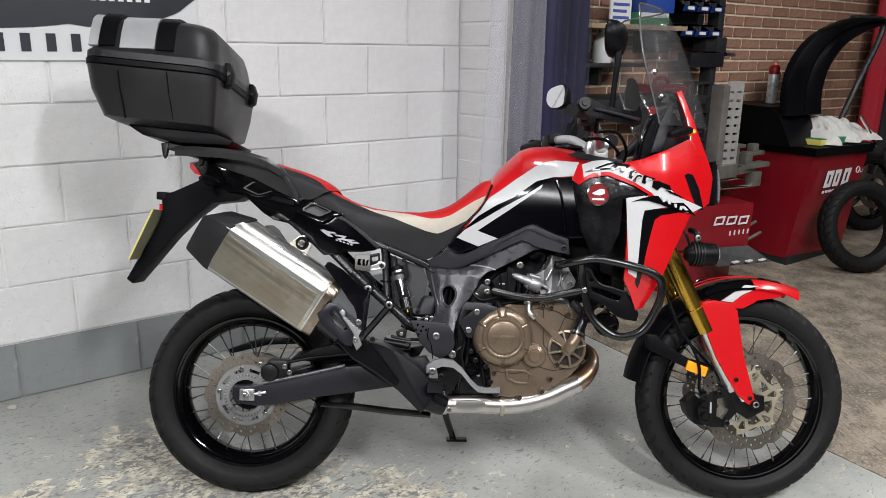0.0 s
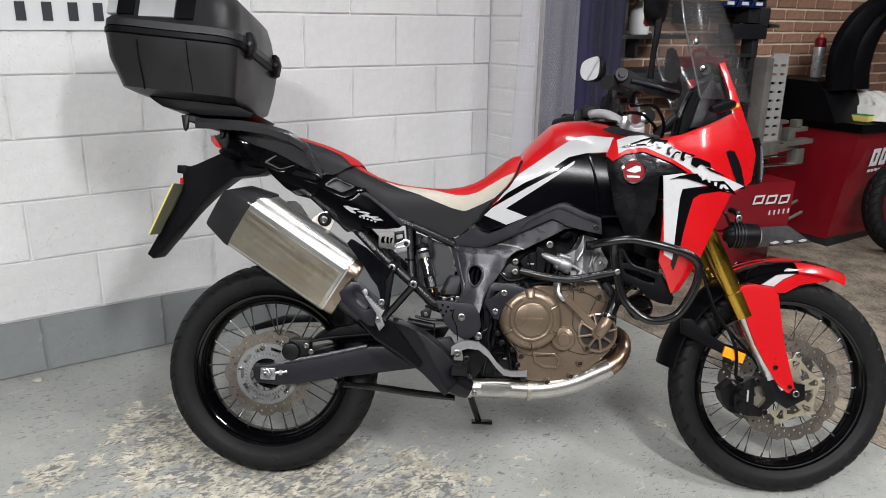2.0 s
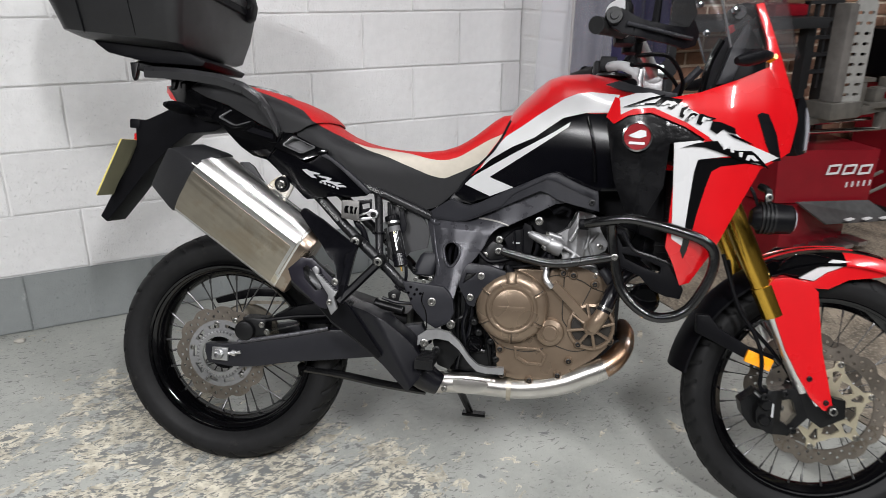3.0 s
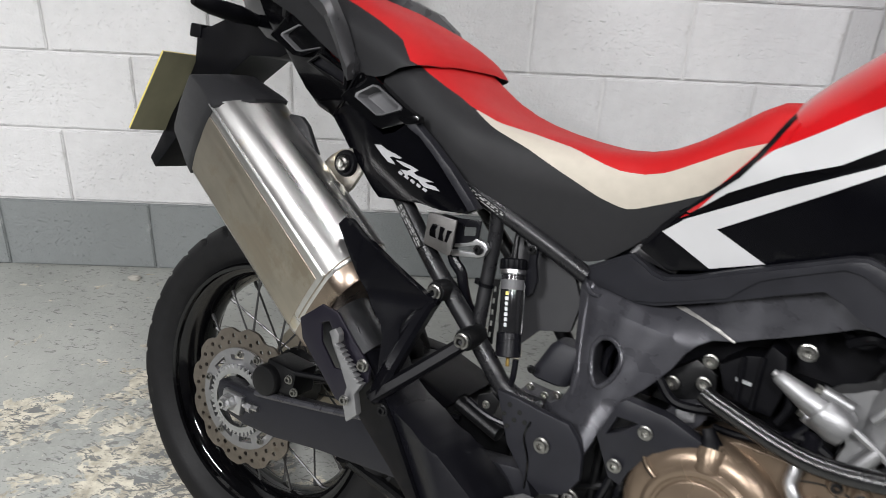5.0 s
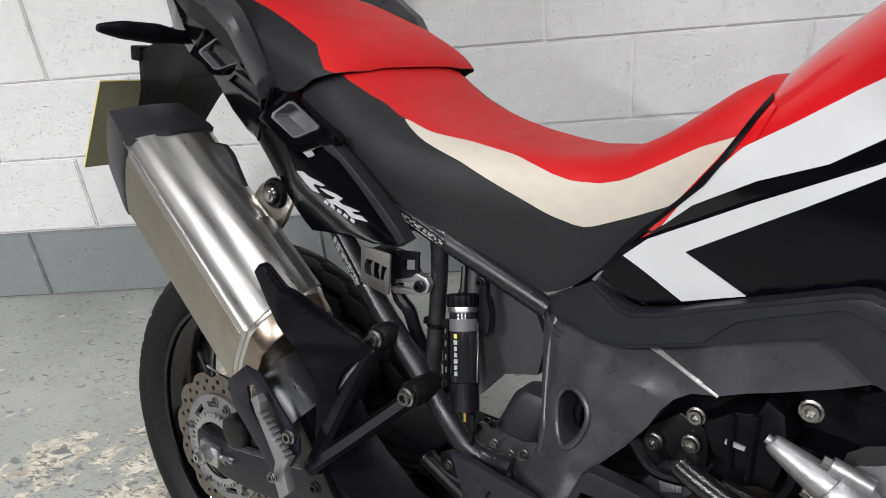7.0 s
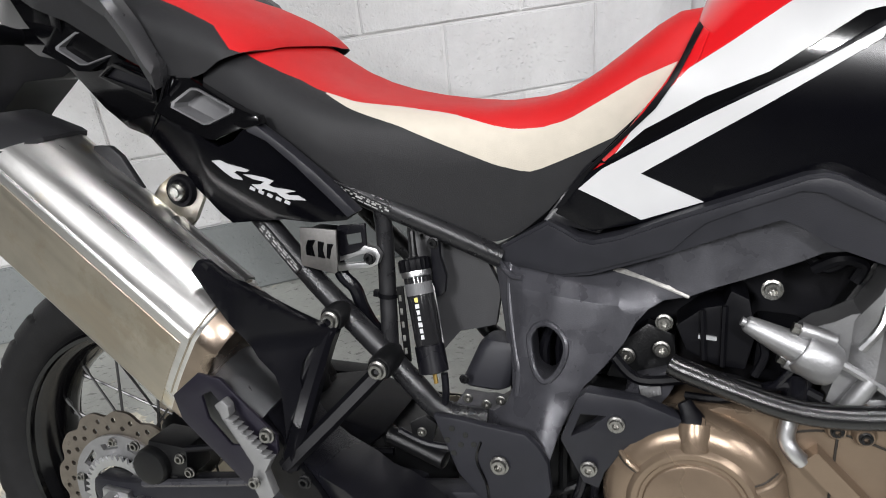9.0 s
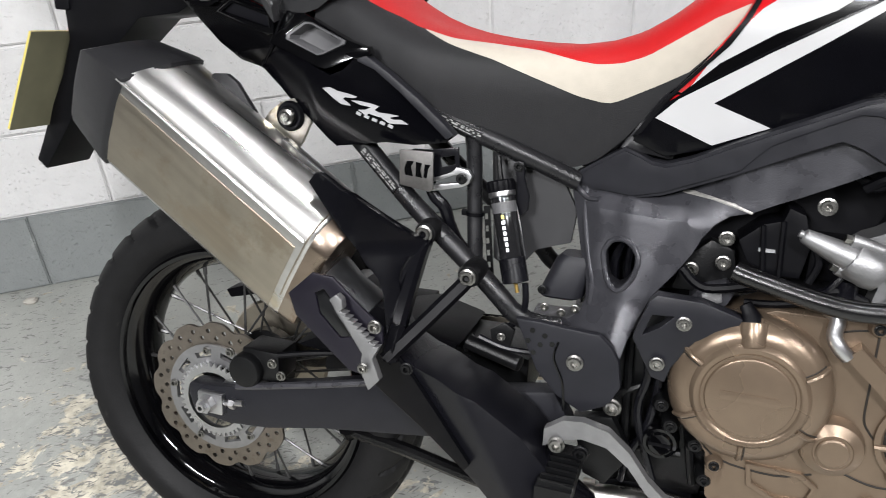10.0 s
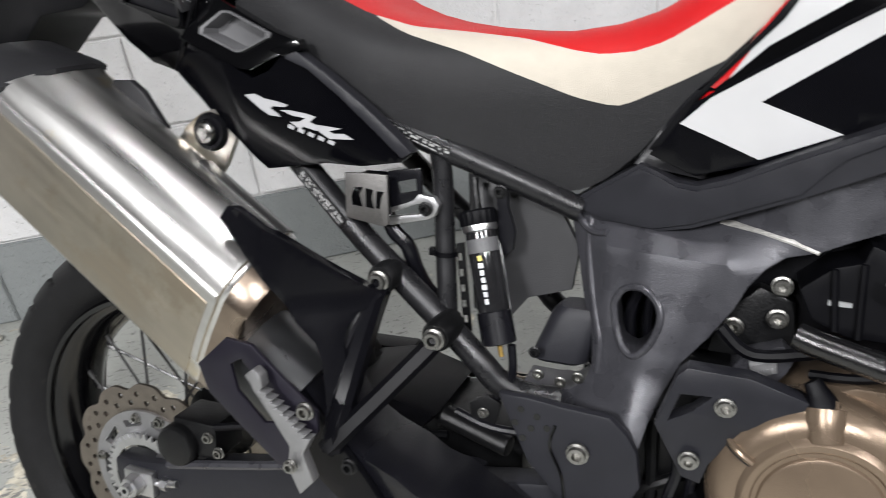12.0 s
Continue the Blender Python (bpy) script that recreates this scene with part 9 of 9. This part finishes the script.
for i in range(97):
    row = []
    for j in range(53):
        u, v = i / 96, j / 52
        x, y = 3.24 + 0.72 * u, -0.72 + 0.42 * v
        w1, w2 = noise.noise(Vector((u * 3, v * 3, 7.0))), noise.noise(Vector((u * 4, v * 3, 8.0)))
        fold = 1 - abs(noise.noise(Vector((u * 6 + 2.2 * w1, v * 3 + 1.6 * w2, 1.0)))) * 2.2
        fine = 1 - abs(noise.noise(Vector((u * 15 + 2 * w2, v * 7 + 2 * w1, 2.0)))) * 2
        h = 0.84 + 0.13 * (1 - u) ** 0.9 * math.sin(math.pi * (v * 0.85 + 0.08)) + 0.045 * fold + 0.018 * fine + 0.03 * w1
        edge = min(u, 1 - u, v, 1 - v)
        h = 0.812 + (h - 0.812) * min(1, edge / 0.22 + 0.02) ** 0.7
        row.append(cloth_bm.verts.new((x + 0.03 * noise.noise(Vector((u * 4, v * 4, 5))), y + 0.07 * noise.noise(Vector((u * 5, v * 4, 9))) + 0.02 * fine, h)))
    grid.append(row)
for i in range(96):
    for j in range(52):
        cloth_bm.faces.new((grid[i][j], grid[i + 1][j], grid[i + 1][j + 1], grid[i][j + 1]))
rag = part("rag", cloth_bm, mat("white_rag", (0.6, 0.59, 0.56), 0.9, grain=0.2, scale=12, bump=0.3, bscale=60), None)
tagged(rag, "crumpled white cleaning rag heaped on the tray", "cloth")
loose = thing("loose_tyre", "black road tyre leaning against the cabinet", "tyre", Matrix.Translation((3.38, -0.98, floor_z(-0.98))) @ pose(0, 0, 0, -14, 0, -24))
part("carcass", tyre_bm((0, 0, 0.305), 0.305, 0.215, 0.13, 30, 0.005), RUBBER, loose)
wheel2 = thing("stored_wheel", "dark spare wheel with a brake disc beyond the cabinet", "wheel", Matrix.Translation((4.55, -0.45, floor_z(-0.45))) @ pose(0, 0, 0, -6, 0, -20))
part("tyre", tyre_bm((0, 0, 0.32), 0.32, 0.225, 0.12, 30, 0.005), RUBBER, wheel2)
part("rim", rim_bm((0, 0, 0.32), 0.2, 0.225, 0.09), GLOSS, wheel2)
part("disc", lathe([(0.1, -0.06), (0.14, -0.06), (0.14, -0.055), (0.1, -0.055)], 40, "y", (0, 0, 0.32), True), DISC, wheel2)
for k in range(5):
    a = 2 * math.pi * k / 5
    part("spoke", tube([(0.03 * math.cos(a), 0, 0.32 + 0.03 * math.sin(a)), (0.21 * math.cos(a), 0, 0.32 + 0.21 * math.sin(a))], 0.018, 8, 1), DARKST, wheel2)
jacket = thing("riding_jacket", "red and black riding jacket hung on the wall", "jacket")
RFAB, BFAB = mat("red_fabric", (0.42, 0.015, 0.03), 0.8, grain=0.15, scale=30, bump=0.3, bscale=30), mat("black_fabric", (0.018, 0.018, 0.02), 0.85, grain=0.2, scale=30, bump=0.3, bscale=30)
part("side", drape(4.85, 5.12, -0.2, 0.5, 2.1, 2.3, 0.05, 0.02, 0.35), RFAB, jacket)
part("sleeve", drape(5.13, 5.45, -0.22, 0.4, 2.1, 3, 0.06, 0.02, 0.2), BFAB, jacket, "black panel")
part("side", drape(5.46, 5.9, -0.2, 0.5, 2.1, 2.2, 0.05, 0.02, 0.1), RFAB, jacket)
part("hook", tube([(5.3, -0.02, 2.12), (5.3, -0.16, 2.14), (5.3, -0.2, 2.1)], 0.008, 8), DARKST, jacket)
pebble = thing("pebble", "small pale stone on the floor beside the wall", "stone")
bm = bmesh.new()
bmesh.ops.create_icosphere(bm, subdivisions=3, radius=1)
for v in bm.verts:
    v.co = Vector((v.co.x * 0.02, v.co.y * 0.013, v.co.z * 0.009)) * (1 + 0.35 * noise.noise(v.co * 1.7))
part("stone", shift(bm, Matrix.Translation((-1.397, -0.075, floor_z(-0.075) + 0.006))), mat("stone", (0.4, 0.38, 0.34), 0.9, grain=0.2, scale=90), pebble)

# ---- blocks and bricks of the walls ----


def block_mesh(w, h, d, material, soft=0.006):
    """A block face of w by h, proud by d, its middle at the origin, its face to -y."""
    bm = box(-w / 2, w / 2, -d, 0.02, -h / 2, h / 2)
    bmesh.ops.bevel(bm, geom=[e for e in bm.edges if all(v.co.y < 0 for v in e.verts)], offset=soft, segments=2, affect="EDGES")
    me = bpy.data.meshes.new("block")
    bm.to_mesh(me)
    bm.free()
    me.materials.append(material)
    return me


def lay(name, me, parent, m):
    ob = new(name, me)
    ob.parent = parent
    ob.matrix_world = m
    return ob


rng = random.Random(7)
Z0 = 0.275
white_block, grey_block = block_mesh(0.4415, 0.217, 0.006, BLOCKM, 0.0035), block_mesh(0.4415, 0.217, 0.006, GREYM, 0.0035)
for k in range(-1, 9):
    for i in range(-7, 3):
        x = 0.45 * i + (0.225 if k % 2 else 0.0)
        w0, w1 = x - 0.225, min(x + 0.225, 0.768)
        if w1 - w0 < 0.06:
            continue
        me = white_block if k >= 0 else grey_block
        cut = (w1 - w0) / 0.45
        m = pose((w0 + w1) / 2, 0.0, Z0 + 0.225 * k + 0.1125, rng.uniform(-0.25, 0.25), rng.uniform(-0.15, 0.15), rng.uniform(-0.2, 0.2))
        lay("block", me, wall_left, m @ Matrix.Diagonal((cut, 1, 1, 1)))
half_block = block_mesh(0.352, 0.106, 0.004, BLOCKM, 0.005)
for k in range(0, 26):
    lay("block", half_block, wall_return, pose(0.774, -0.18, 0.055 + 0.1125 * k + 0.05, 0, rng.uniform(-0.4, 0.4), -90))
brick = block_mesh(0.207, 0.061, 0.006, BRICKM, 0.004)
for k in range(4, 27):
    for i in range(0, 17):
        x = 1.45 + 0.225 * i + (0.1125 if k % 2 else 0)
        if x < 5.2:
            lay("brick", brick, wall_brick, pose(x, 0.0, 0.075 * k + 0.02, 0, rng.uniform(-0.4, 0.4), 0))
